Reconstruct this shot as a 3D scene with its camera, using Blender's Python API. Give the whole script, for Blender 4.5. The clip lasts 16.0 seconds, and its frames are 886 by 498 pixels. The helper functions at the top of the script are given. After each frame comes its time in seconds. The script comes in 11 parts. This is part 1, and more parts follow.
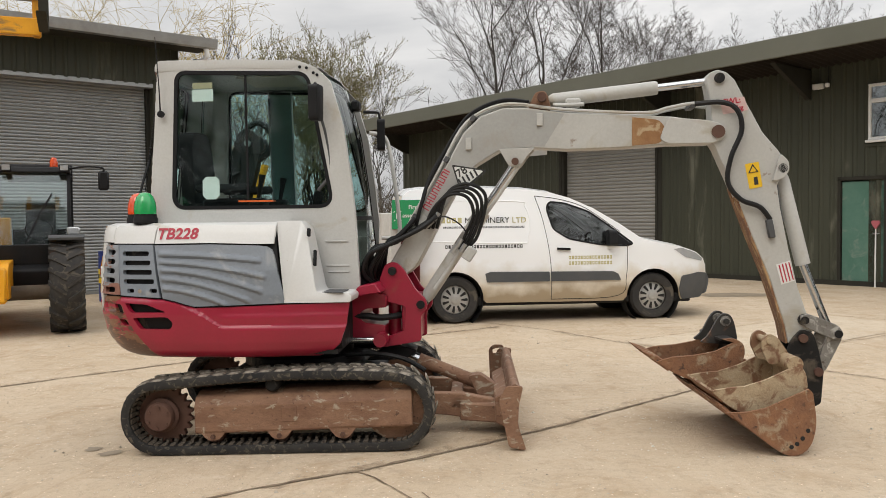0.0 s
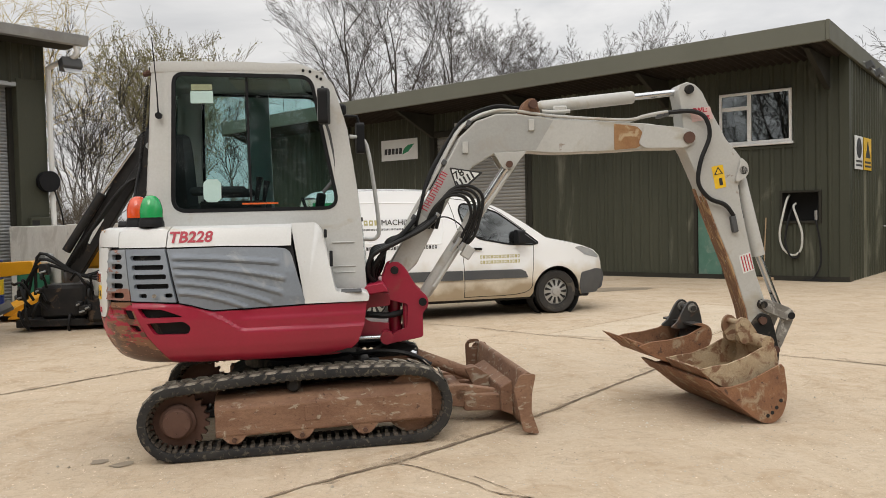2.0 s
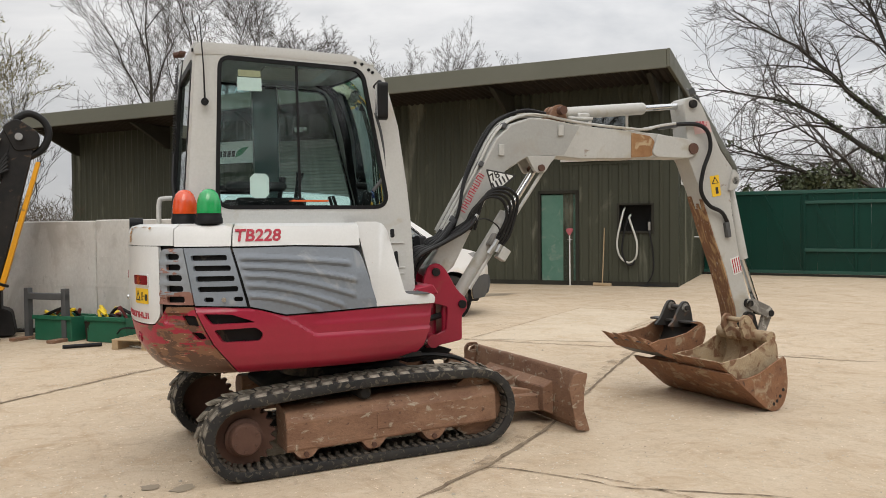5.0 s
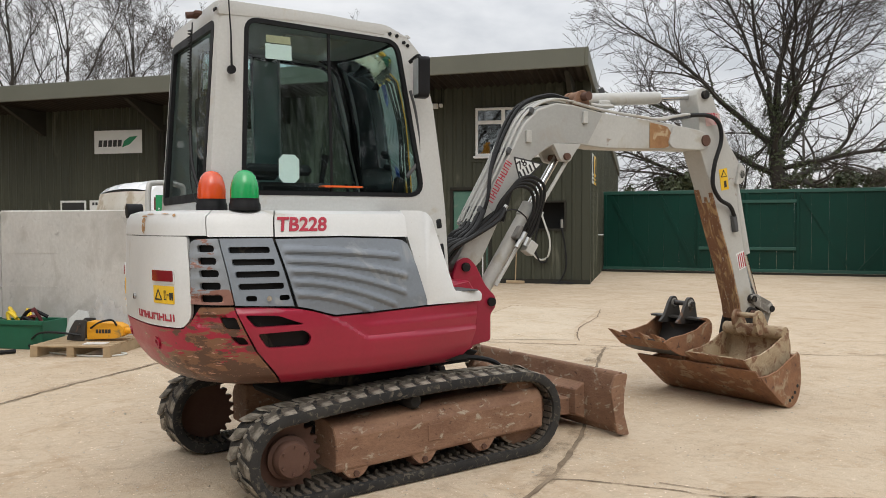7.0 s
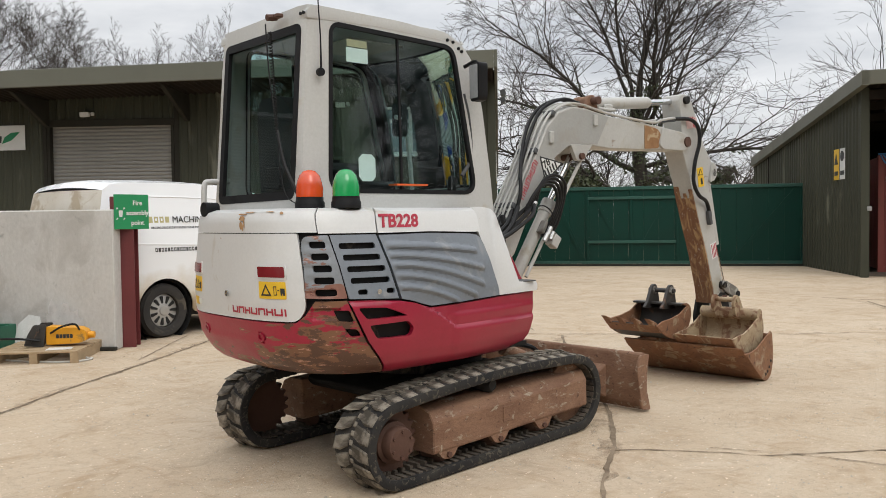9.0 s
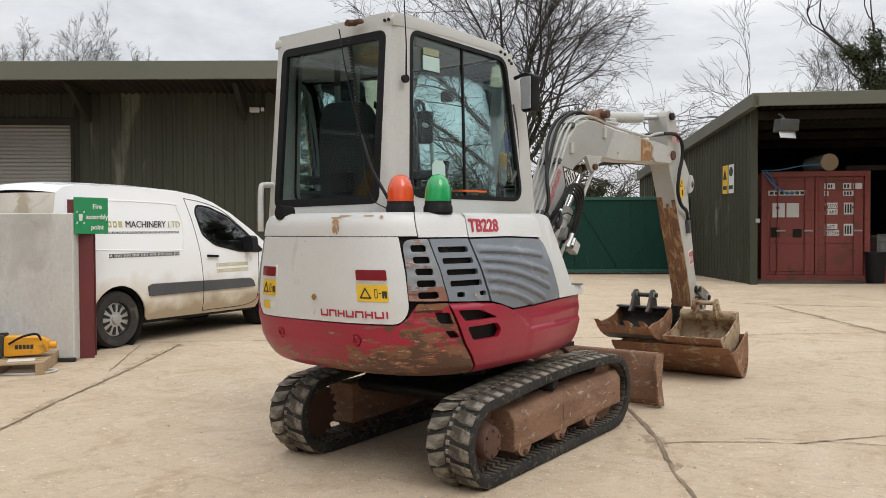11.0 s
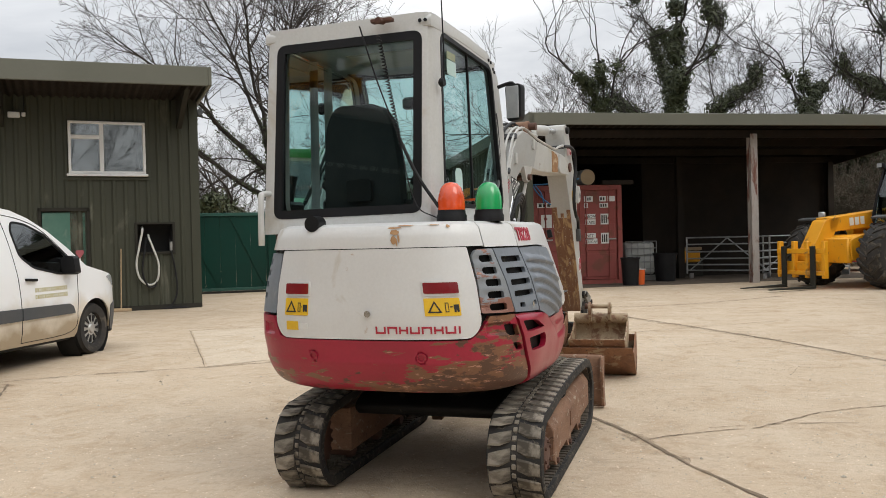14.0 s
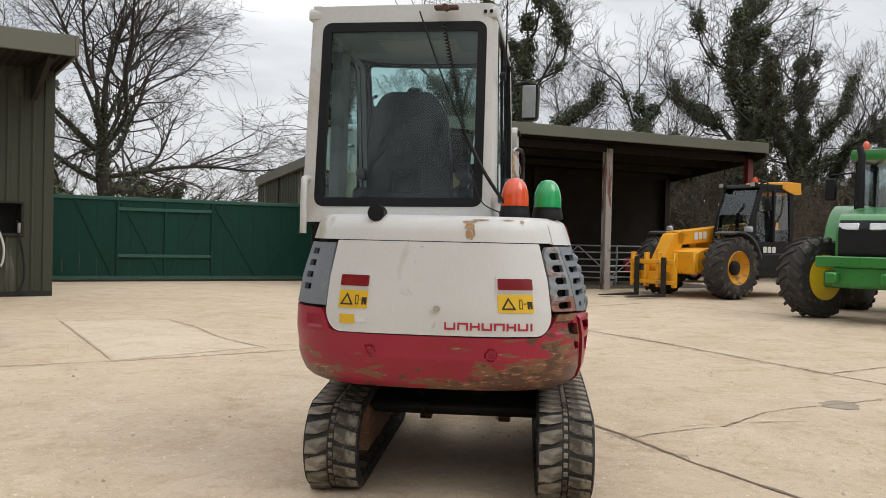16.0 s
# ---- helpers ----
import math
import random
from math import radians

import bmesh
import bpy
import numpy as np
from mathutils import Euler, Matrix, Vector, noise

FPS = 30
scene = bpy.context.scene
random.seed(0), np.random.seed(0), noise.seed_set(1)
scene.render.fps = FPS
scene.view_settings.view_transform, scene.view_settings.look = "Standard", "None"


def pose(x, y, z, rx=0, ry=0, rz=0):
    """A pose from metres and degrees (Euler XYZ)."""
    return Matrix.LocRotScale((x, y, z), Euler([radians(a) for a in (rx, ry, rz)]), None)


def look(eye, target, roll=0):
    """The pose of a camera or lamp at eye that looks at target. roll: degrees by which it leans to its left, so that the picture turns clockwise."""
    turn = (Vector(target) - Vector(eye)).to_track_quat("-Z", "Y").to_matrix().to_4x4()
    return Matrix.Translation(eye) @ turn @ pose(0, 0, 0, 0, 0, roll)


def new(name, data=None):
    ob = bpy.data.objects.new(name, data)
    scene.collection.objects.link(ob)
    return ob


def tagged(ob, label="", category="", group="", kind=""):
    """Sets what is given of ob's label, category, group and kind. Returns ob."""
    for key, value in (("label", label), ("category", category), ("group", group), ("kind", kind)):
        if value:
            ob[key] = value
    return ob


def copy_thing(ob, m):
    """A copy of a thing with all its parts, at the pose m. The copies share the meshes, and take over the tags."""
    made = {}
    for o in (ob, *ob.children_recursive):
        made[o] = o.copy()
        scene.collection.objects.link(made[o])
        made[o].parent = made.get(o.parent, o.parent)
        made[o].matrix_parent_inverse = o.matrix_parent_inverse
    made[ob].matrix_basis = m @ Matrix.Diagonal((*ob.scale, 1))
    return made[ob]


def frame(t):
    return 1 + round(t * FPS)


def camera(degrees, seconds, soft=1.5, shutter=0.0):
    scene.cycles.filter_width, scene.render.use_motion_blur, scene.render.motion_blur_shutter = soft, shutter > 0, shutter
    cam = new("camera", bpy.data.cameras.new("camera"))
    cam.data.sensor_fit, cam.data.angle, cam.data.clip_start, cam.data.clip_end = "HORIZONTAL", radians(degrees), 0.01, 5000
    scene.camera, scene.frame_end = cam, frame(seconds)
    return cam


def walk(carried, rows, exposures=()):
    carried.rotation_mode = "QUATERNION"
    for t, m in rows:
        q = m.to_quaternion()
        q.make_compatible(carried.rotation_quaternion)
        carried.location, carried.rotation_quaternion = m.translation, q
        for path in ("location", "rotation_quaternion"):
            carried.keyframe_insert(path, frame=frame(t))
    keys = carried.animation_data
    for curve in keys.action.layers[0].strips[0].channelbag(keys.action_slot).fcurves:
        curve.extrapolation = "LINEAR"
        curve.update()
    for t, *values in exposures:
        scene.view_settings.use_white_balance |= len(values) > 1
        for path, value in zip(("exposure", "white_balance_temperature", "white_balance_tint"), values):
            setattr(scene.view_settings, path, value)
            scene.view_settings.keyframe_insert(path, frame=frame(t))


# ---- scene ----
cam = camera(55.5, 16.0, soft=0.9)
PATH = [
    (0, (0.329, 0.188, 1.414), (0.204, 2.183, 1.339), -0.6),
    (0.5, (0.049, 0.11, 1.405), (-0.009, 2.108, 1.323), -0.9),
    (1, (-0.23, 0.108, 1.416), (-0.194, 2.106, 1.333), -1.1),
    (1.5, (-0.514, 0.046, 1.408), (-0.363, 2.038, 1.324), -1.2),
    (2, (-0.826, -0.019, 1.407), (-0.551, 1.96, 1.335), -1.3),
    (2.5, (-1.117, 0.028, 1.393), (-0.717, 1.987, 1.322), -1.2),
    (3, (-1.406, 0.06, 1.382), (-0.903, 1.995, 1.315), -1.1),
    (3.5, (-1.736, 0.06, 1.389), (-1.145, 1.97, 1.319), -1.0),
    (4, (-1.985, 0.203, 1.375), (-1.324, 2.089, 1.307), -0.8),
    (4.5, (-2.268, 0.377, 1.378), (-1.539, 2.239, 1.316), -0.7),
    (5, (-2.592, 0.544, 1.38), (-1.792, 2.376, 1.322), -0.5),
    (7.5, (-3.607, 1.579, 1.331), (-2.45, 3.209, 1.265), -0.2),
    (8, (-3.991, 1.625, 1.334), (-2.762, 3.202, 1.268), -0.4),
    (8.5, (-4.232, 1.771, 1.327), (-2.94, 3.297, 1.268), -0.6),
    (9, (-4.434, 1.957, 1.332), (-3.08, 3.427, 1.262), -0.7),
    (11.5, (-5.476, 2.931, 1.312), (-3.848, 4.092, 1.274), -0.1),
    (12, (-5.584, 3.159, 1.31), (-3.898, 4.235, 1.279), -0.1),
    (12.5, (-5.695, 3.394, 1.312), (-3.95, 4.37, 1.279), -0.4),
    (13, (-5.873, 3.675, 1.304), (-4.073, 4.546, 1.264), -0.8),
    (13.5, (-5.944, 3.981, 1.289), (-4.095, 4.744, 1.252), -1.2),
    (14, (-5.97, 4.261, 1.311), (-4.081, 4.919, 1.288), -1.4),
    (14.5, (-6.062, 4.568, 1.305), (-4.142, 5.127, 1.291), -1.0),
    (15, (-6.111, 4.844, 1.282), (-4.165, 5.306, 1.276), -0.4),
    (15.5, (-6.115, 5.13, 1.306), (-4.148, 5.491, 1.29), 0.4),
    (16, (-6.152, 5.431, 1.289), (-4.167, 5.675, 1.264), 1.3),
]
walk(cam, [(t, look(eye, target, roll)) for t, eye, target, roll in PATH],
     [(0, 0.09, 6720, 10.5), (4.5, 0.09, 6680, 10.5), (7.5, 0.09, 6480, 10.1), (16, 0.09, 6480, 10.1)])

# ---- overcast daylight ----
world = bpy.data.worlds.new("overcast_sky")
scene.world = world
world.use_nodes = True
wt = world.node_tree
wt.nodes.clear()
SUN_ELEV, SUN_AZ = 48.0, 200.0
w_out = wt.nodes.new("ShaderNodeOutputWorld")
w_bg = wt.nodes.new("ShaderNodeBackground")
w_sky = wt.nodes.new("ShaderNodeTexSky")
w_sky.sky_type = "NISHITA"
w_sky.sun_disc = False
w_sky.sun_elevation, w_sky.sun_rotation = radians(SUN_ELEV), radians(SUN_AZ)
w_hsv = wt.nodes.new("ShaderNodeHueSaturation")
w_hsv.inputs["Saturation"].default_value = 0.25
w_hsv.inputs["Value"].default_value = 0.07
w_co = wt.nodes.new("ShaderNodeTexCoord")
w_map = wt.nodes.new("ShaderNodeMapping")
w_map.inputs["Scale"].default_value = (1.0, 1.0, 3.2)
w_n1 = wt.nodes.new("ShaderNodeTexNoise")
w_n1.inputs["Scale"].default_value, w_n1.inputs["Detail"].default_value, w_n1.inputs["Roughness"].default_value = 2.6, 7.0, 0.55
w_n1.inputs["Distortion"].default_value = 0.4
w_ramp = wt.nodes.new("ShaderNodeValToRGB")
w_ramp.color_ramp.elements[0].position, w_ramp.color_ramp.elements[0].color = 0.30, (0.50, 0.525, 0.56, 1)
w_ramp.color_ramp.elements[1].position, w_ramp.color_ramp.elements[1].color = 0.66, (0.92, 0.925, 0.93, 1)
w_mix = wt.nodes.new("ShaderNodeMix")
w_mix.data_type = "RGBA"
w_mix.inputs["Factor"].default_value = 0.86
wt.links.new(w_co.outputs["Generated"], w_map.inputs["Vector"])
wt.links.new(w_map.outputs["Vector"], w_n1.inputs["Vector"])
wt.links.new(w_n1.outputs["Fac"], w_ramp.inputs["Fac"])
wt.links.new(w_sky.outputs["Color"], w_hsv.inputs["Color"])
wt.links.new(w_hsv.outputs["Color"], w_mix.inputs["A"])
wt.links.new(w_ramp.outputs["Color"], w_mix.inputs["B"])
wt.links.new(w_mix.outputs["Result"], w_bg.inputs["Color"])
# an overcast sky is brighter overhead than at the horizon
w_sep = wt.nodes.new("ShaderNodeSeparateXYZ")
w_zen = wt.nodes.new("ShaderNodeMapRange")
w_zen.inputs["To Min"].default_value, w_zen.inputs["To Max"].default_value = 0.93, 2.28
wt.links.new(w_co.outputs["Generated"], w_sep.inputs["Vector"])
wt.links.new(w_sep.outputs["Z"], w_zen.inputs["Value"])
# ... and greyer on the side away from the sun
w_dir = wt.nodes.new("ShaderNodeVectorMath")
w_dir.operation = "DOT_PRODUCT"
w_dir.inputs[1].default_value = (-0.55, 0.835, 0.0)
w_away = wt.nodes.new("ShaderNodeMapRange")
w_away.inputs["From Min"].default_value, w_away.inputs["From Max"].default_value = 0.25, 0.9
w_away.inputs["To Min"].default_value, w_away.inputs["To Max"].default_value = 1.0, 0.80
w_mul = wt.nodes.new("ShaderNodeMath")
w_mul.operation = "MULTIPLY"
wt.links.new(w_co.outputs["Generated"], w_dir.inputs[0])
wt.links.new(w_dir.outputs["Value"], w_away.inputs["Value"])
wt.links.new(w_zen.outputs["Result"], w_mul.inputs[0])
wt.links.new(w_away.outputs["Result"], w_mul.inputs[1])
wt.links.new(w_mul.outputs[0], w_bg.inputs["Strength"])
wt.links.new(w_bg.outputs["Background"], w_out.inputs["Surface"])

sun = new("sun", bpy.data.lights.new("sun", "SUN"))
sun.data.energy, sun.data.angle, sun.data.color = 0.85, radians(32), (1.0, 0.95, 0.87)
_az = radians(SUN_AZ)
sun.matrix_world = look((math.sin(_az) * 30, math.cos(_az) * 30, 30 * math.tan(radians(SUN_ELEV))), (0, 0, 0))

# ---- materials ----
def mat(name, col, col2=None, rough=0.6, metal=0.0, big=1.5, fine=40.0, bump=0.15, stain=None, stain_amt=0.0, stain_scale=3.0,
        rough_var=0.15, spec=0.5, streak=1.0, per_piece=0.0, coat=0.0, stain2=None, stain2_amt=0.0, grit=0.16):
    """A painted or bare surface: two colours mixed by a broad noise, fine grain, optional stains with their own shape."""
    m = bpy.data.materials.new(name)
    m.use_nodes = True
    nt = m.node_tree
    b = nt.nodes["Principled BSDF"]
    co = nt.nodes.new("ShaderNodeTexCoord")
    mp = nt.nodes.new("ShaderNodeMapping")
    mp.inputs["Scale"].default_value = (1, 1, streak)
    nt.links.new(co.outputs["Object"], mp.inputs["Vector"])

    def nz(scale, detail=5.0, dist=0.0, vec=None):
        n = nt.nodes.new("ShaderNodeTexNoise")
        n.inputs["Scale"].default_value, n.inputs["Detail"].default_value = scale, detail
        n.inputs["Roughness"].default_value, n.inputs["Distortion"].default_value = 0.6, dist
        nt.links.new(vec or mp.outputs["Vector"], n.inputs["Vector"])
        return n.outputs["Fac"]

    def ramp(fac, lo, hi, c0=(0, 0, 0, 1), c1=(1, 1, 1, 1)):
        r = nt.nodes.new("ShaderNodeValToRGB")
        r.color_ramp.elements[0].position, r.color_ramp.elements[0].color = lo, c0
        r.color_ramp.elements[1].position, r.color_ramp.elements[1].color = hi, c1
        nt.links.new(fac, r.inputs["Fac"])
        return r.outputs["Color"]

    def blend(fac, a, c, mode="MIX"):
        x = nt.nodes.new("ShaderNodeMix")
        x.data_type, x.blend_type = "RGBA", mode
        for key, v in (("Factor", fac), ("A", a), ("B", c)):
            if isinstance(v, (int, float)):
                x.inputs[key].default_value = v
            elif isinstance(v, tuple):
                x.inputs[key].default_value = v if len(v) == 4 else (*v, 1)
            else:
                nt.links.new(v, x.inputs[key])
        return x.outputs["Result"]

    c2 = col2 or tuple(c * 0.82 for c in col)
    base = blend(ramp(nz(big, 6.0, 0.3), 0.35, 0.68), (*col, 1), (*c2, 1))
    grain = nz(fine, 4.0)
    base = blend(grit, base, ramp(grain, 0.3, 0.7, (0.35, 0.35, 0.35, 1), (0.65, 0.65, 0.65, 1)), "OVERLAY")
    r_in = None
    if stain:
        f = ramp(nz(stain_scale, 9.0, 0.8), 0.62 - 0.3 * stain_amt, 0.70 - 0.25 * stain_amt)
        base = blend(f, base, (*stain, 1))
        r_in = f
    if stain2:
        f2 = ramp(nz(stain_scale * 3.3, 8.0, 0.5, co.outputs["Object"]), 0.66 - 0.3 * stain2_amt, 0.74 - 0.25 * stain2_amt)
        base = blend(f2, base, (*stain2, 1))
    if per_piece:
        oi = nt.nodes.new("ShaderNodeObjectInfo")
        v = nt.nodes.new("ShaderNodeMapRange")
        v.inputs["To Min"].default_value, v.inputs["To Max"].default_value = 1 - per_piece, 1 + per_piece
        nt.links.new(oi.outputs["Random"], v.inputs["Value"])
        h = nt.nodes.new("ShaderNodeHueSaturation")
        nt.links.new(v.outputs["Result"], h.inputs["Value"])
        nt.links.new(base, h.inputs["Color"])
        base = h.outputs["Color"]
    nt.links.new(base, b.inputs["Base Color"])
    rr = nt.nodes.new("ShaderNodeMapRange")
    rr.inputs["To Min"].default_value, rr.inputs["To Max"].default_value = max(0.02, rough - rough_var), min(1.0, rough + rough_var)
    nt.links.new(nz(big * 3.1, 5.0), rr.inputs["Value"])
    nt.links.new(rr.outputs["Result"], b.inputs["Roughness"])
    b.inputs["Metallic"].default_value = metal
    b.inputs["Specular IOR Level"].default_value = spec
    if coat:
        b.inputs["Coat Weight"].default_value, b.inputs["Coat Roughness"].default_value = coat, 0.12
    if bump:
        bp = nt.nodes.new("ShaderNodeBump")
        bp.inputs["Strength"].default_value, bp.inputs["Distance"].default_value = bump, 0.01
        nt.links.new(grain, bp.inputs["Height"])
        nt.links.new(bp.outputs["Normal"], b.inputs["Normal"])
    return m


def glass(name, tint, rough=0.02, alpha_mix=0.75):
    """A thin pane: part clear, part tinted gloss."""
    m = bpy.data.materials.new(name)
    m.use_nodes = True
    nt = m.node_tree
    nt.nodes.clear()
    out = nt.nodes.new("ShaderNodeOutputMaterial")
    tr = nt.nodes.new("ShaderNodeBsdfTransparent")
    tr.inputs["Color"].default_value = (*tint, 1)
    gl = nt.nodes.new("ShaderNodeBsdfGlossy")
    gl.inputs["Roughness"].default_value = rough
    gl.inputs["Color"].default_value = (0.9, 0.93, 0.93, 1)
    fr = nt.nodes.new("ShaderNodeFresnel")
    fr.inputs["IOR"].default_value = 1.5
    mx = nt.nodes.new("ShaderNodeMixShader")
    ad = nt.nodes.new("ShaderNodeMath")
    ad.operation = "MULTIPLY_ADD"
    ad.inputs[1].default_value, ad.inputs[2].default_value = 1.0, alpha_mix
    nt.links.new(fr.outputs["Fac"], ad.inputs[0])
    nt.links.new(ad.outputs[0], mx.inputs["Fac"])
    nt.links.new(tr.outputs["BSDF"], mx.inputs[1])
    nt.links.new(gl.outputs["BSDF"], mx.inputs[2])
    nt.links.new(mx.outputs["Shader"], out.inputs["Surface"])
    return m


RUST, RUST_DK, MUD = (0.23, 0.10, 0.045), (0.10, 0.045, 0.025), (0.30, 0.22, 0.14)
def concrete(name, col, lo, hi):
    """Worn yard concrete: broad tone, mottling, long scuffs, sandy grain, pale flecks and dark pits."""
    m = bpy.data.materials.new(name)
    m.use_nodes = True
    nt = m.node_tree
    b = nt.nodes["Principled BSDF"]
    co = nt.nodes.new("ShaderNodeTexCoord")

    def field(scale, detail, lo_, hi_, stretch=(1, 1, 1), turn=0.0, dist=0.0, rough=0.6):
        mp = nt.nodes.new("ShaderNodeMapping")
        mp.inputs["Scale"].default_value = stretch
        mp.inputs["Rotation"].default_value = (0, 0, radians(turn))
        n = nt.nodes.new("ShaderNodeTexNoise")
        n.inputs["Scale"].default_value, n.inputs["Detail"].default_value = scale, detail
        n.inputs["Roughness"].default_value, n.inputs["Distortion"].default_value = rough, dist
        r = nt.nodes.new("ShaderNodeMapRange")
        r.inputs["From Min"].default_value, r.inputs["From Max"].default_value = lo_, hi_
        nt.links.new(co.outputs["Object"], mp.inputs["Vector"])
        nt.links.new(mp.outputs["Vector"], n.inputs["Vector"])
        nt.links.new(n.outputs["Fac"], r.inputs["Value"])
        return r.outputs["Result"]

    def mix(fac, a, c, amount=1.0):
        if amount < 1.0:
            k = nt.nodes.new("ShaderNodeMath")
            k.operation = "MULTIPLY"
            k.inputs[1].default_value = amount
            nt.links.new(fac, k.inputs[0])
            fac = k.outputs[0]
        x = nt.nodes.new("ShaderNodeMix")
        x.data_type = "RGBA"
        nt.links.new(fac, x.inputs["Factor"])
        for key, v in (("A", a), ("B", c)):
            if isinstance(v, tuple):
                x.inputs[key].default_value = (*v, 1)
            else:
                nt.links.new(v, x.inputs[key])
        return x.outputs["Result"]

    warm = (lo[0] * 0.84, lo[1] * 0.76, lo[2] * 0.66)
    dark = tuple(v * 0.60 for v in lo)
    c = mix(field(0.22, 4, 0.36, 0.66, dist=0.4), col, lo, 0.8)
    c = mix(field(1.1, 8, 0.44, 0.70, dist=0.7), c, hi, 0.55)
    c = mix(field(2.0, 10, 0.50, 0.66, dist=0.9, rough=0.74), c, warm, 0.70)
    c = mix(field(1.1, 9, 0.54, 0.70, (3.4, 0.9, 1), 38, 0.9, 0.75), c, warm, 0.55)
    c = mix(field(1.3, 9, 0.55, 0.72, (0.8, 3.2, 1), 74, 0.9, 0.75), c, hi, 0.60)
    c = mix(field(7.0, 10, 0.56, 0.68, (2.2, 0.9, 1), 20, 0.6, 0.8), c, dark, 0.42)
    grain = field(60, 5, 0.30, 0.70)
    c = mix(field(22, 8, 0.50, 0.72, rough=0.82), c, dark, 0.50)
    c = mix(field(4.5, 9, 0.52, 0.64, dist=1.2, rough=0.8), c, dark, 0.34)
    c = mix(field(3.1, 9, 0.54, 0.66, dist=1.0, rough=0.8), c, hi, 0.55)
    c = mix(field(30, 4, 0.63, 0.68, rough=0.7), c, tuple(min(0.85, v * 1.4) for v in hi), 0.8)
    c = mix(field(9, 8, 0.675, 0.71, rough=0.85), c, tuple(v * 0.40 for v in lo), 0.7)
    nt.links.new(c, b.inputs["Base Color"])
    b.inputs["Roughness"].default_value = 0.88
    b.inputs["Specular IOR Level"].default_value = 0.3
    bp = nt.nodes.new("ShaderNodeBump")
    bp.inputs["Strength"].default_value, bp.inputs["Distance"].default_value = 0.45, 0.008
    nt.links.new(grain, bp.inputs["Height"])
    nt.links.new(bp.outputs["Normal"], b.inputs["Normal"])
    return m


def veil(name, col, scale, lo, hi, most):
    """A thin, patchy film of dirt: broken up by noise, clear elsewhere."""
    m = bpy.data.materials.new(name)
    m.use_nodes = True
    nt = m.node_tree
    b = nt.nodes["Principled BSDF"]
    b.inputs["Base Color"].default_value = (*col, 1)
    b.inputs["Roughness"].default_value = 0.8
    co = nt.nodes.new("ShaderNodeTexCoord")
    n = nt.nodes.new("ShaderNodeTexNoise")
    n.inputs["Scale"].default_value, n.inputs["Detail"].default_value, n.inputs["Roughness"].default_value = scale, 9, 0.75
    r = nt.nodes.new("ShaderNodeMapRange")
    r.inputs["From Min"].default_value, r.inputs["From Max"].default_value, r.inputs["To Max"].default_value = lo, hi, most
    nt.links.new(co.outputs["Object"], n.inputs["Vector"])
    nt.links.new(n.outputs["Fac"], r.inputs["Value"])
    nt.links.new(r.outputs["Result"], b.inputs["Alpha"])
    return m


M_CONC = concrete("yard_concrete", (0.55, 0.440, 0.318), (0.47, 0.368, 0.258), (0.615, 0.515, 0.395))
M_CONC2 = concrete("patch_concrete", (0.585, 0.485, 0.362), (0.535, 0.438, 0.325), (0.635, 0.55, 0.435))
M_DAMP = veil("damp_dirt", (0.24, 0.175, 0.115), 5.0, 0.46, 0.72, 0.55)
M_JOINT = mat("joint_filler", (0.13, 0.092, 0.058), (0.30, 0.23, 0.155), 0.95, big=5, fine=60, bump=0.4)
M_OIL = mat("oil_stain", (0.25, 0.20, 0.145), (0.32, 0.26, 0.185), 0.6, big=3, fine=30, bump=0.1)
# olive set darker than the bare sheet: some of the eaves' shade is in it
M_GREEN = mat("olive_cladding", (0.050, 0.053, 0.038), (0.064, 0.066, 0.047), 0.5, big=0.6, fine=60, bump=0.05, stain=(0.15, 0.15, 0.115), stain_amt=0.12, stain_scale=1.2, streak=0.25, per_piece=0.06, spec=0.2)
M_FASCIA = mat("olive_fascia", (0.108, 0.108, 0.080), (0.125, 0.124, 0.094), 0.5, big=0.5, fine=60, bump=0.04)
# grey of trim and soffits, lowered to hold shade under the roofs too
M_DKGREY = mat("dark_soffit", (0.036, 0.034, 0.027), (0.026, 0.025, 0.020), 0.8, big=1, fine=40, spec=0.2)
# near-black for the barn's inside: the shade of the bay is in this colour
M_BARNSHADE = mat("shade_dark_barn_sheet", (0.016, 0.0135, 0.011), (0.027, 0.021, 0.015), 0.85, big=1, fine=40, spec=0.2)
# brown taken darker than the steel itself: shade under the eaves is in it
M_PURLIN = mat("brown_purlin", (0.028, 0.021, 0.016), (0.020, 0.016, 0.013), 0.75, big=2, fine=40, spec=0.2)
M_SHUT = mat("grey_shutter", (0.31, 0.32, 0.318), (0.26, 0.27, 0.268), 0.45, metal=0.25, big=0.8, fine=60, bump=0.03, per_piece=0.05)
M_SHUT_W = mat("warm_shutter", (0.29, 0.283, 0.265), (0.24, 0.236, 0.222), 0.45, metal=0.2, big=0.8, fine=60, bump=0.03, per_piece=0.05)
M_GATE = mat("gate_green", (0.0044, 0.0440, 0.0317), (0.0062, 0.0361, 0.0264), 0.42, big=0.7, fine=50, bump=0.04, spec=0.2)
M_GATE2 = mat("gate_rail_green", (0.016, 0.085, 0.064), (0.020, 0.074, 0.056), 0.45, big=1.5, fine=50, bump=0.04)
M_DOOR = mat("door_teal", (0.070, 0.165, 0.125), (0.105, 0.205, 0.160), 0.5, big=2.3, fine=50, bump=0.05, stain=(0.15, 0.22, 0.18), stain_amt=0.22, stain_scale=3.2, spec=0.3)
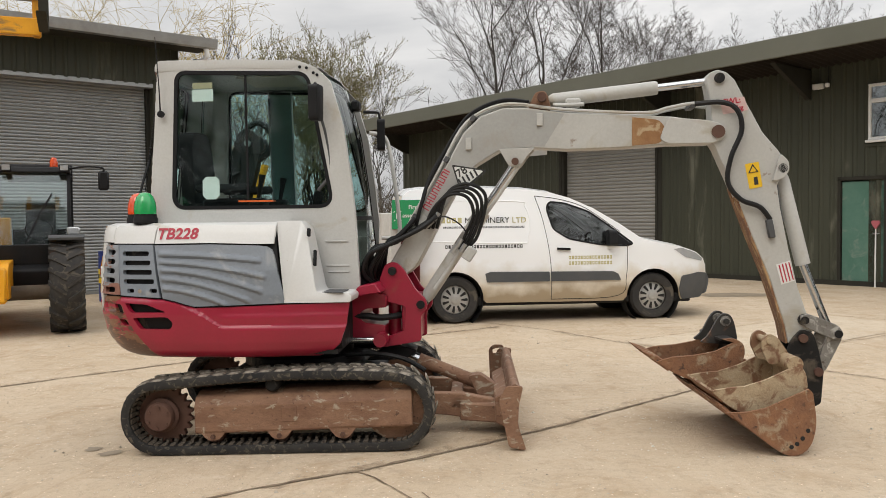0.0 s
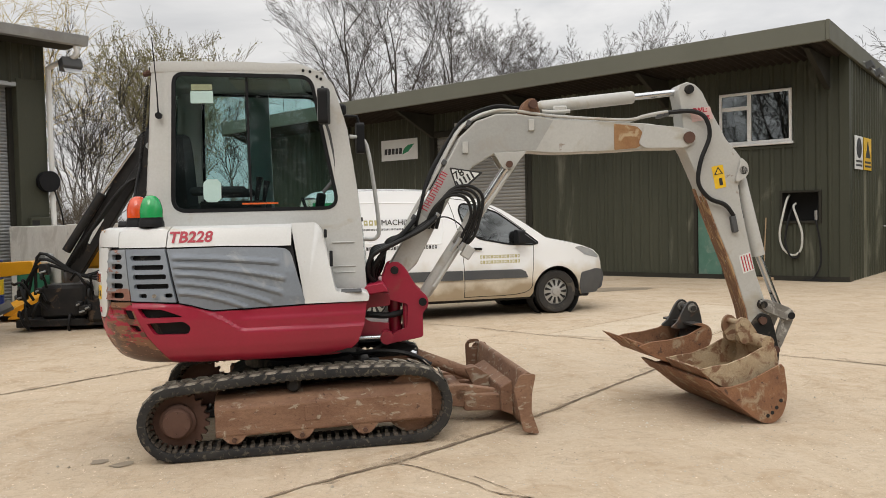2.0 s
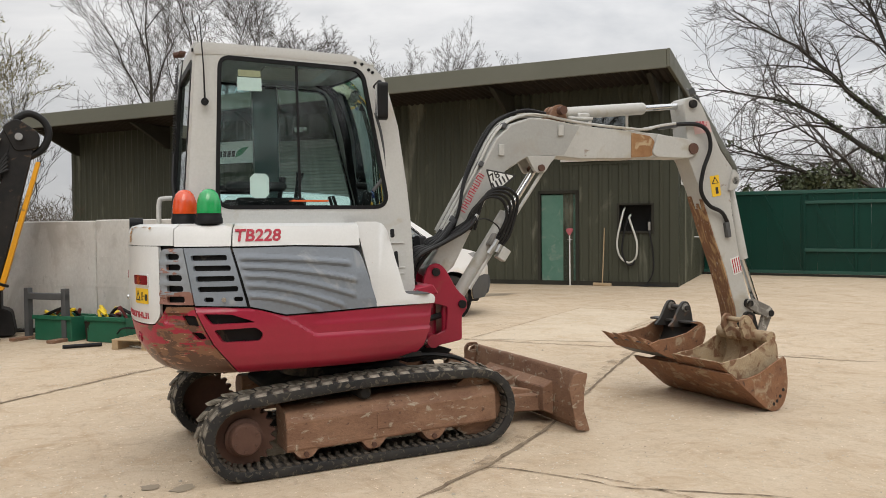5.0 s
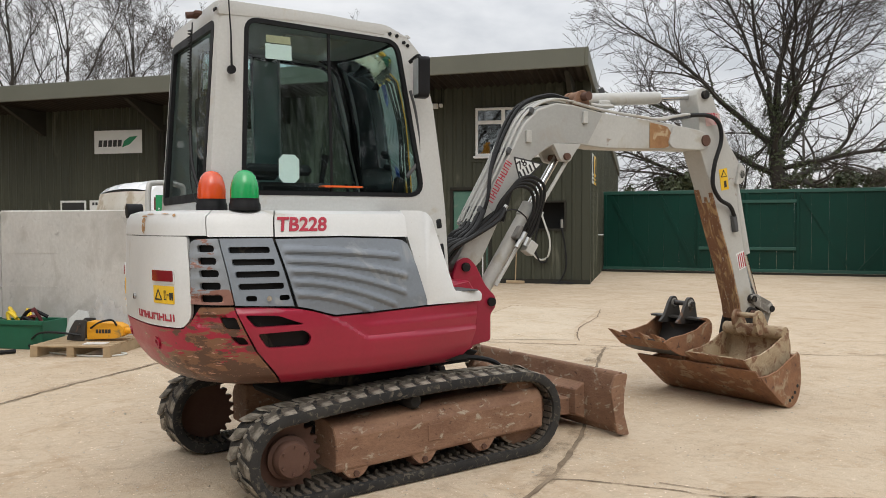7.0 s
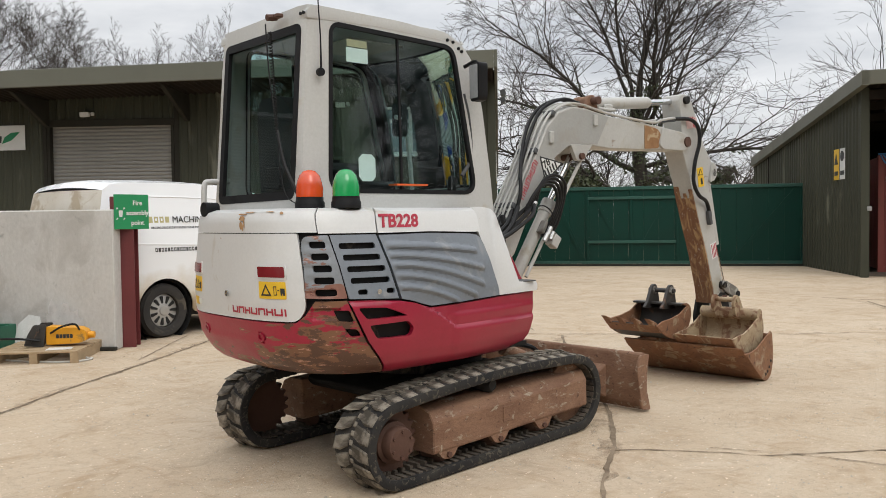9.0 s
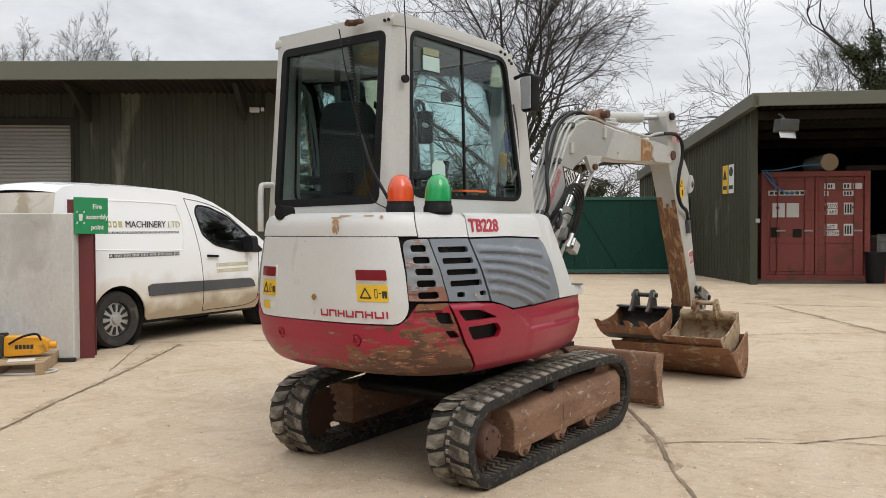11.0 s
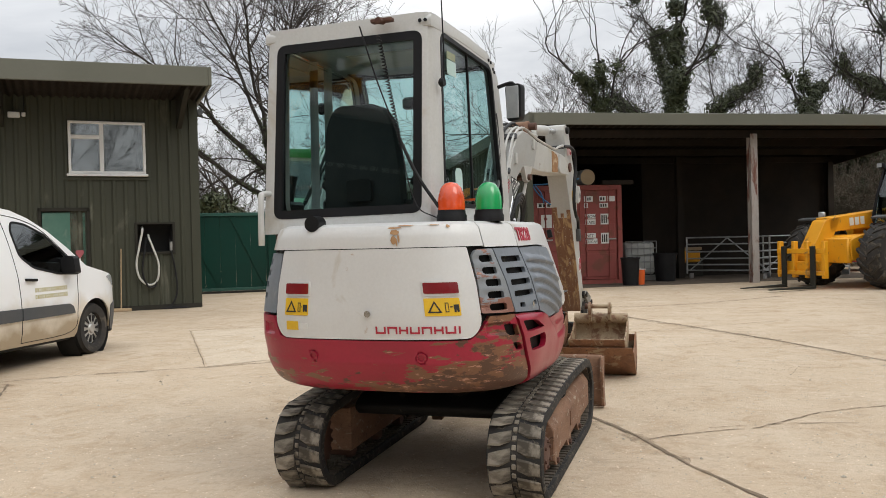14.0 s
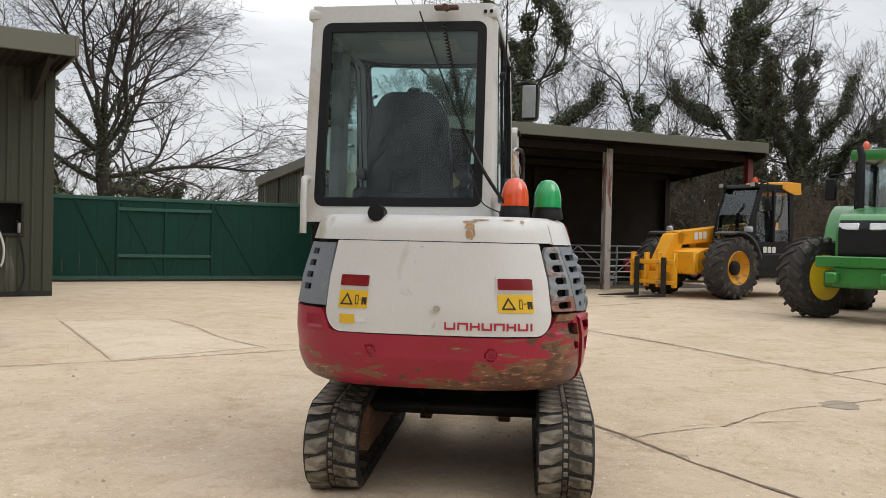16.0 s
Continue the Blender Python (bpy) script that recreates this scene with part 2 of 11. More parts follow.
M_PCONC = mat("panel_concrete", (0.57, 0.56, 0.53), (0.47, 0.46, 0.435), 0.85, big=1.6, fine=30, bump=0.25, grit=0.25, stain=(0.43, 0.415, 0.385), stain_amt=0.34, stain_scale=2.1, streak=0.6, stain2=(0.36, 0.35, 0.33), stain2_amt=0.10)
M_WHITE = mat("window_white", (0.78, 0.78, 0.76), (0.72, 0.72, 0.70), 0.35, big=2, fine=50, bump=0.02)
M_WPAINT = mat("van_white", (0.84, 0.855, 0.865), (0.80, 0.815, 0.825), 0.28, big=0.8, fine=80, bump=0.0, coat=0.5, stain=(0.62, 0.57, 0.47), stain_amt=0.05, stain_scale=1.0)
M_DIRTY = mat("van_dirt_film", (0.64, 0.59, 0.50), (0.74, 0.71, 0.65), 0.6, big=2.0, fine=50, bump=0.0, stain=(0.48, 0.40, 0.29), stain_amt=0.3, stain_scale=3)
M_BLACKP = mat("black_plastic", (0.0087, 0.0090, 0.0099), (0.0136, 0.0136, 0.0149), 0.5, big=3, fine=120, bump=0.06, spec=0.2)
M_GREYP = mat("grey_plastic", (0.075, 0.08, 0.085), (0.10, 0.10, 0.10), 0.55, big=2, fine=120, bump=0.05, spec=0.2)
M_TYRE = mat("tyre_rubber", (0.035, 0.034, 0.033), (0.055, 0.05, 0.045), 0.85, big=5, fine=60, bump=0.25, stain=(0.11, 0.095, 0.075), stain_amt=0.25, stain_scale=6, spec=0.2)
M_ALLOY = mat("wheel_trim_silver", (0.50, 0.50, 0.49), (0.42, 0.41, 0.39), 0.4, metal=0.5, big=6, fine=80, bump=0.02)
M_CONTR = mat("container_red", (0.27, 0.06, 0.05), (0.23, 0.055, 0.045), 0.55, big=0.9, fine=40, bump=0.08, stain=(0.17, 0.055, 0.035), stain_amt=0.2, stain_scale=2.5)
M_OXIDE = mat("red_oxide_steel", (0.145, 0.026, 0.028), (0.12, 0.024, 0.024), 0.5, big=2, fine=50, bump=0.06)
M_SIGNW = mat("sign_white", (0.74, 0.75, 0.73), (0.68, 0.69, 0.67), 0.4, big=3, fine=50, bump=0.0)
M_SIGNG = mat("sign_green", (0.015, 0.27, 0.10), (0.02, 0.24, 0.09), 0.4, big=3, fine=50, bump=0.0)
M_SIGNY = mat("sign_yellow", (0.80, 0.50, 0.02), (0.74, 0.46, 0.03), 0.4, big=4, fine=60, bump=0.0)
M_INK = mat("black_ink", (0.02, 0.02, 0.02), (0.03, 0.03, 0.03), 0.5, big=4, fine=60, bump=0.0)
M_GOLD = mat("gold_lettering", (0.50, 0.46, 0.22), (0.45, 0.41, 0.2), 0.4, big=4, fine=60, bump=0.0)
M_GALV = mat("galvanised_steel", (0.42, 0.43, 0.43), (0.34, 0.345, 0.345), 0.42, metal=0.7, big=4, fine=60, bump=0.05)
M_POST = mat("peeling_steel_post", (0.36, 0.33, 0.30), (0.30, 0.27, 0.24), 0.7, big=3, fine=50, bump=0.2, stain=(0.15, 0.06, 0.04), stain_amt=0.45, stain_scale=4, streak=0.25)
M_BARK = mat("bark_grey_brown", (0.046, 0.038, 0.030), (0.030, 0.026, 0.021), 0.95, big=2, fine=14, bump=0.5)
M_BARK2 = mat("bark_pale", (0.22, 0.205, 0.18), (0.14, 0.125, 0.105), 0.9, big=2.5, fine=14, bump=0.3, stain=(0.07, 0.06, 0.05), stain_amt=0.2, stain_scale=3)
M_TWIGA = mat("ash_twig", (0.066, 0.054, 0.043), (0.046, 0.038, 0.031), 0.95, big=1, fine=20, bump=0.1)
M_TWIGY = mat("willow_twig_yellow", (0.46, 0.35, 0.11), (0.38, 0.29, 0.09), 0.9, big=1, fine=20, bump=0.1)
M_IVY = mat("ivy_leaf", (0.045, 0.058, 0.022), (0.068, 0.080, 0.034), 0.55, big=3, fine=20, bump=0.1)
M_SCRUB = mat("winter_scrub", (0.085, 0.068, 0.048), (0.115, 0.095, 0.062), 0.95, big=0.6, fine=10, bump=0.2)
M_FIELD = mat("far_field", (0.12, 0.12, 0.07), (0.16, 0.14, 0.09), 0.95, big=0.1, fine=3, bump=0.2)
M_GLASSD = glass("dark_window_glass", (0.32, 0.37, 0.37), 0.02, 0.16)
M_GLASS = glass("clear_glass", (0.72, 0.80, 0.80), 0.015, 0.05)
M_DARK = mat("dark_interior", (0.012, 0.012, 0.012), (0.02, 0.019, 0.018), 0.9, big=1, fine=30, bump=0.0)
M_JYEL = mat("machine_yellow", (0.78, 0.36, 0.012), (0.70, 0.31, 0.012), 0.42, big=2, fine=50, bump=0.04, stain=(0.30, 0.17, 0.05), stain_amt=0.12, stain_scale=4)
M_TGREEN = mat("tractor_green", (0.022, 0.19, 0.028), (0.018, 0.16, 0.022), 0.32, big=2, fine=60, bump=0.02, coat=0.4)
M_TYEL = mat("wheel_yellow", (0.78, 0.56, 0.02), (0.68, 0.47, 0.02), 0.45, big=3, fine=50, bump=0.03)
M_BLUE = mat("drum_blue", (0.015, 0.035, 0.22), (0.012, 0.03, 0.17), 0.4, big=2, fine=50, bump=0.03, stain=(0.12, 0.10, 0.09), stain_amt=0.06, stain_scale=5)
M_PALLET = mat("pallet_wood", (0.42, 0.31, 0.19), (0.33, 0.24, 0.14), 0.85, big=4, fine=40, bump=0.3)
M_CRATE = mat("crate_green", (0.01, 0.12, 0.065), (0.012, 0.10, 0.055), 0.5, big=3, fine=60, bump=0.05)
M_ORANGE = mat("bucket_orange", (0.75, 0.13, 0.02), (0.66, 0.11, 0.02), 0.45, big=3, fine=60, bump=0.02)
M_IBC = mat("tank_plastic", (0.48, 0.49, 0.47), (0.42, 0.43, 0.41), 0.4, big=2, fine=50, bump=0.02)
M_ROPE = mat("blue_rope", (0.06, 0.22, 0.48), (0.08, 0.28, 0.52), 0.7, big=4, fine=100, bump=0.1)
M_HOSEW = mat("fuel_hose_pale", (0.56, 0.56, 0.52), (0.48, 0.48, 0.44), 0.5, big=4, fine=80, bump=0.03)
M_LAMPRED = mat("red_lens", (0.22, 0.012, 0.018), (0.18, 0.01, 0.015), 0.2, big=5, fine=120, bump=0.0, coat=0.6)
M_HEADL = mat("headlamp_lens", (0.62, 0.64, 0.65), (0.5, 0.52, 0.53), 0.12, metal=0.4, big=8, fine=60, bump=0.02)

# ---- mesh helpers ----
from mathutils import geometry


def mesh_of(bm, name, smooth=False):
    bmesh.ops.recalc_face_normals(bm, faces=bm.faces)
    me = bpy.data.meshes.new(name)
    bm.to_mesh(me)
    bm.free()
    if smooth:
        me.polygons.foreach_set("use_smooth", [True] * len(me.polygons))
        me.set_sharp_from_angle(angle=radians(38))
    return me


def part(name, bm, material, parent=None, label="", smooth=True, at=None):
    """Links a bmesh (or a ready mesh) as one object under a thing or part."""
    me = bm if isinstance(bm, bpy.types.Mesh) else mesh_of(bm, name, smooth)
    if material is not None and not me.materials:
        me.materials.append(material)
    ob = new(name, me)
    if parent is not None:
        ob.parent = parent
    if at is not None:
        ob.matrix_local = at
    if label:
        ob["label"] = label
    return ob


def thing(name, label, category, m=None, group="", kind=""):
    ob = new(name)
    ob.empty_display_size = 0.2
    if m is not None:
        ob.matrix_world = m
    return tagged(ob, label, category, group, kind)


def bevel(bm, off, seg=2, edges=None):
    if off > 0:
        bmesh.ops.bevel(bm, geom=edges or list(bm.edges), offset=off, segments=seg, affect="EDGES", clamp_overlap=True, profile=0.6)
    return bm


def box(x0, x1, y0, y1, z0, z1, bev=0.0, bm=None, seg=1):
    own = bmesh.new()
    bmesh.ops.create_cube(own, size=1.0)
    for v in own.verts:
        v.co = Vector(((x0 + x1) / 2 + v.co.x * (x1 - x0), (y0 + y1) / 2 + v.co.y * (y1 - y0), (z0 + z1) / 2 + v.co.z * (z1 - z0)))
    bevel(own, bev, seg)
    return join(bm, own)


def join(bm, own):
    if bm is None:
        return own
    me = bpy.data.meshes.new("tmp")
    own.to_mesh(me)
    own.free()
    bm.from_mesh(me)
    bpy.data.meshes.remove(me)
    return bm


def moved(bm, m):
    bmesh.ops.transform(bm, matrix=m, verts=bm.verts)
    return bm


def prism(poly, lo, hi, axis="y", bev=0.0, bm=None, seg=1):
    """A polygon, extruded along an axis from lo to hi. axis y: poly is (x, z); z: (x, y); x: (y, z)."""
    own = bmesh.new()

    def at(p, d):
        return {"y": (p[0], d, p[1]), "z": (p[0], p[1], d), "x": (d, p[0], p[1])}[axis]
    a = [own.verts.new(at(p, lo)) for p in poly]
    b = [own.verts.new(at(p, hi)) for p in poly]
    own.faces.new(a)
    own.faces.new(b[::-1])
    n = len(poly)
    for i in range(n):
        own.faces.new((a[i], b[i], b[(i + 1) % n], a[(i + 1) % n]))
    bmesh.ops.recalc_face_normals(own, faces=own.faces)
    bevel(own, bev, seg)
    return join(bm, own)


def tube(pts, r, sides=8, bm=None, caps=True):
    """A tube along points; r is one radius or one for each point."""
    own = bm or bmesh.new()
    P = [Vector(p) for p in pts]
    R = r if isinstance(r, (list, tuple)) else [r] * len(P)
    side = None
    rings = []
    for i, p in enumerate(P):
        d = (P[min(i + 1, len(P) - 1)] - P[max(i - 1, 0)]).normalized()
        if side is None or abs(side.dot(d)) > 0.98:
            side = d.orthogonal().normalized()
        side = (side - d * side.dot(d)).normalized()
        up = d.cross(side)
        rings.append([own.verts.new(p + R[i] * (side * math.cos(2 * math.pi * k / sides) + up * math.sin(2 * math.pi * k / sides))) for k in range(sides)])
    for a, b in zip(rings, rings[1:]):
        for k in range(sides):
            own.faces.new((a[k], a[(k + 1) % sides], b[(k + 1) % sides], b[k]))
    if caps:
        own.faces.new(rings[0][::-1])
        own.faces.new(rings[-1])
    return own


def smooth_line(pts, n=6):
    """Points of a Catmull-Rom curve through pts."""
    P = [Vector(p) for p in pts]
    P = [2 * P[0] - P[1]] + P + [2 * P[-1] - P[-2]]
    out = []
    for i in range(1, len(P) - 2):
        for k in range(n):
            t = k / n
            a, b, c, d = P[i - 1:i + 3]
            out.append(0.5 * ((2 * b) + (c - a) * t + (2 * a - 5 * b + 4 * c - d) * t * t + (3 * b - a - 3 * c + d) * t ** 3))
    return out + [P[-2]]


def lathe(profile, sides=24, axis="z", bm=None, at=(0, 0, 0), cap=True):
    """A turned shape: profile is (radius, height) from one end to the other."""
    own = bm or bmesh.new()
    o = Vector(at)

    def place(r, h, k):
        c, s = r * math.cos(2 * math.pi * k / sides), r * math.sin(2 * math.pi * k / sides)
        return o + Vector({"z": (c, s, h), "y": (c, h, s), "x": (h, c, s)}[axis])
    rings = [[own.verts.new(place(max(r, 1e-4), h, k)) for k in range(sides)] for r, h in profile]
    for a, b in zip(rings, rings[1:]):
        for k in range(sides):
            own.faces.new((a[k], a[(k + 1) % sides], b[(k + 1) % sides], b[k]))
    if cap:
        own.faces.new(rings[0][::-1])
        own.faces.new(rings[-1])
    return own


def inside(p, poly):
    x, y = p
    hit = False
    for i in range(len(poly)):
        (x0, y0), (x1, y1) = poly[i - 1], poly[i]
        if (y0 > y) != (y1 > y) and x < (x1 - x0) * (y - y0) / (y1 - y0) + x0:
            hit = not hit
    return hit


def rounded(poly, r, n=4):
    """A polygon with its corners rounded."""
    out = []
    rs = r if isinstance(r, (list, tuple)) else [r] * len(poly)
    for i, p in enumerate(poly):
        p, a, b = Vector(p), Vector(poly[i - 1]), Vector(poly[(i + 1) % len(poly)])
        da, db = a - p, b - p
        c = min(rs[i], da.length * 0.48, db.length * 0.48)
        if c < 1e-4:
            out.append(tuple(p))
            continue
        s, e = p + da.normalized() * c, p + db.normalized() * c
        for k in range(n + 1):
            t = k / n
            out.append(tuple((1 - t) ** 2 * s + 2 * t * (1 - t) * p + t * t * e))
    return out


def dense(poly, step):
    out = []
    for i in range(len(poly)):
        a, b = Vector(poly[i]), Vector(poly[(i + 1) % len(poly)])
        n = max(1, int((b - a).length / step))
        out += [tuple(a.lerp(b, k / n)) for k in range(n)]
    return out


def patch(outer, holes, fn, step=0.05, thick=0.01, out_dir=None, bm=None):
    """A sheet over a flat outline with holes, bent onto a surface by fn(a, b), with its edges turned inwards by thick."""
    outer = dense(outer, step)
    holes = [dense(h, step) for h in holes]
    pts, edges = [], []
    for loop in [outer] + holes:
        o = len(pts)
        pts += [Vector(p) for p in loop]
        edges += [(o + k, o + (k + 1) % len(loop)) for k in range(len(loop))]
    xs, ys = [p[0] for p in outer], [p[1] for p in outer]
    nx, ny = int((max(xs) - min(xs)) / step), int((max(ys) - min(ys)) / step)
    edge_pts = np.array([tuple(p) for p in pts])
    for i in range(1, nx + 1):
        for j in range(1, ny + 1):
            q = (min(xs) + (i - 0.5 + 0.02 * (j % 2)) * (max(xs) - min(xs)) / max(nx, 1), min(ys) + (j - 0.5) * (max(ys) - min(ys)) / max(ny, 1))
            if inside(q, outer) and not any(inside(q, h) for h in holes) and np.min(np.abs(edge_pts - q).sum(1)) > step * 0.45:
                pts.append(Vector(q))
    v2, _, faces, *_ = geometry.delaunay_2d_cdt(pts, edges, [], 0, 1e-6)
    own = bm or bmesh.new()
    vs = [own.verts.new(fn(p[0], p[1])) for p in v2]
    made = []
    for f in faces:
        c = sum((Vector(v2[i]) for i in f), Vector((0, 0))) / len(f)
        if inside(c, outer) and not any(inside(c, h) for h in holes):
            try:
                made.append(own.faces.new([vs[i] for i in f]))
            except ValueError:
                pass
    for v in vs:
        if not v.link_faces:
            own.verts.remove(v)
    if thick:
        for f in made:
            f.normal_update()
        rim = [e for f in made for e in f.edges if len(e.link_faces) == 1]
        ext = bmesh.ops.extrude_edge_only(own, edges=list(set(rim)))
        for v in [g for g in ext["geom"] if isinstance(g, bmesh.types.BMVert)]:
            d = out_dir(v.co) if callable(out_dir) else Vector(out_dir)
            v.co -= d.normalized() * thick
    return own


def text_mesh(body, size, name="lettering", bold=0.0, shear=0.0, depth=0.002):
    """Raised lettering in the x-z plane, from the left and the base line."""
    cu = bpy.data.curves.new(name, "FONT")
    cu.body, cu.size, cu.extrude, cu.offset, cu.shear, cu.resolution_u = body, size, depth, bold, shear, 3
    ob = bpy.data.objects.new(name, cu)
    scene.collection.objects.link(ob)
    me = bpy.data.meshes.new_from_object(ob.evaluated_get(bpy.context.evaluated_depsgraph_get()))
    bpy.data.objects.remove(ob)
    bpy.data.curves.remove(cu)
    me.transform(pose(0, 0, 0, 90, 0, 0))
    me.name = name
    return me


def frame_of(origin, xdir, z=0.0):
    """A pose at origin whose x axis runs along xdir on the level."""
    return pose(origin[0], origin[1], z, 0, 0, math.degrees(math.atan2(xdir[1], xdir[0])))

# ---- ground ----
gb = bmesh.new()
bmesh.ops.create_grid(gb, x_segments=40, y_segments=40, size=400)
moved(gb, pose(0, 0, -0.10))
tagged(part("ground", gb, M_FIELD, smooth=False), "dull green-brown winter fields round the yard", "ground", kind="structure")
yb = bmesh.new()
bmesh.ops.create_grid(yb, x_segments=170, y_segments=170, size=34)
moved(yb, pose(4, 10, 0))


def yard_z(x, y):
    """The yard falls a little towards the machine's rear."""
    f = min(max((y - 7.0) / 2.5, 0), 1)
    return max(-0.06, 0.0185 * min(0, x - 0.1)) * (1 - f * f * (3 - 2 * f))


for v in yb.verts:
    v.co.z += 0.003 * noise.noise(v.co * 0.35) + yard_z(v.co.x, v.co.y)
yard = tagged(part("pavement", yb, M_CONC, smooth=True), "worn buff concrete yard with dark joints and stains", "pavement", kind="structure")


def ribbon(pts, w, rag, z=0.006):
    """A ragged joint or crack, lying in the yard."""
    bm = bmesh.new()
    P = smooth_line([(x, y, 0) for x, y in pts], 2)
    line = []
    for a, b in zip(P, P[1:]):
        n = max(1, int((b - a).length / 0.06))
        line += [a.lerp(b, k / n) for k in range(n)]
    line.append(P[-1])
    rows = []
    for i, p in enumerate(line):
        d = (line[min(i + 1, len(line) - 1)] - line[max(i - 1, 0)]).normalized()
        s = Vector((-d.y, d.x, 0))
        q = p + s * rag * (0.7 * noise.noise(p * 1.1) + 0.5 * noise.noise(p * 6.0)) + Vector((0, 0, yard_z(p.x, p.y)))
        ww = w * (0.65 + 0.7 * abs(noise.noise(p * 5.1))) + (w * 1.6 * max(0, noise.noise(p * 1.1) - 0.25))
        rows.append((bm.verts.new(q + s * (ww + rag * 0.5 * noise.noise(p * 14)) + Vector((0, 0, z))), bm.verts.new(q - s * (ww + rag * 0.5 * noise.noise(p * 17 + Vector((9, 0, 0)))) + Vector((0, 0, z)))))
    for a, b in zip(rows, rows[1:]):
        bm.faces.new((a[0], b[0], b[1], a[1]))
    return bm


for pts, w in (
    (((-2.6, 3.3), (-1.49, 4.13), (-0.98, 4.53), (-0.43, 4.86), (0.16, 5.31), (0.79, 5.92), (1.22, 6.34), (1.91, 7.04), (2.45, 7.55), (3.0, 8.06)), 0.015),
    (((-0.5, 4.84), (-0.35, 4.72), (-0.06, 4.30), (0.03, 4.13), (0.61, 3.70), (0.97, 3.2), (1.41, 2.57), (2.2, 1.5)), 0.006),
    (((-6.5, 4.9), (-4.1, 7.36), (-3.33, 8.03), (-2.39, 8.77), (-0.78, 10.02), (0.36, 10.98)), 0.012),
    (((0.06, 11.48), (1.0, 10.62), (1.66, 9.66), (2.68, 8.53), (3.7, 7.40), (4.45, 6.42), (5.34, 5.75), (7.2, 3.7)), 0.009),
    (((1.66, 9.64), (2.9, 10.6), (4.93, 12.2)), 0.005),
    (((4.93, 12.2), (5.67, 10.94), (3.88, 9.45), (3.1, 8.56)), 0.008),
    (((9.0, 7.0), (5.8, 4.5), (3.96, 3.26), (2.6, 2.45), (0.0, 0.6)), 0.013),
    (((2.85, 2.5), (3.5, 1.74), (4.6, 0.6)), 0.01),
    (((9.17, 7.75), (9.68, 5.87), (10.4, 4.9), (12.28, 3.33)), 0.014),
    (((11.9, 2.75), (10.06, 0.95), (8.4, -0.7)), 0.012),
    (((-0.06, 4.46), (0.05, 4.25), (0.2, 3.92), (0.3, 3.5)), 0.004),
    (((0.02, 11.25), (-1.12, 9.94)), 0.007),
):
    part("joint", ribbon(pts, w, 0.02), M_JOINT, yard, smooth=False)


for pts, w in (
    (((-0.98, 4.56), (-0.43, 4.90), (0.16, 5.36), (0.79, 5.98), (1.91, 7.10), (3.0, 8.10)), 0.075),
    (((9.0, 7.05), (5.8, 4.55), (3.96, 3.30), (2.6, 2.50)), 0.10),
    (((-6.5, 4.95), (-4.1, 7.40), (-2.39, 8.80), (-0.78, 10.05), (0.36, 11.0)), 0.06),
    (((9.17, 7.8), (9.68, 5.9), (10.4, 4.95), (12.28, 3.4)), 0.10),
    (((1.0, 10.6), (1.66, 9.7), (2.68, 8.56), (3.7, 7.45), (5.34, 5.8)), 0.06),
):
    part("dirty_margin", ribbon(pts, w, 0.09, z=0.0035), M_DAMP, yard, smooth=False)


def blot(x, y, rx, ry, turn=0.0):
    bm = bmesh.new()
    n = 40
    vs = []
    for k in range(n):
        a = 2 * math.pi * k / n
        p = Vector((math.cos(a), math.sin(a), 0))
        f = 1 + 0.35 * noise.noise(p * 1.7 + Vector((x, y, 0))) + 0.12 * noise.noise(p * 6 + Vector((y, x, 0)))
        q = pose(0, 0, 0, 0, 0, turn) @ Vector((p.x * rx * f, p.y * ry * f, 0))
        vs.append(bm.verts.new((x + q.x, y + q.y, 0.005 + yard_z(x + q.x, y + q.y))))
    bm.faces.new(vs)
    return bm


for x, y, rx, ry, tn in ((1.06, 3.02, 0.20, 0.15, -35), (0.45, 2.62, 0.16, 0.24, 0), (-2.08, 5.26, 0.07, 0.05, 40), (-2.24, 5.36, 0.05, 0.05, 0), (4.6, 15.2, 0.7, 0.35, 0)):
    part("oil_stain", blot(x, y, rx, ry, tn), M_OIL, yard, smooth=False)

# the paler repaired slab near the gate
pb = bmesh.new()
pb.faces.new([pb.verts.new((x, y, 0.004)) for x, y in ((4.9, 12.14), (5.62, 10.94), (3.86, 9.50), (3.1, 8.66), (1.75, 9.67), (2.9, 10.57))])
part("slab_patch", pb, M_CONC2, yard, "paler repaired concrete slab", smooth=False)

# grit and small stones near the middle of the yard
gs = bmesh.new()
_r = random.Random(4)
for _ in range(8000):
    x, y = _r.uniform(-6.0, 6.0), _r.uniform(2.0, 11.0)
    z = yard_z(x, y)
    s = _r.uniform(0.0025, 0.007) * (2.2 if _r.random() < 0.03 else 1)
    c = [gs.verts.new((x + s * math.cos(a) * _r.uniform(0.7, 1.3), y + s * math.sin(a) * _r.uniform(0.7, 1.3), 0.003 + z)) for a in (0, 1.6, 3.1, 4.7)]
    top = gs.verts.new((x, y, 0.003 + z + s * 0.9))
    for i in range(4):
        gs.faces.new((c[i], c[(i + 1) % 4], top))
M_GRIT = mat("grit", (0.66, 0.62, 0.53), (0.24, 0.19, 0.13), 0.9, big=1.2, fine=30, bump=0.0)
tagged(part("grit", gs, M_GRIT, smooth=False), "pale and brown grit scattered on the concrete", "grit", kind="stuff")

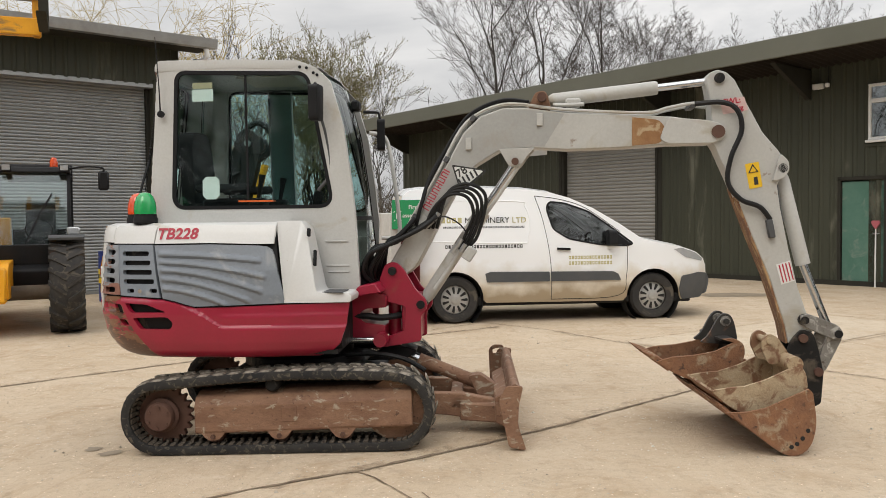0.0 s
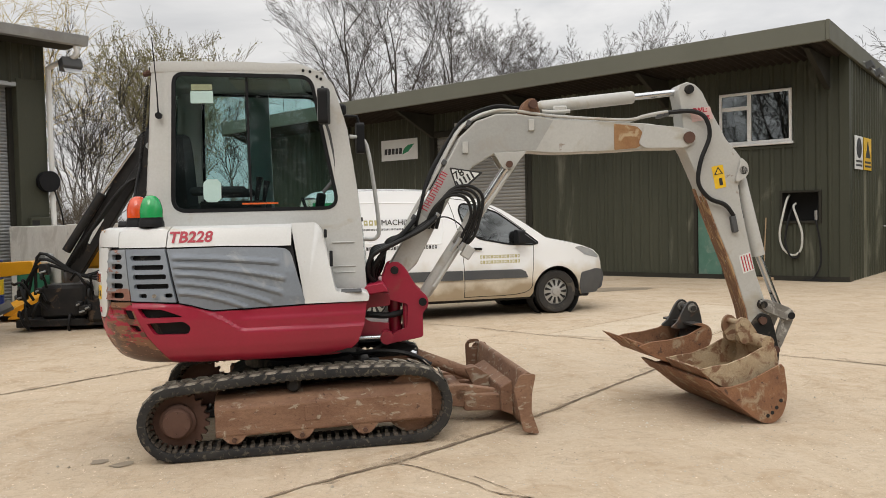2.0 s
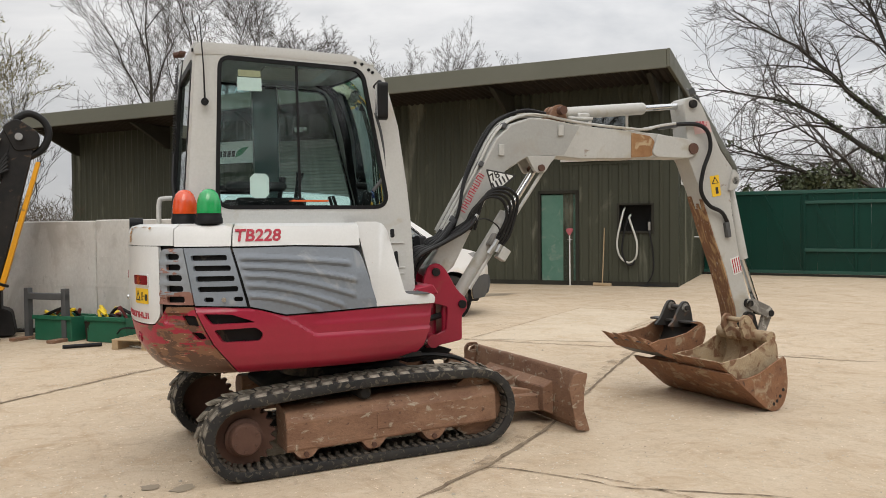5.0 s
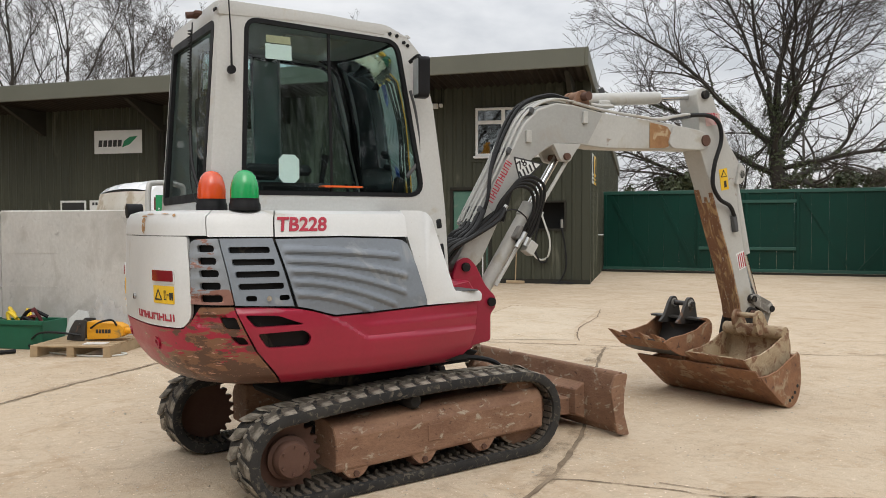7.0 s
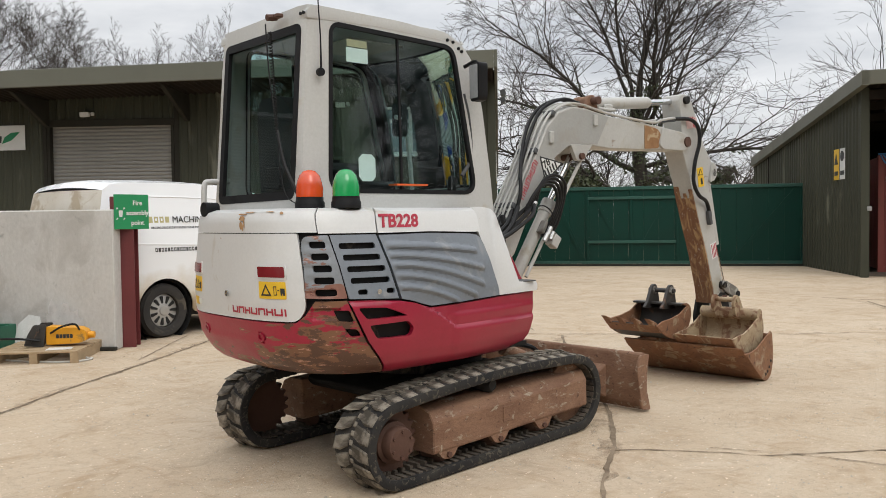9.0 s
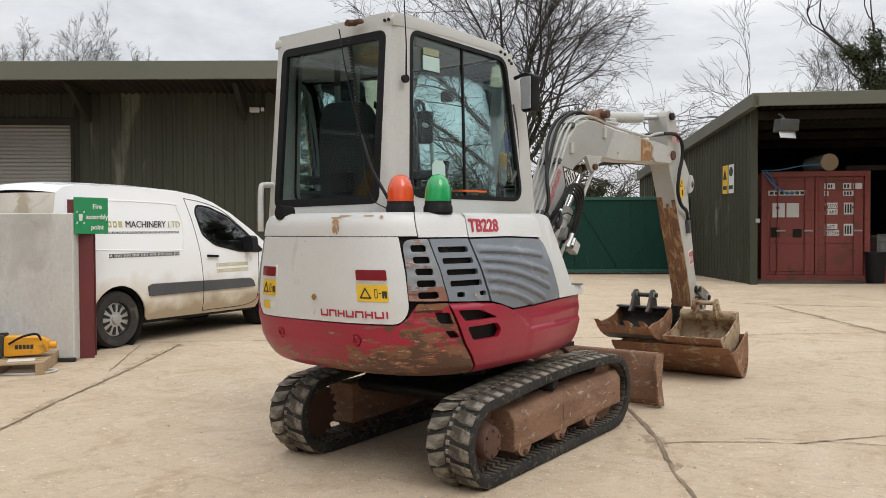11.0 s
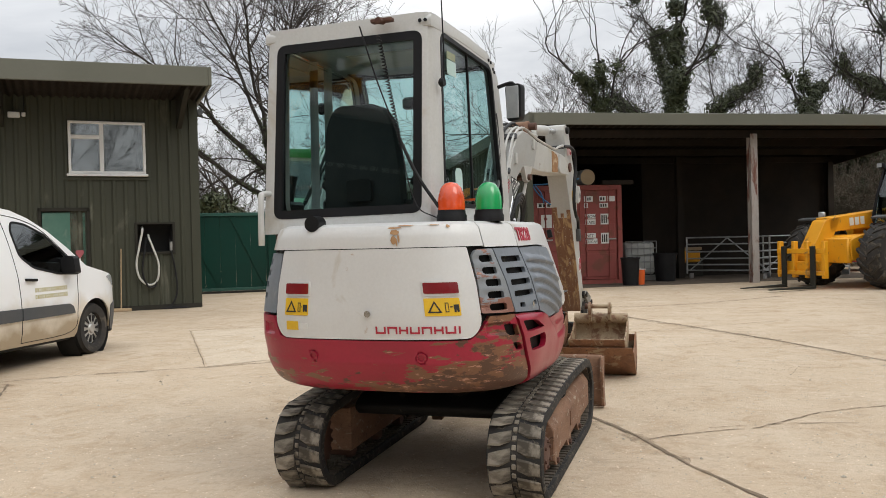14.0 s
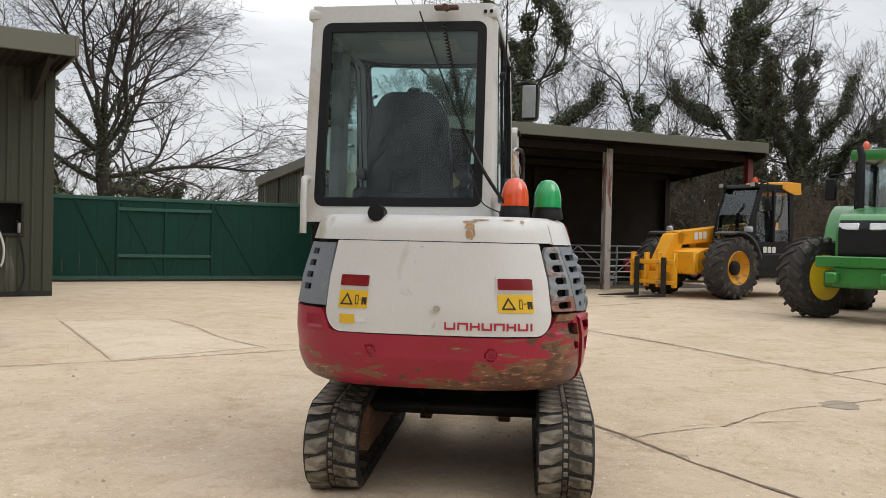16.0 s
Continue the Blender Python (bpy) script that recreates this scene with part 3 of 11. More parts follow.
# ---- box-profile cladding ----
def cladding(x0, x1, top, openings, pitch=0.22, rib=0.028, bm=None, y=0.0, base=0.0):
    """Ribbed steel sheet in the x-z plane, facing -y, with rectangular openings (x0, x1, z0, z1); top is a height or a function of x."""
    own = bm or bmesh.new()
    tp = top if callable(top) else (lambda x: top)
    xs = []
    x = x0
    while x < x1 - 1e-6:
        for d, o in ((0.0, 0.0), (0.035, -rib), (0.075, -rib), (0.11, 0.0)):
            if x + d < x1:
                xs.append((x + d, o))
        x += pitch
    xs.append((x1, 0.0))
    for c in sorted({c for o in openings for c in o[:2] if x0 < c < x1}):
        lo = max((q for q in xs if q[0] <= c), key=lambda q: q[0])
        hi = min((q for q in xs if q[0] >= c), key=lambda q: q[0])
        if hi[0] - lo[0] > 1e-4:
            f = (c - lo[0]) / (hi[0] - lo[0])
            xs.append((c, lo[1] + f * (hi[1] - lo[1])))
    xs = sorted(set(xs))
    for (xa, oa), (xb, ob) in zip(xs, xs[1:]):
        if xb - xa < 1e-4:
            continue
        xm = (xa + xb) / 2
        spans = [[base, None]]
        for o in openings:
            if o[0] <= xm <= o[1]:
                spans = [[base, o[2]], [o[3], None]]
        for lo, hi in spans:
            za, zb = (tp(xa), tp(xb)) if hi is None else (hi, hi)
            if za - lo < 0.01:
                continue
            v = [own.verts.new(p) for p in ((xa, y + oa, lo), (xb, y + ob, lo), (xb, y + ob, zb), (xa, y + oa, za))]
            own.faces.new(v)
    return own


def panels(parent, x0, x1, top, openings, material, width=1.1, **kw):
    x = x0
    while x < x1 - 0.01:
        e = min(x + width, x1)
        near = [o for o in openings if o[1] > x and o[0] < e]
        part("wall_panel", cladding(x, e, top, near, **kw), material, parent, smooth=False)
        x = e


def shutter(parent, x0, x1, z0, z1, y, material, pitch=0.085):
    door = thing("roller_shutter", "", "")
    door.parent = parent
    slat = prism([(y + 0.012, 0), (y - 0.004, 0.008), (y - 0.014, pitch * 0.5), (y - 0.004, pitch - 0.008), (y + 0.012, pitch)], x0, x1, axis="x")
    me = mesh_of(slat, "slat")
    n = int((z1 - z0) / pitch)
    for k in range(n):
        part("slat", me, material, door, at=pose(0, 0, z0 + 0.05 + k * pitch))
    part("bottom_rail", box(x0, x1, y - 0.03, y + 0.01, z0, z0 + 0.06), material, door, smooth=False)
    return door


# ---- the long olive shed ----
SHED_A = frame_of((9.175, 15.01), (0.689, -0.725))
shed_a = thing("green_shed", "long olive-green steel shed with roller shutter, office door and window", "building", SHED_A)


def roof_a(x):
    return 4.76 + 0.30 * min(0, x) / 17.2


OPEN_A = [(-10.2, -7.35, 0.0, 3.58), (-3.0, -2.18, 0.0, 2.05), (-2.48, -1.02, 2.80, 3.86), (-1.22, -0.53, 1.20, 1.77)]
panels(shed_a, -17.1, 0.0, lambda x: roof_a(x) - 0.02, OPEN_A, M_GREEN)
# gable end, seen from its outer side, runs back from the corner
end = thing("gable_end", "", "")
end.parent = shed_a
end.matrix_local = pose(0, 0, 0, 0, 0, 90)
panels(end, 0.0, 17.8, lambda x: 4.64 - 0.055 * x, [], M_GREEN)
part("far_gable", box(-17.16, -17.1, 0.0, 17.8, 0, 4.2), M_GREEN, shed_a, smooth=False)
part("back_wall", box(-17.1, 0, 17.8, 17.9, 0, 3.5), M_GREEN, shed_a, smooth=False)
part("corner_flashing", prism([(-0.14, -0.035), (0.035, -0.035), (0.035, 0.16), (0.0, 0.16), (0.0, 0.0), (-0.14, 0.0)], 0, 4.5, axis="z"), M_GREEN, shed_a, smooth=False)
part("kerb_trim", box(-17.1, 0.03, -0.045, -0.03, 0, 0.1), M_DKGREY, shed_a, smooth=False)
# roof
fas = bmesh.new()
prism([(-17.2, roof_a(-17.2) - 0.37), (0.02, 4.39), (0.02, 4.76), (-17.2, roof_a(-17.2))], -1.66, -1.6, bm=fas, bev=0.01)
part("fascia", fas, M_FASCIA, shed_a, smooth=False)
ver = prism([(-1.66, 4.40), (18.0, 3.28), (18.0, 3.62), (-1.66, 4.765)], 0.021, 0.09, axis="x", bev=0.01)
part("verge", ver, M_FASCIA, shed_a, smooth=False)
ver2 = prism([(-1.6, 4.08), (18.0, 3.0), (18.0, 3.3), (-1.6, 4.45)], -17.26, -17.2, axis="x")
part("verge", ver2, M_FASCIA, shed_a, smooth=False)
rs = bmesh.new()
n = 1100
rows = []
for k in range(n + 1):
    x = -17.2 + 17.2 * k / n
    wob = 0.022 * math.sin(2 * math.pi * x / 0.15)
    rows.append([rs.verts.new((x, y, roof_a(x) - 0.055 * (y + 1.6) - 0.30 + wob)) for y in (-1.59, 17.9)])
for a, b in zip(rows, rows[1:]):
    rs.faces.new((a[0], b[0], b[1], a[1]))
part("roof_sheet", rs, M_PURLIN, shed_a, "corrugated brown underside, darkened for eaves shade")
top = prism([(-1.6, 4.74), (18.0, 3.66), (18.0, 3.60), (-1.6, 4.68)], -17.2, 0.0, axis="x")
for v in top.verts:
    v.co.z += roof_a(v.co.x) - 4.77
part("roof_top", top, M_FASCIA, shed_a, smooth=False)
for k in range(6):
    x = -0.35 - 3.3 * k
    z = roof_a(x)
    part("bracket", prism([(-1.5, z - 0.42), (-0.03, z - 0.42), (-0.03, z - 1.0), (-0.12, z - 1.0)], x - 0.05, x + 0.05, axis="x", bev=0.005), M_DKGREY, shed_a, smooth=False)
shutter(shed_a, -10.2, -7.35, 0.0, 3.58, 0.10, M_SHUT_W)
for x in (-10.27, -7.35):
    part("shutter_guide", box(x, x + 0.07, -0.05, 0.14, 0, 3.62, 0.004), M_DKGREY, shed_a, smooth=False)
part("shutter_box", box(-10.3, -7.25, -0.06, -0.02, 3.56, 3.72, 0.006), M_DKGREY, shed_a, smooth=False)
for a, b, c, d in ((-10.36, -10.28, 0, 4.1), (-7.27, -7.16, 0, 4.1)):
    part("trim_post", box(a, b, -0.05, -0.032, c, d), M_DKGREY, shed_a, smooth=False)
# office door
door = thing("door", "", "")
door.parent = shed_a
part("door_leaf", box(-2.99, -2.2, 0.0, 0.05, 0.03, 2.03, 0.006), M_DOOR, door, "scuffed teal steel door leaf", smooth=False)
for a, b, c, d in ((-3.06, -3.0, 0, 2.12), (-2.18, -2.12, 0, 2.12), (-3.06, -2.12, 2.05, 2.12)):
    part("door_frame", box(a, b, -0.05, 0.06, c, d, 0.004), M_DKGREY, door, smooth=False)
part("door_handle", tube([(-2.28, -0.005, 1.02), (-2.28, -0.05, 1.02), (-2.38, -0.05, 1.02)], 0.012, 6), M_GALV, door)
# window with its white frame
win = thing("window", "", "")
win.parent = shed_a
W0, W1, Z0, Z1 = -2.48, -1.02, 2.80, 3.86
XM = W0 + 0.62
fr = 0.055
for a, b, c, d in ((W0, W1, Z1 - fr, Z1), (W0, W1, Z0, Z0 + fr), (W0, W0 + fr, Z0 + fr, Z1 - fr), (W1 - fr, W1, Z0 + fr, Z1 - fr), (XM - 0.04, XM + 0.04, Z0 + fr, Z1 - fr), (W0 + fr, XM - 0.04, Z1 - 0.36, Z1 - 0.28)):
    part("window_frame", box(a, b, -0.07, -0.01, c, d, 0.008), M_WHITE, win, smooth=False)
part("window_sill", box(W0 - 0.04, W1 + 0.04, -0.12, -0.03, Z0 - 0.05, Z0, 0.01), M_WHITE, win, smooth=False)
for a, b, c, d in ((W0 + fr, XM - 0.04, Z0 + fr, Z1 - 0.36), (W0 + fr, XM - 0.04, Z1 - 0.28, Z1 - fr), (XM + 0.04, W1 - fr, Z0 + fr, Z1 - fr)):
    part("pane", box(a, b, -0.04, -0.034, c, d), M_GLASSD, win, smooth=False)
part("window_trim", prism([(W0 - 0.1, Z0 - 0.12), (W1 + 0.1, Z0 - 0.12), (W1 + 0.1, Z0 - 0.07), (W0 - 0.1, Z0 - 0.07)], -0.045, -0.031), M_GREEN, win, smooth=False)
rm = bmesh.new()
for a in ((-3.6, 0.0, 1.8, 2.0), ):
    box(W0 - 0.6, W1 + 0.6, 2.5, 2.55, 2.2, 4.2, bm=rm)
part("office_back", rm, M_WHITE, shed_a, smooth=False)
part("office_floor", box(W0 - 0.6, W1 + 0.6, 0.05, 2.5, 2.2, 2.25), M_PURLIN, shed_a, smooth=False)
# recess for the fuel hoses
part("recess_box", patch([(-1.22, 1.20), (-0.53, 1.20), (-0.53, 1.77), (-1.22, 1.77)], [], lambda a, b: Vector((a, 0.4, b)), 0.3, 0.4, (0, 1, 0)), M_DARK, shed_a, smooth=False)
for a, b, c, d in ((-1.27, -0.48, 1.15, 1.20), (-1.27, -0.48, 1.77, 1.81), (-1.27, -1.22, 1.2, 1.77), (-0.53, -0.48, 1.2, 1.77)):
    part("recess_frame", box(a, b, -0.05, 0.01, c, d, 0.004), M_DKGREY, shed_a, smooth=False)
# row of timber-framed roof ends above the office is left plain; inside is dark
part("inner_floor", box(-17, -0.1, 0.2, 17.5, 0.0, 0.02), M_CONC, shed_a, smooth=False)


def floodlight(name, m, parent_label):
    t = thing(name, parent_label, "lamp", m)
    part("housing", prism([(-0.09, -0.02), (0.02, -0.09), (0.06, 0.05), (-0.05, 0.1)], -0.13, 0.13, axis="x", bev=0.008), M_GREYP, t)
    part("lens", box(-0.11, 0.11, -0.003, 0.003, -0.06, 0.06).copy() if False else moved(box(-0.115, 0.115, -0.004, 0.004, -0.07, 0.07, 0.004), pose(0, -0.055, -0.052, -40, 0, 0)), M_HEADL, t, "pale floodlight glass", smooth=False)
    part("bracket", tube([(0, 0.02, 0.05), (0, 0.10, 0.09), (0, 0.15, 0.09)], 0.014, 6), M_GALV, t)
    return t


def wall_lamp(x, z):
    t = thing("security_light", "small white security floodlight on olive cladding", "lamp", SHED_A @ pose(x, -0.03, z))
    part("head", box(-0.13, 0.08, -0.13, -0.03, -0.05, 0.06, 0.012), M_WHITE, t)
    part("sensor", box(0.11, 0.18, -0.09, -0.02, -0.02, 0.06, 0.01), M_WHITE, t)
    part("plate", box(-0.02, 0.16, -0.03, 0.0, -0.01, 0.05, 0.004), M_GREYP, t)
    part("cable", tube([(0.14, -0.02, 0.05), (0.15, -0.012, 0.2), (0.15, -0.012, 0.42)], 0.008, 5), M_BLACKP, t)


wall_lamp(-3.4, 3.92)
wall_lamp(-9.3, 3.82)
for a, z, tn in ((0.9, 4.25, 0), (1.7, 4.2, 0)):
    floodlight("floodlight", SHED_A @ pose(0.2, a, z, 0, 0, 90), "grey floodlight on the shed gable")


# ---- signs on the long shed ----
def sign_board(name, m, w, h, material, label):
    t = thing(name, label, "sign", m)
    part("board", box(0, w, -0.012, 0.0, 0, h, 0.003), material, t, smooth=False)
    return t


dealer = sign_board("dealer_sign", SHED_A @ pose(-12.12, -0.035, 3.05), 1.33, 0.57, M_SIGNW, "white dealer board with dark bars and a green leaf mark")
for k in range(5):
    part("letter_bar", prism([(0.12 + 0.135 * k, 0.17), (0.22 + 0.135 * k, 0.17), (0.235 + 0.135 * k, 0.33), (0.135 + 0.135 * k, 0.33)], -0.018, -0.012), M_INK, dealer, smooth=False)
M_LEAFG = mat("leaf_mark_green", (0.02, 0.25, 0.11), (0.02, 0.2, 0.09), 0.5, big=4, fine=60, bump=0.0)
part("leaf_mark", prism([(0.78, 0.15), (1.0, 0.22), (1.22, 0.42), (1.0, 0.40), (0.84, 0.30)], -0.018, -0.012), M_LEAFG, dealer, smooth=False)
for d, col in ((0.36, M_SIGNW), (1.12, M_SIGNY)):
    s = sign_board("safety_sign", SHED_A @ pose(0.035, d, 2.2, 0, 0, 90), 0.66, 0.66, col, "safety notice with a pictogram on the gable cladding")
    part("pictogram", lathe([(0.2, -0.02), (0.2, -0.013)], 20, "y", at=(0.33, 0, 0.42)) if col is M_SIGNW else prism([(0.13, 0.25), (0.53, 0.25), (0.33, 0.6)], -0.02, -0.013), M_INK, s)
    for k in range(2):
        part("text_bar", box(0.08, 0.58, -0.016, -0.012, 0.06 + 0.08 * k, 0.10 + 0.08 * k), M_INK, s, smooth=False)

# ---- green yard gate ----
GATE = frame_of((12.84, 18.4), (4.46, -6.4))
gate = thing("sliding_gate", "dark green sheeted steel yard gate, closed", "gate", GATE)
x = 0.0
while x < 8.1:
    part("sheet", box(x, min(x + 0.398, 8.12), -0.012, 0.006, 0.12, 2.12, 0.003), M_GATE, gate, smooth=False)
    x += 0.4
for a, b, c, d in ((0, 8.12, 2.08, 2.17), (0, 8.12, 0.06, 0.14)):
    part("rail", box(a, b, -0.05, 0.04, c, d, 0.006), M_GATE2, gate, smooth=False)
for a, b, c, d in ((2.5, 4.85, 1.82, 1.9), (2.5, 4.85, 0.62, 0.70)):
    part("rail", box(a, b, -0.07, -0.014, c, d, 0.006), M_GATE2, gate, smooth=False)
for a in (0.02, 2.46, 3.64, 4.85, 8.04):
    part("stile", box(a, a + 0.07, -0.055, -0.013, 0.14, 2.08, 0.006), M_GATE, gate, smooth=False)
for a, b in ((0.2, 1.2), (1.5, 2.4), (2.6, 3.6), (4.75, 3.75), (4.95, 6.1), (7.9, 6.3)):
    s = 0.05
    part("brace", prism([(a - s, 2.06), (a + s, 2.06), (b + s, 0.15), (b - s, 0.15)], -0.04, -0.0125), M_GATE, gate, smooth=False)
part("gate_track", box(-0.5, 9.0, -0.1, 0.1, 0.0, 0.05, 0.005), M_DKGREY, gate, smooth=False)
gp = tagged(part("gate_post", box(8.16, 8.30, -0.06, 0.08, 0, 2.32, 0.008), M_DKGREY, None, smooth=False), "dark square steel gate post with a small white latch box", "post")
gp.matrix_world = GATE
part("latch_box", box(8.15, 8.31, -0.12, -0.061, 1.5, 1.66, 0.01), M_WHITE, gp, smooth=False)

# board added as a stand-in for a white-framed dark shape, likely a vehicle
bd = sign_board("notice_board", SHED_A @ pose(-13.12, -0.035, 1.28), 0.74, 0.62, M_SIGNW, "white-framed dark panel, a stand-in on the long shed wall")
part("board_face", box(0.05, 0.69, -0.017, -0.012, 0.05, 0.57), M_INK, bd, smooth=False)
nb = sign_board("small_notice", SHED_A @ pose(-12.28, -0.035, 1.66), 0.55, 0.24, M_SIGNW, "small white notice with dark bars")
for k in range(4):
    part("text_bar", box(0.08 + 0.09 * k, 0.14 + 0.09 * k, -0.016, -0.012, 0.12, 0.19), M_INK, nb, smooth=False)

# ---- the open-fronted shed with the container ----
SHED_B = frame_of((14.11, 9.01), (0.506, -0.862)) @ Matrix.Diagonal((0.968, 0.968, 0.968, 1))
shed_b = thing("open_shed", "open-fronted olive steel barn with a mono-pitch roof", "building", SHED_B)
# side wall leaves the front corner at a slant
side_dir = (SHED_B.to_3x3().inverted() @ Vector((0.766, 0.643, 0))).normalized()
side = thing("side_wall", "", "")
side.parent = shed_b
SIDE_M = pose(0.02, 0.02, 0, 0, 0, math.degrees(math.atan2(-side_dir.y, -side_dir.x)))
side.matrix_local = SIDE_M
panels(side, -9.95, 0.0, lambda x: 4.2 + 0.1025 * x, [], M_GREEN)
part("corner_flashing", box(-0.06, 0.10, -0.06, 0.02, 0, 4.1, 0.004), M_GREEN, shed_b, smooth=False)
part("front_return", box(0.06, 0.13, 0.025, 0.10, 0, 4.0, 0.004), M_GREEN, shed_b, smooth=False)
far = side_dir * 9.95
BACK = 4.05
# inside walls, roof and posts take the near-black that carries the bay's shade
part("back_wall", box(4.9, 11.4, BACK, BACK + 0.1, 0, 3.9), M_BARNSHADE, shed_b, smooth=False)
part("back_wall", box(far.x * 0.82, 4.9, 7.9, 8.0, 0, 3.6), M_BARNSHADE, shed_b, smooth=False)
part("inner_wall", box(4.9, 5.0, BACK + 0.1, 7.9, 0, 3.8), M_BARNSHADE, shed_b, smooth=False)
part("fascia", box(-0.15, 11.5, -0.62, -0.56, 4.10, 4.40, 0.008), M_FASCIA, shed_b, smooth=False)
part("verge", prism([(-0.15, -0.62), (0.0, -0.62), (far.x + 0.05, far.y), (far.x - 0.1, far.y)], 0, 0.3, axis="z"), M_FASCIA, shed_b, smooth=False)
vg = shed_b.children[-1]
for v in vg.data.vertices:
    v.co.z += 4.09 - 0.104 * max(0, v.co.y + 0.6)
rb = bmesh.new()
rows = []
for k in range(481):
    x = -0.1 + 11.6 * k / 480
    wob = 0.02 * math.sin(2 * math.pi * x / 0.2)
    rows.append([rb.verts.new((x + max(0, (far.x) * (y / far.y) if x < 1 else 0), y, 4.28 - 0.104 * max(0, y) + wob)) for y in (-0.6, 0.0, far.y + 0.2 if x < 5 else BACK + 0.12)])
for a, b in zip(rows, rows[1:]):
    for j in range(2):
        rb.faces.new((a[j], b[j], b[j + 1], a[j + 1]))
part("roof_sheet", rb, M_BARNSHADE, shed_b)
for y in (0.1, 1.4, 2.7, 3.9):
    part("purlin", box(0.1 + max(0, far.x * y / far.y), 11.4, y, y + 0.07, 3.94 - 0.104 * y, 4.12 - 0.104 * y), M_BARNSHADE, shed_b, smooth=False)
part("gable_rafter", prism([(-0.56, 4.26), (-0.56, 3.98), (0.0, 3.84), (BACK + 0.1, 3.84 - 0.104 * BACK), (BACK + 0.1, 4.26 - 0.104 * BACK), (0.0, 4.26)], 11.405, 11.47, axis="x"), M_BARNSHADE, shed_b, smooth=False)
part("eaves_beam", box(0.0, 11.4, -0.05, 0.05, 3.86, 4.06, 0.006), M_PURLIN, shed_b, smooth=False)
for x, y, mm in ((6.2, 0.0, M_POST), (11.3, 0.0, M_OXIDE), (5.6, 3.0, M_BARNSHADE), (11.3, BACK - 0.15, M_BARNSHADE), (0.35, 7.6, M_BARNSHADE)):
    h = 3.95 - 0.104 * y
    pz = bmesh.new()
    box(x - 0.1, x + 0.1, y - 0.1, y - 0.085, 0, h, bm=pz)
    box(x - 0.1, x + 0.1, y + 0.085, y + 0.1, 0, h, bm=pz)
    box(x - 0.012, x + 0.012, y - 0.085, y + 0.085, 0, h, bm=pz)
    part("steel_column", pz, mm, shed_b, "peeling white paint over rust" if mm is M_POST else "", smooth=False)
fl2 = floodlight("floodlight", SHED_B @ pose(0.62, -0.42, 3.66, 25, 0, 30), "grey floodlight hung under the barn eaves")
fl2.scale = (2.0, 2.0, 2.0)
for k, (w0, col) in enumerate(((0.35, M_SIGNW), (1.15, M_SIGNY))):
    s = sign_board("safety_sign", SHED_B @ SIDE_M @ pose(-1.45 - 0.41 * k, -0.029, 2.20), 0.34, 0.72, col, "safety notice with a pictogram on the barn side wall")
    part("pictogram", lathe([(0.12, -0.02), (0.12, -0.013)], 20, "y", at=(0.17, 0, 0.54)) if k == 0 else prism([(0.05, 0.36), (0.29, 0.36), (0.17, 0.62)], -0.02, -0.013), M_INK, s)
    part("text_bar", box(0.05, 0.29, -0.016, -0.012, 0.10, 0.2), M_INK, s, smooth=False)

part("cable_box", box(0.06, 0.16, -0.09, -0.055, 1.45, 1.55, 0.01), M_GALV, shed_b, smooth=False)
# earth floor, chosen dark partly to cut bounce light in the barn
dirt = prism([(0.15, 0.35), (11.4, 0.35), (11.4, BACK), (4.9, BACK), (4.9, 7.9), (far.x * 0.8, 7.9)], 0.004, 0.012, axis="z")
part("dirt_floor", dirt, mat("barn_dirt", (0.075, 0.058, 0.042), (0.11, 0.085, 0.06), 0.95, big=1.2, fine=20, bump=0.4), shed_b, "dark trodden earth floor", smooth=False)

# ---- the left shed with the tall shutter ----
SHED_C = frame_of((-6.58, 16.52), (0.717, 0.697))
shed_c = thing("workshop_shed", "dark olive workshop with a tall grey roller shutter", "building", SHED_C)
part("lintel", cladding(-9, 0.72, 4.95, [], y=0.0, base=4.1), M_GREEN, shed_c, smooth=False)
part("pier", box(0.18, 0.72, -0.03, 0.3, 0, 4.2, 0.01), M_GREEN, shed_c, smooth=False)
part("gable_end", box(0.66, 0.72, 0.3, 9, 0, 4.9), M_GREEN, shed_c, smooth=False)
shutter(shed_c, -4.6, 0.18, 0.0, 4.1, 0.25, M_SHUT, pitch=0.062)
part("shutter_guide", box(0.10, 0.19, 0.16, 0.30, 0, 4.1), M_DKGREY, shed_c, smooth=False)
part("shutter_lip", box(-9, 0.2, -0.02, 0.2, 4.04, 4.12, 0.006), M_GALV, shed_c, smooth=False)
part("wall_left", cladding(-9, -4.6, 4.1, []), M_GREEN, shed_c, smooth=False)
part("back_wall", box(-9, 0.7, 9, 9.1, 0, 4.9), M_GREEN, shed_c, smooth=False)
part("roof", prism([(-0.75, 4.92), (9.2, 5.6), (9.2, 5.7), (-0.75, 5.0)], -9, 1.2, axis="x"), M_GALV, shed_c, smooth=False)
part("gutter", prism([(-0.78, 4.82), (-0.62, 4.82), (-0.60, 5.0), (-0.82, 5.0), (-0.80, 4.9)], -9, 1.2, axis="x"), M_GALV, shed_c, smooth=False)
part("soffit", prism([(-0.6, 4.84), (0.0, 4.84), (0.0, 4.9), (-0.6, 4.9)], -9, 1.15, axis="x"), M_DKGREY, shed_c, smooth=False)
part("downpipe", tube(smooth_line([(1.0, -0.7, 4.8), (1.0, -0.66, 4.62), (0.78, -0.15, 4.45), (0.76, -0.1, 4.2), (0.76, -0.1, 2.0), (0.76, -0.1, 0.0)], 5), 0.05, 10), M_WHITE, shed_c, "pale grey plastic downpipe")
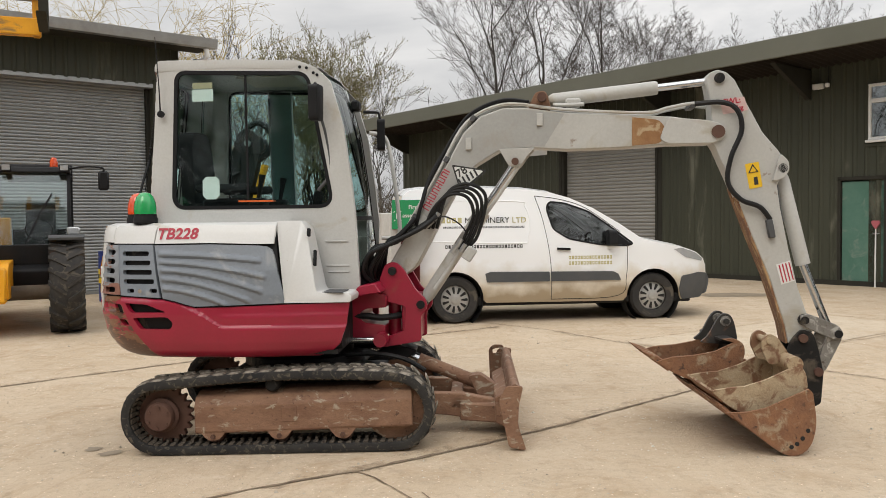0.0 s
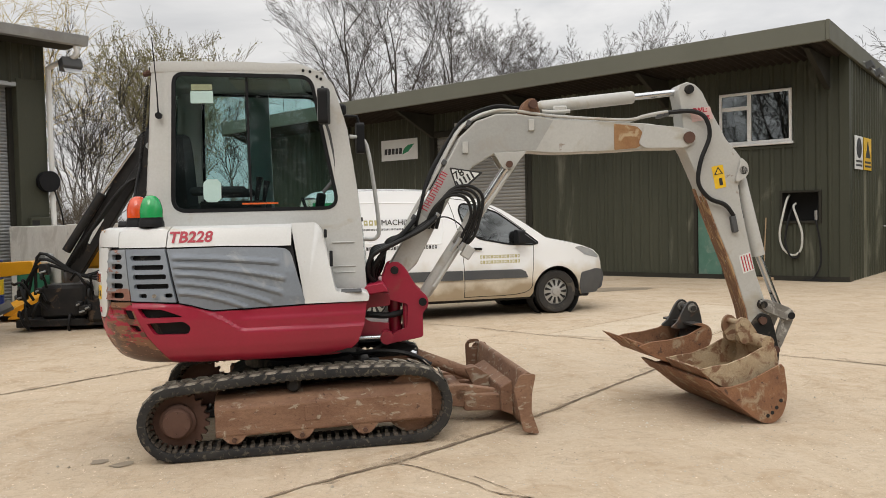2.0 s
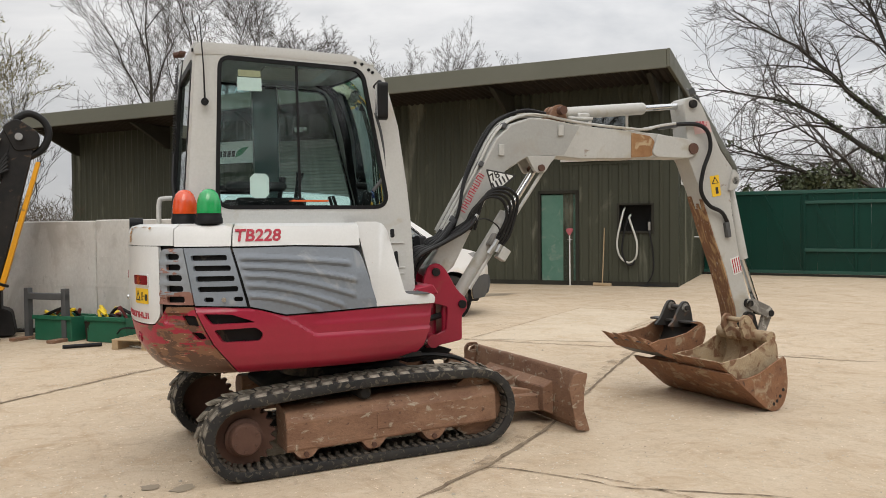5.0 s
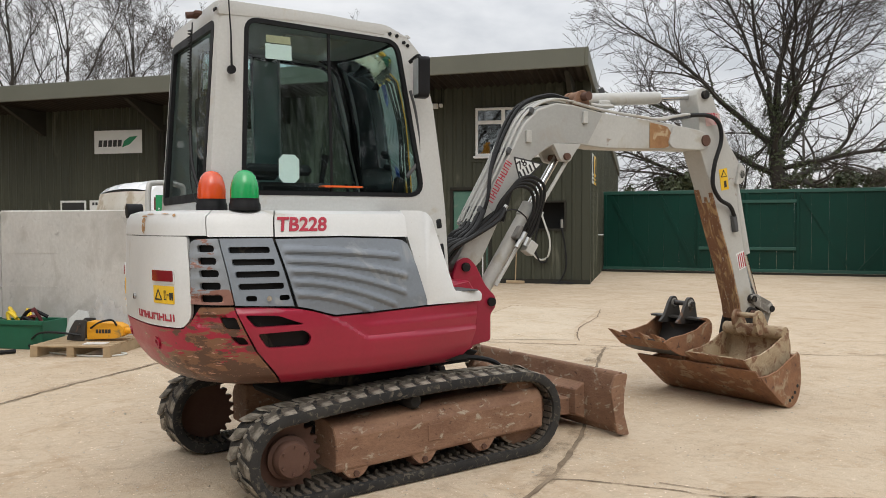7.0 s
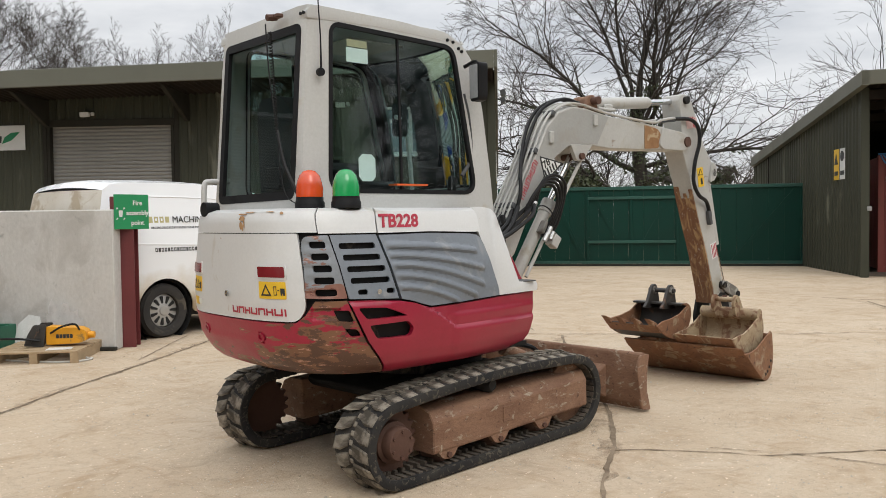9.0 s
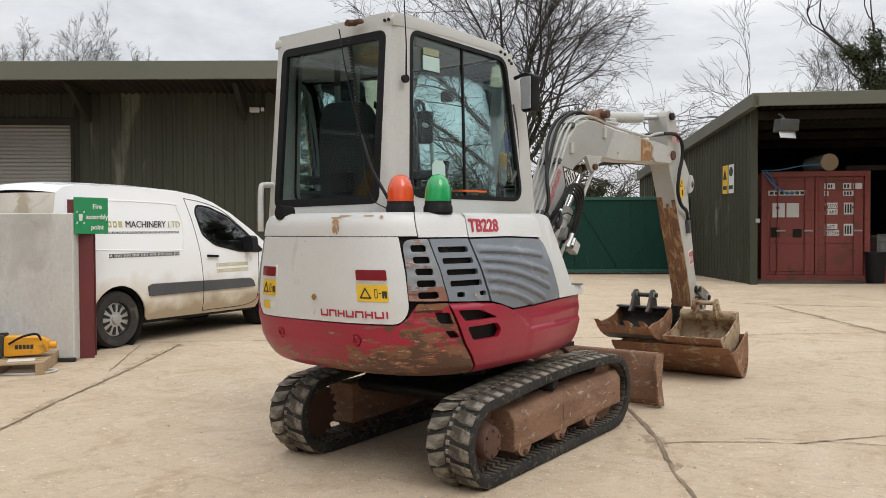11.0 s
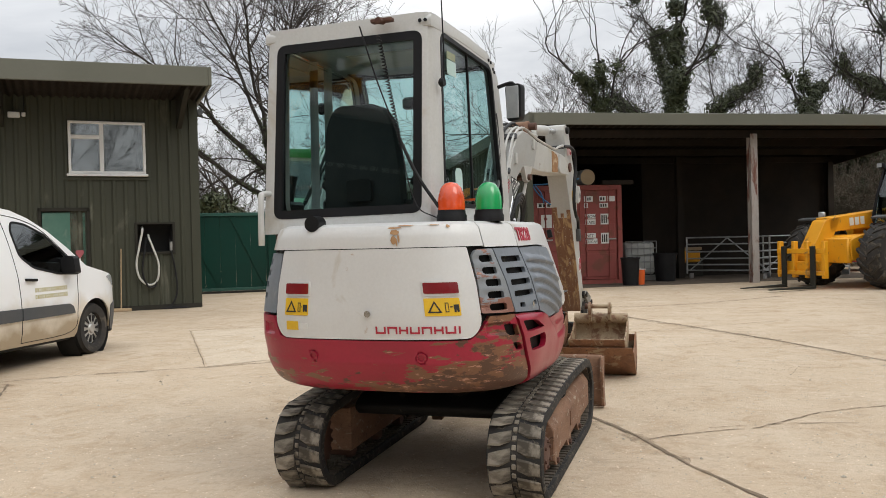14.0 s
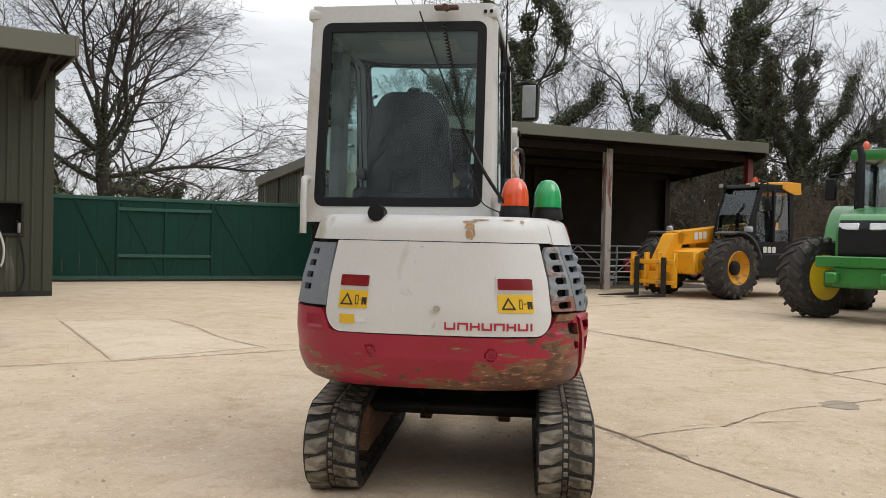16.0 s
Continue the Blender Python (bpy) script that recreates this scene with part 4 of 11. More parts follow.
floodlight("floodlight", SHED_C @ pose(0.95, -0.55, 4.45, 0, 0, 0), "grey floodlight under the workshop gutter").scale = (1.5, 1.5, 1.5)
reel = thing("hose_reel", "black hose reel on the workshop pier", "hose reel", SHED_C @ pose(0.66, -0.06, 2.28))
part("drum", lathe([(0.2, -0.16), (0.2, -0.14), (0.13, -0.14), (0.13, -0.03), (0.2, -0.03), (0.2, 0.0)], 20, "y"), M_BLACKP, reel)
for k in range(4):
    part("hose_turn", tube([(0.155 * math.cos(a), -0.12 + 0.025 * k, 0.155 * math.sin(a)) for a in [2 * math.pi * i / 18 for i in range(19)]], 0.016, 6), M_BLACKP, reel)
part("hose_tail", tube(smooth_line([(0.1, -0.1, -0.15), (0.22, -0.12, -0.6), (0.3, -0.14, -1.1), (0.6, -0.3, -1.9), (1.0, -0.5, -2.2)], 5), 0.014, 6), M_BLACKP, reel)
mb = thing("meter_box", "olive meter box with open dark door", "meter box", SHED_C @ pose(0.3, -0.03, 1.05))
part("body", box(0.0, 0.38, -0.12, 0.0, 0, 0.55, 0.01), M_GREEN, mb, smooth=False)
part("opening", box(0.02, 0.16, -0.13, -0.121, 0.05, 0.5, 0.004), M_DARK, mb, smooth=False)

# ---- precast concrete wall ----
CWALL = frame_of((-1.0, 10.78), (0.697, -0.717))
cw = thing("concrete_wall", "grey precast concrete wall panels with stains", "wall", CWALL)
x = 0.0
for k in range(4):
    L = 2.05 if k else 1.95
    part("concrete_panel", box(x - L + 0.01, x, 0.0, 0.18, 0.0, 1.48 - 0.012 * k, 0.012), M_PCONC, cw, smooth=False)
    x -= L
for z in (0.62, 1.0, 1.25):
    part("board_mark", box(-2.6 - z, -1.2, -0.003, 0.0, z, z + 0.012), M_PCONC, cw, smooth=False)
part("wall_kerb", box(-8, 0.02, -0.06, 0.0, 0, 0.04, 0.008), M_DKGREY, cw, smooth=False)
col = thing("steel_column", "dark red oxide steel column at the end of the concrete wall", "column", pose(-0.80, 10.98, 0, 0, 0, -36))
part("flange", box(-0.12, 0.12, -0.10, -0.085, 0, 1.62, 0.003), M_OXIDE, col, smooth=False)
part("flange", box(-0.12, 0.12, 0.085, 0.10, 0, 1.62, 0.003), M_OXIDE, col, smooth=False)
part("web", box(-0.01, 0.01, -0.085, 0.085, 0, 1.62), M_OXIDE, col, smooth=False)
fire = sign_board("fire_assembly_sign", pose(-0.98, 10.80, 1.27, 0, 0, 8), 0.40, 0.37, M_SIGNG, "green fire assembly point sign with white lettering")
for i, wd in enumerate(("Fire", "assembly", "point")):
    tm = text_mesh(wd, 0.072, bold=0.001)
    w = max(v.co.x for v in tm.vertices)
    part("lettering", tm, M_SIGNW, fire, at=pose(0.265 - w / 2, -0.015, 0.255 - 0.105 * i), smooth=False)
for px_, pz_ in ((0.03, 0.22), (0.11, 0.22), (0.03, 0.11), (0.11, 0.11)):
    part("arrow_mark", prism([(px_ - 0.012, pz_ - 0.012), (px_ + 0.014, pz_), (px_, pz_ + 0.014)], -0.016, -0.0125), M_SIGNW, fire, smooth=False)
part("figure_mark", rounded and prism(rounded([(0.055, 0.13), (0.088, 0.13), (0.095, 0.2), (0.048, 0.2)], 0.01), -0.016, -0.0125), M_SIGNW, fire, smooth=False)

# ---- bare winter trees ----
def grow(seed, trunk, limb, r0, levels, angle=0.5, shrink=0.80, up=0.15, droop=0.0, wander=0.16, limbs=4, lean=0.9, twig_r=0.006, split=(2, 2, 3), side=0.55):
    """Branch lines of one bare forking tree: lists of (points, radii, level)."""
    rnd = random.Random(seed)
    out = []

    def turned(d, a):
        s = d.orthogonal().normalized()
        t = rnd.random() * 6.283
        s = s * math.cos(t) + d.cross(s) * math.sin(t)
        return (d * math.cos(a) + s * math.sin(a)).normalized()

    def branch(p, d, length, r, level):
        n = 5 if level < 2 else (4 if level < 4 else 3)
        pts, rad = [p.copy()], [r]
        r1 = max(twig_r * 0.5, r * (0.72 if level < levels else 0.45))
        lift = up - droop * max(0, level - 2) / max(1, levels - 2)
        for i in range(n):
            w = wander * ((0.12 if limbs > 8 else 0.35) if level == 0 else 1)
            d = (d + Vector((rnd.gauss(0, w), rnd.gauss(0, w), rnd.gauss(0, w * 0.8) + lift / n))).normalized()
            p = p + d * length / n
            pts.append(p.copy())
            rad.append(r + (r1 - r) * (i + 1) / n)
        out.append((pts, rad, level))
        if level >= levels:
            return
        if level == 0:
            for j in range(limbs):
                t = 6.283 * (j + rnd.uniform(-0.25, 0.25)) / limbs
                q = pts[-1 - (j % 3)]
                tilt = lean * (rnd.uniform(0.7, 1.1) if j % 3 else rnd.uniform(0.1, 0.45))
                if limbs > 8:
                    # a round-headed tree: level limbs low down, steep ones at the top
                    f = j / (limbs - 1)
                    g = (0.46 + 0.54 * f) * n
                    i = min(n - 1, int(g))
                    q = pts[i].lerp(pts[i + 1], g - i)
                    t = 2.4 * j + rnd.uniform(-0.3, 0.3)
                    tilt = lean * (1.2 - 1.05 * f ** 1.7 + rnd.uniform(-0.1, 0.1))
                nd = Vector((math.cos(t) * math.sin(tilt), math.sin(t) * math.sin(tilt), math.cos(tilt)))
                branch(q, nd, limb * rnd.uniform(0.8, 1.15) * (1.12 - 0.3 * f if limbs > 8 else 1), r1 * rnd.uniform(0.5, 0.75), 1)
            return
        for j in range(rnd.choice(split)):
            branch(p, turned(d, angle * rnd.uniform(0.45, 1.2)), length * shrink * rnd.uniform(0.75, 1.15), max(twig_r, r1 * rnd.uniform(0.62, 0.85)), level + 1)
        for j in range(2 if level < levels - 1 else 1):
            if rnd.random() < side:
                i = rnd.randrange(1, n)
                branch(pts[i], turned(d, angle * rnd.uniform(1.1, 1.9)), length * shrink * rnd.uniform(0.45, 0.8), max(twig_r, rad[i] * 0.45), min(level + 2, levels))
    branch(Vector((0, 0, -0.1)), Vector((0, 0, 1)), trunk, r0, 0)
    return out


def spread(seed, height, reach, r0, base, limbs, steep=(88, 20), sub=(11, 8, 5), lift=0.10, wander=0.17, twig_r=0.007, leader=0.80, taper=0.34, thin=0.90, stout=(0.42, 0.26), bend=1.15, curve=0.75):
    """Branch lines of a tree with a lasting leader: limbs spiral up it and carry side branches along their length."""
    rnd = random.Random(seed)
    out = []
    P = [Vector((0, 0, -0.1))]
    n = 9
    for i in range(n):
        P.append(P[-1] + Vector((rnd.gauss(0, 0.10), rnd.gauss(0, 0.10), height * leader / n)))
    R_ = [r0 * (1 - thin * (i / n) ** 0.8) for i in range(n + 1)]
    out.append((P, R_, 0))

    def branch(p, d, length, r, level):
        n = (0, 9, 6, 4, 2)[level]
        pts, rad = [p.copy()], [r]
        for i in range(n):
            w = wander * (1.0 if level > 1 else bend)
            d = (d + Vector((rnd.gauss(0, w), rnd.gauss(0, w), rnd.gauss(0, w * 0.8) + lift * (1.6 if level < 3 else 0.6)))).normalized()
            p = p + d * length / n
            pts.append(p.copy())
            rad.append(max(twig_r, r * (1 - 0.86 * (i + 1) / n)))
        out.append((pts, rad, level))
        if level == 4:
            return
        kids = sub[level - 1]
        flip = rnd.choice((-1, 1))
        for k in range(kids):
            f = 0.18 + 0.82 * ((k + rnd.uniform(0.1, 0.9)) / kids) ** 0.8
            g = min(f, 0.999) * n
            i = int(g)
            q = pts[i].lerp(pts[i + 1], g - i)
            dd = (pts[i + 1] - pts[i]).normalized()
            s = dd.cross(Vector((0, 0, 1)))
            s = (s if s.length > 0.1 else dd.orthogonal()).normalized()
            flip = -flip
            t = rnd.uniform(-1.0, 1.0)
            s = (s * flip * math.cos(t) + s.cross(dd) * math.sin(t)).normalized()
            a = rnd.uniform(0.38, 0.92)
            branch(q, (dd * math.cos(a) + s * math.sin(a)).normalized(), length * (0.58 - 0.30 * f) * rnd.uniform(0.7, 1.35), max(twig_r, (rad[i] * 0.62)), level + 1)

    for j in range(limbs):
        f = j / (limbs - 1)
        z = base + (height * leader * 0.97 - base) * f
        g = z / (height * leader) * 9
        i = min(8, int(g))
        q = P[i].lerp(P[i + 1], g - i)
        t = 2.4 * j + rnd.uniform(-0.35, 0.35)
        tilt = radians(steep[0] + (steep[1] - steep[0]) * f ** curve + rnd.uniform(-10, 10))
        d = Vector((math.cos(t) * math.sin(tilt), math.sin(t) * math.sin(tilt), math.cos(tilt)))
        branch(q, d, reach * (1.0 - taper * f) * rnd.uniform(0.82, 1.12), r0 * (stout[0] - stout[1] * f) * rnd.uniform(0.75, 1.1), 1)
    return out


def tree_mesh(lines, lo=0, hi=99):
    verts, faces = [], []
    for pts, rad, level in lines:
        if not lo <= level <= hi:
            continue
        sides = 8 if level == 0 else (5 if level == 1 else 3)
        side = None
        prev = None
        for i, p in enumerate(pts):
            d = (pts[min(i + 1, len(pts) - 1)] - pts[max(i - 1, 0)]).normalized()
            if side is None:
                side = d.orthogonal().normalized()
            side = (side - d * side.dot(d)).normalized()
            upv = d.cross(side)
            flare = 1.0 + (0.6 if level == 0 and i == 0 else 0)
            ring = len(verts)
            for k in range(sides):
                a = 2 * math.pi * k / sides
                verts.append(tuple(p + rad[i] * flare * (side * math.cos(a) + upv * math.sin(a))))
            if prev is not None:
                for k in range(sides):
                    faces.append((prev + k, prev + (k + 1) % sides, ring + (k + 1) % sides, ring + k))
            prev = ring
    me = bpy.data.meshes.new("branches")
    me.from_pydata(verts, [], faces)
    me.polygons.foreach_set("use_smooth", [True] * len(faces))
    return me


def leaf_cloud(lines, seed, count, reach, size, level_max, zmax):
    """Ivy leaves in uneven clumps along trunk and limbs."""
    rnd = random.Random(seed)
    verts, faces = [], []
    segs = [(a, b, r) for pts, rad, lv in lines if lv <= level_max for a, b, r in zip(pts, pts[1:], rad) if a.z < zmax]
    wts = [(b - a).length * (r + 0.08) for a, b, r in segs]
    for _ in range(count):
        a, b, r = rnd.choices(segs, wts)[0]
        p = a.lerp(b, rnd.random())
        if noise.noise(p * 0.9 + Vector((seed, 0, 0))) < -0.12 - 0.35 * (r > 0.14):
            continue
        d = Vector((rnd.gauss(0, 1), rnd.gauss(0, 1), rnd.gauss(0, 1))).normalized()
        c = p + d * (r + reach * rnd.random() ** 0.7)
        s = size * rnd.uniform(0.6, 1.5)
        t = d.orthogonal().normalized()
        t = (t * math.cos(rnd.random() * 6.28) + d.cross(t) * math.sin(rnd.random() * 6.28)).normalized()
        w = d.cross(t)
        o = len(verts)
        verts += [tuple(c - t * s), tuple(c + w * s * 0.7 + d * s * 0.3), tuple(c + t * s), tuple(c - w * s * 0.7 + d * s * 0.2)]
        faces += [(o, o + 1, o + 2), (o, o + 2, o + 3)]
    me = bpy.data.meshes.new("leaves")
    me.from_pydata(verts, [], faces)
    return me


def tree(name, label, lines, bark, twig=None, ivy=None):
    t = thing(name, label, "tree")
    part("trunk", tree_mesh(lines, 0, 1), bark, t)
    part("crown", tree_mesh(lines, 2), twig or bark, t)
    if ivy:
        part("ivy", ivy, M_IVY, t, "dark green climbing ivy")
    return t


def place_tree(t, spots):
    for k, (x, y, turn, s) in enumerate(spots):
        m = pose(x, y, 0, 0, 0, turn) @ Matrix.Diagonal((s, s, s, 1))
        if k == 0:
            t.matrix_world = m
        else:
            c = copy_thing(t, pose(x, y, 0, 0, 0, turn))
            c.scale = (s, s, s)


def place_high(t, spots):
    """Like place_tree, but the last number is the tree's height in metres."""
    top = max(v.co.z for ob in t.children for v in ob.data.vertices)
    place_tree(t, [(x, y, turn, h / top) for x, y, turn, h in spots])


oak_l = spread(14, 15.5, 9.8, 0.60, 2.4, 18, steep=(96, 12), sub=(14, 9, 6), lift=-0.002, wander=0.24, twig_r=0.0075, leader=0.45, taper=-0.03, thin=0.66, stout=(0.32, 0.07), bend=0.72, curve=1.15)
oak = tree("oak_tree", "large bare spreading oak behind the gate", oak_l, M_BARK, M_TWIGA, ivy=leaf_cloud(oak_l, 3, 9000, 0.22, 0.07, 1, 7.5))
oak.matrix_world = pose(31.6, 26.4, -0.3, 0, 0, 40)
oak_b = tree("oak_tree", "bare spreading oak mirrored in the cab glass", oak_l, M_BARK, M_TWIGA)
tall_a = tree("ash_tree", "tall bare ash with upswept branches", spread(5, 13.5, 5.8, 0.17, 2.2, 10, steep=(58, 16), sub=(9, 7, 5), lift=0.08, wander=0.15, twig_r=0.006, stout=(0.34, 0.20)), M_BARK, M_TWIGA)
tall_b = tree("ash_tree", "tall bare ash with upswept branches", spread(23, 13.0, 6.2, 0.17, 1.8, 10, steep=(64, 18), sub=(9, 7, 5), lift=0.07, wander=0.17, twig_r=0.006, leader=0.7, stout=(0.34, 0.20)), M_BARK, M_TWIGA)
birch = tree("birch_tree", "slender pale-barked bare birch", grow(8, 4.2, 2.3, 0.12, 6, angle=0.42, shrink=0.80, up=0.35, droop=0.25, wander=0.13, limbs=6, lean=0.6, twig_r=0.012), M_BARK2, M_BARK)
willow = tree("willow_tree", "bare weeping willow with yellow hanging twigs", grow(31, 2.6, 2.6, 0.30, 7, angle=0.5, shrink=0.82, up=0.34, droop=0.95, wander=0.14, limbs=6, lean=0.85, twig_r=0.008, side=0.6), M_BARK2, M_TWIGY)
hazel_l = grow(44, 2.2, 2.2, 0.13, 7, angle=0.48, shrink=0.78, up=0.3, wander=0.22, limbs=6, lean=0.6, twig_r=0.009, split=(2, 2, 2, 3), side=0.5)
M_CATKIN = mat("catkin_twig", (0.20, 0.175, 0.09), (0.15, 0.125, 0.07), 0.95, big=1, fine=20, bump=0.1)
hazel = tree("alder_tree", "bare alder with olive catkins", hazel_l, M_BARK, M_CATKIN)
part("foliage", leaf_cloud(hazel_l, 5, 9000, 0.22, 0.034, 9, 30), mat("catkin_olive", (0.25, 0.23, 0.09), (0.19, 0.17, 0.07), 0.9, big=2, fine=20, bump=0.1), hazel, "olive hanging catkins")
ivy_la = spread(61, 14.0, 6.2, 0.34, 3.2, 9, steep=(72, 26), sub=(9, 7, 5), lift=0.05, wander=0.17, twig_r=0.008)
ivy_a = tree("ivy_tree", "bare tree with trunk and limbs wrapped in dark ivy", ivy_la, M_BARK, ivy=leaf_cloud(ivy_la, 7, 42000, 0.42, 0.07, 1, 12))
ivy_lb = grow(67, 3.4, 3.4, 0.26, 7, angle=0.52, shrink=0.79, up=0.10, wander=0.2, limbs=5, lean=0.95, twig_r=0.008, side=0.3)
ivy_b = tree("ivy_tree", "leaning bare tree with ivy along its limbs", ivy_lb, M_BARK, ivy=leaf_cloud(ivy_lb, 9, 30000, 0.42, 0.07, 2, 10.0))
bush = tree("scrub_bush", "tangled bare brown scrub", grow(71, 0.4, 0.95, 0.06, 6, angle=0.6, shrink=0.78, up=0.2, wander=0.25, limbs=9, lean=0.9, twig_r=0.007, split=(2, 3)), M_SCRUB)
fir_l = grow(75, 1.2, 1.1, 0.08, 4, angle=0.5, shrink=0.8, up=0.35, wander=0.2, limbs=7, lean=0.8, twig_r=0.01)
fir = tree("evergreen_bush", "dark evergreen bush behind the gate", fir_l, M_BARK, ivy=leaf_cloud(fir_l, 13, 7000, 0.35, 0.09, 4, 9))

place_high(oak_b, [(-1.9, -16.0, 110, 15.0), (9.5, -18.0, 250, 14.5)])
place_tree(tall_a, [(0.2, 38, 0, 1.0), (4.6, 39, 60, 0.95), (8.5, 42, 120, 0.8), (15.6, 40, 260, 0.78), (19.8, 43, 20, 0.75), (10.4, 45, 40, 0.78), (14.2, 45, 140, 0.8), (18.4, 46, 300, 0.8), (36, -4, 40, 0.66), (35.5, -9.5, 200, 0.7)])
place_tree(tall_b, [(2.3, 38.4, 0, 1.12), (7.0, 39.5, 170, 0.85), (12.4, 43, 30, 0.72), (17.3, 41, 110, 0.75), (38, 33, 210, 0.7), (9.6, 44, 250, 0.76), (16.6, 45, 70, 0.8), (21.4, 44, 160, 0.74), (37, -7, 90, 0.68), (38, -1.5, 310, 0.62), (41, 4, 20, 0.95), (40, 9, 200, 0.9), (39.5, -1, 100, 0.85), (42, 13, 10, 0.9)])
place_high(birch, [(-9.4, 32.5, 0, 9.8), (-4.35, 36, 80, 9.0), (-9.9, 33.4, 150, 8.8)])
place_high(willow, [(-15.4, 37, 0, 14.0), (-19.8, 38, 220, 14.5)])
place_high(hazel, [(-6.85, 36.4, 0, 10.2), (-7.4, 37.2, 120, 9.6), (-8.2, 36.8, 230, 8.6)])
place_tree(ivy_a, [(31.7, 6.4, 0, 1.0), (28.9, -2.2, 130, 0.98), (30.4, -5.0, 220, 0.8)])
place_tree(ivy_b, [(31.2, 9.3, 0, 0.9), (30.6, 1.6, 180, 0.85), (34, -10, 60, 0.7), (36, 14, 100, 0.7), (33.5, -7, 30, 0.66), (36.5, -12, 250, 0.8)])
_r = random.Random(12)
k = 0
spots_b, spots_t = [], []
for i in range(20):
    a = radians(_r.uniform(-60, 140))
    d = _r.uniform(48, 62)
    spots_t.append((d * math.sin(a), 6 + d * math.cos(a), _r.uniform(0, 360), _r.uniform(0.45, 0.62)))
for k, (x, y, tn, s) in enumerate(spots_t):
    c = copy_thing((tall_a, tall_b, hazel)[k % 3], pose(x, y, 0, 0, 0, tn))
    c.scale = (s, s, s)
for i in range(64):
    u = i / 63
    a = radians(-42 + 180 * u)
    d = 31 + 5 * math.sin(i * 2.3) if a < 0.35 or a > 1.2 else 46 + 4 * math.sin(i * 1.7)
    if 0.36 < a < 0.55:
        d = 46
    spots_b.append((d * math.sin(a), 3 + d * math.cos(a), i * 77, _r.uniform(0.75, 1.25)))
place_tree(bush, spots_b)
place_tree(fir, [(24.5, 25.5, 0, 0.9), (27.2, 27.5, 90, 0.95), (44, 30, 180, 1.2)])
for k in range(34):
    y = -22 + 27 * k / 33
    c = copy_thing(bush, pose(30 + 2.5 * math.sin(k * 1.9), y, 0, 0, 0, k * 53))
    sc = 1.3 + 0.3 * math.sin(k * 2.7)
    c.scale = (sc, sc, sc * 1.1)
for k in range(9):
    c = copy_thing(fir, pose(35 + 1.5 * math.sin(k * 2.2), -18 + 2.7 * k, 0, 0, 0, k * 83))
    sc = 1.15 + 0.25 * math.sin(k * 1.3)
    c.scale = (sc, sc, sc * 1.1)
# trees and scrub added unseen behind the viewer, closing the yard and darkening reflections
for k, (x, y, sc) in enumerate(((-13, -13, 1.0), (-7, -15, 1.1), (-1, -14, 1.0), (5, -16, 1.1), (11, -14, 1.0), (17, -15, 0.95), (-19, -8, 1.1), (-24, -1, 1.05), (-25, 6, 1.1), (-24, 13, 1.0))):
    c = copy_thing((oak if k % 3 == 1 else tall_b), pose(x, y, 0, 0, 0, k * 67))
    sc = sc * (0.75 if k % 3 == 1 else 1)
    c.scale = (sc, sc, sc)
for k in range(40):
    a = radians(150 + 4.2 * k)
    c = copy_thing(bush, pose(22 * math.sin(a) - 2, 4 + 20 * math.cos(a), 0, 0, 0, k * 71))
    c.scale = (1.5, 1.5, 1.25)

# ---- mini excavator ----
M_EWHITE = mat("excavator_cream", (0.67, 0.675, 0.665), (0.61, 0.61, 0.595), 0.38, big=1.2, fine=70, bump=0.02, coat=0.15, stain=(0.50, 0.46, 0.39), stain_amt=0.05, stain_scale=2.5, stain2=(0.36, 0.22, 0.12), stain2_amt=-0.12)
M_ECAB = mat("cab_grey_white", (0.545, 0.548, 0.53), (0.50, 0.50, 0.48), 0.40, big=1.2, fine=70, bump=0.02, coat=0.12, stain=(0.47, 0.44, 0.38), stain_amt=0.05, stain_scale=2.5)
M_EARM = mat("arm_grey_cream", (0.49, 0.49, 0.465), (0.42, 0.415, 0.39), 0.45, big=1.6, fine=60, bump=0.05, stain=(0.40, 0.37, 0.31), stain_amt=0.13, stain_scale=2.6, stain2=(0.20, 0.125, 0.08), stain2_amt=0.0)
M_ERED = mat("excavator_red", (0.325, 0.010, 0.037), (0.27, 0.011, 0.032), 0.36, big=1.5, fine=60, bump=0.03, coat=0.2, stain=(0.26, 0.035, 0.04), stain_amt=0.10, stain_scale=3.0)
M_EWORN = mat("scraped_counterweight", (0.35, 0.011, 0.040), (0.29, 0.012, 0.034), 0.42, big=2.2, fine=50, bump=0.10, coat=0.1)


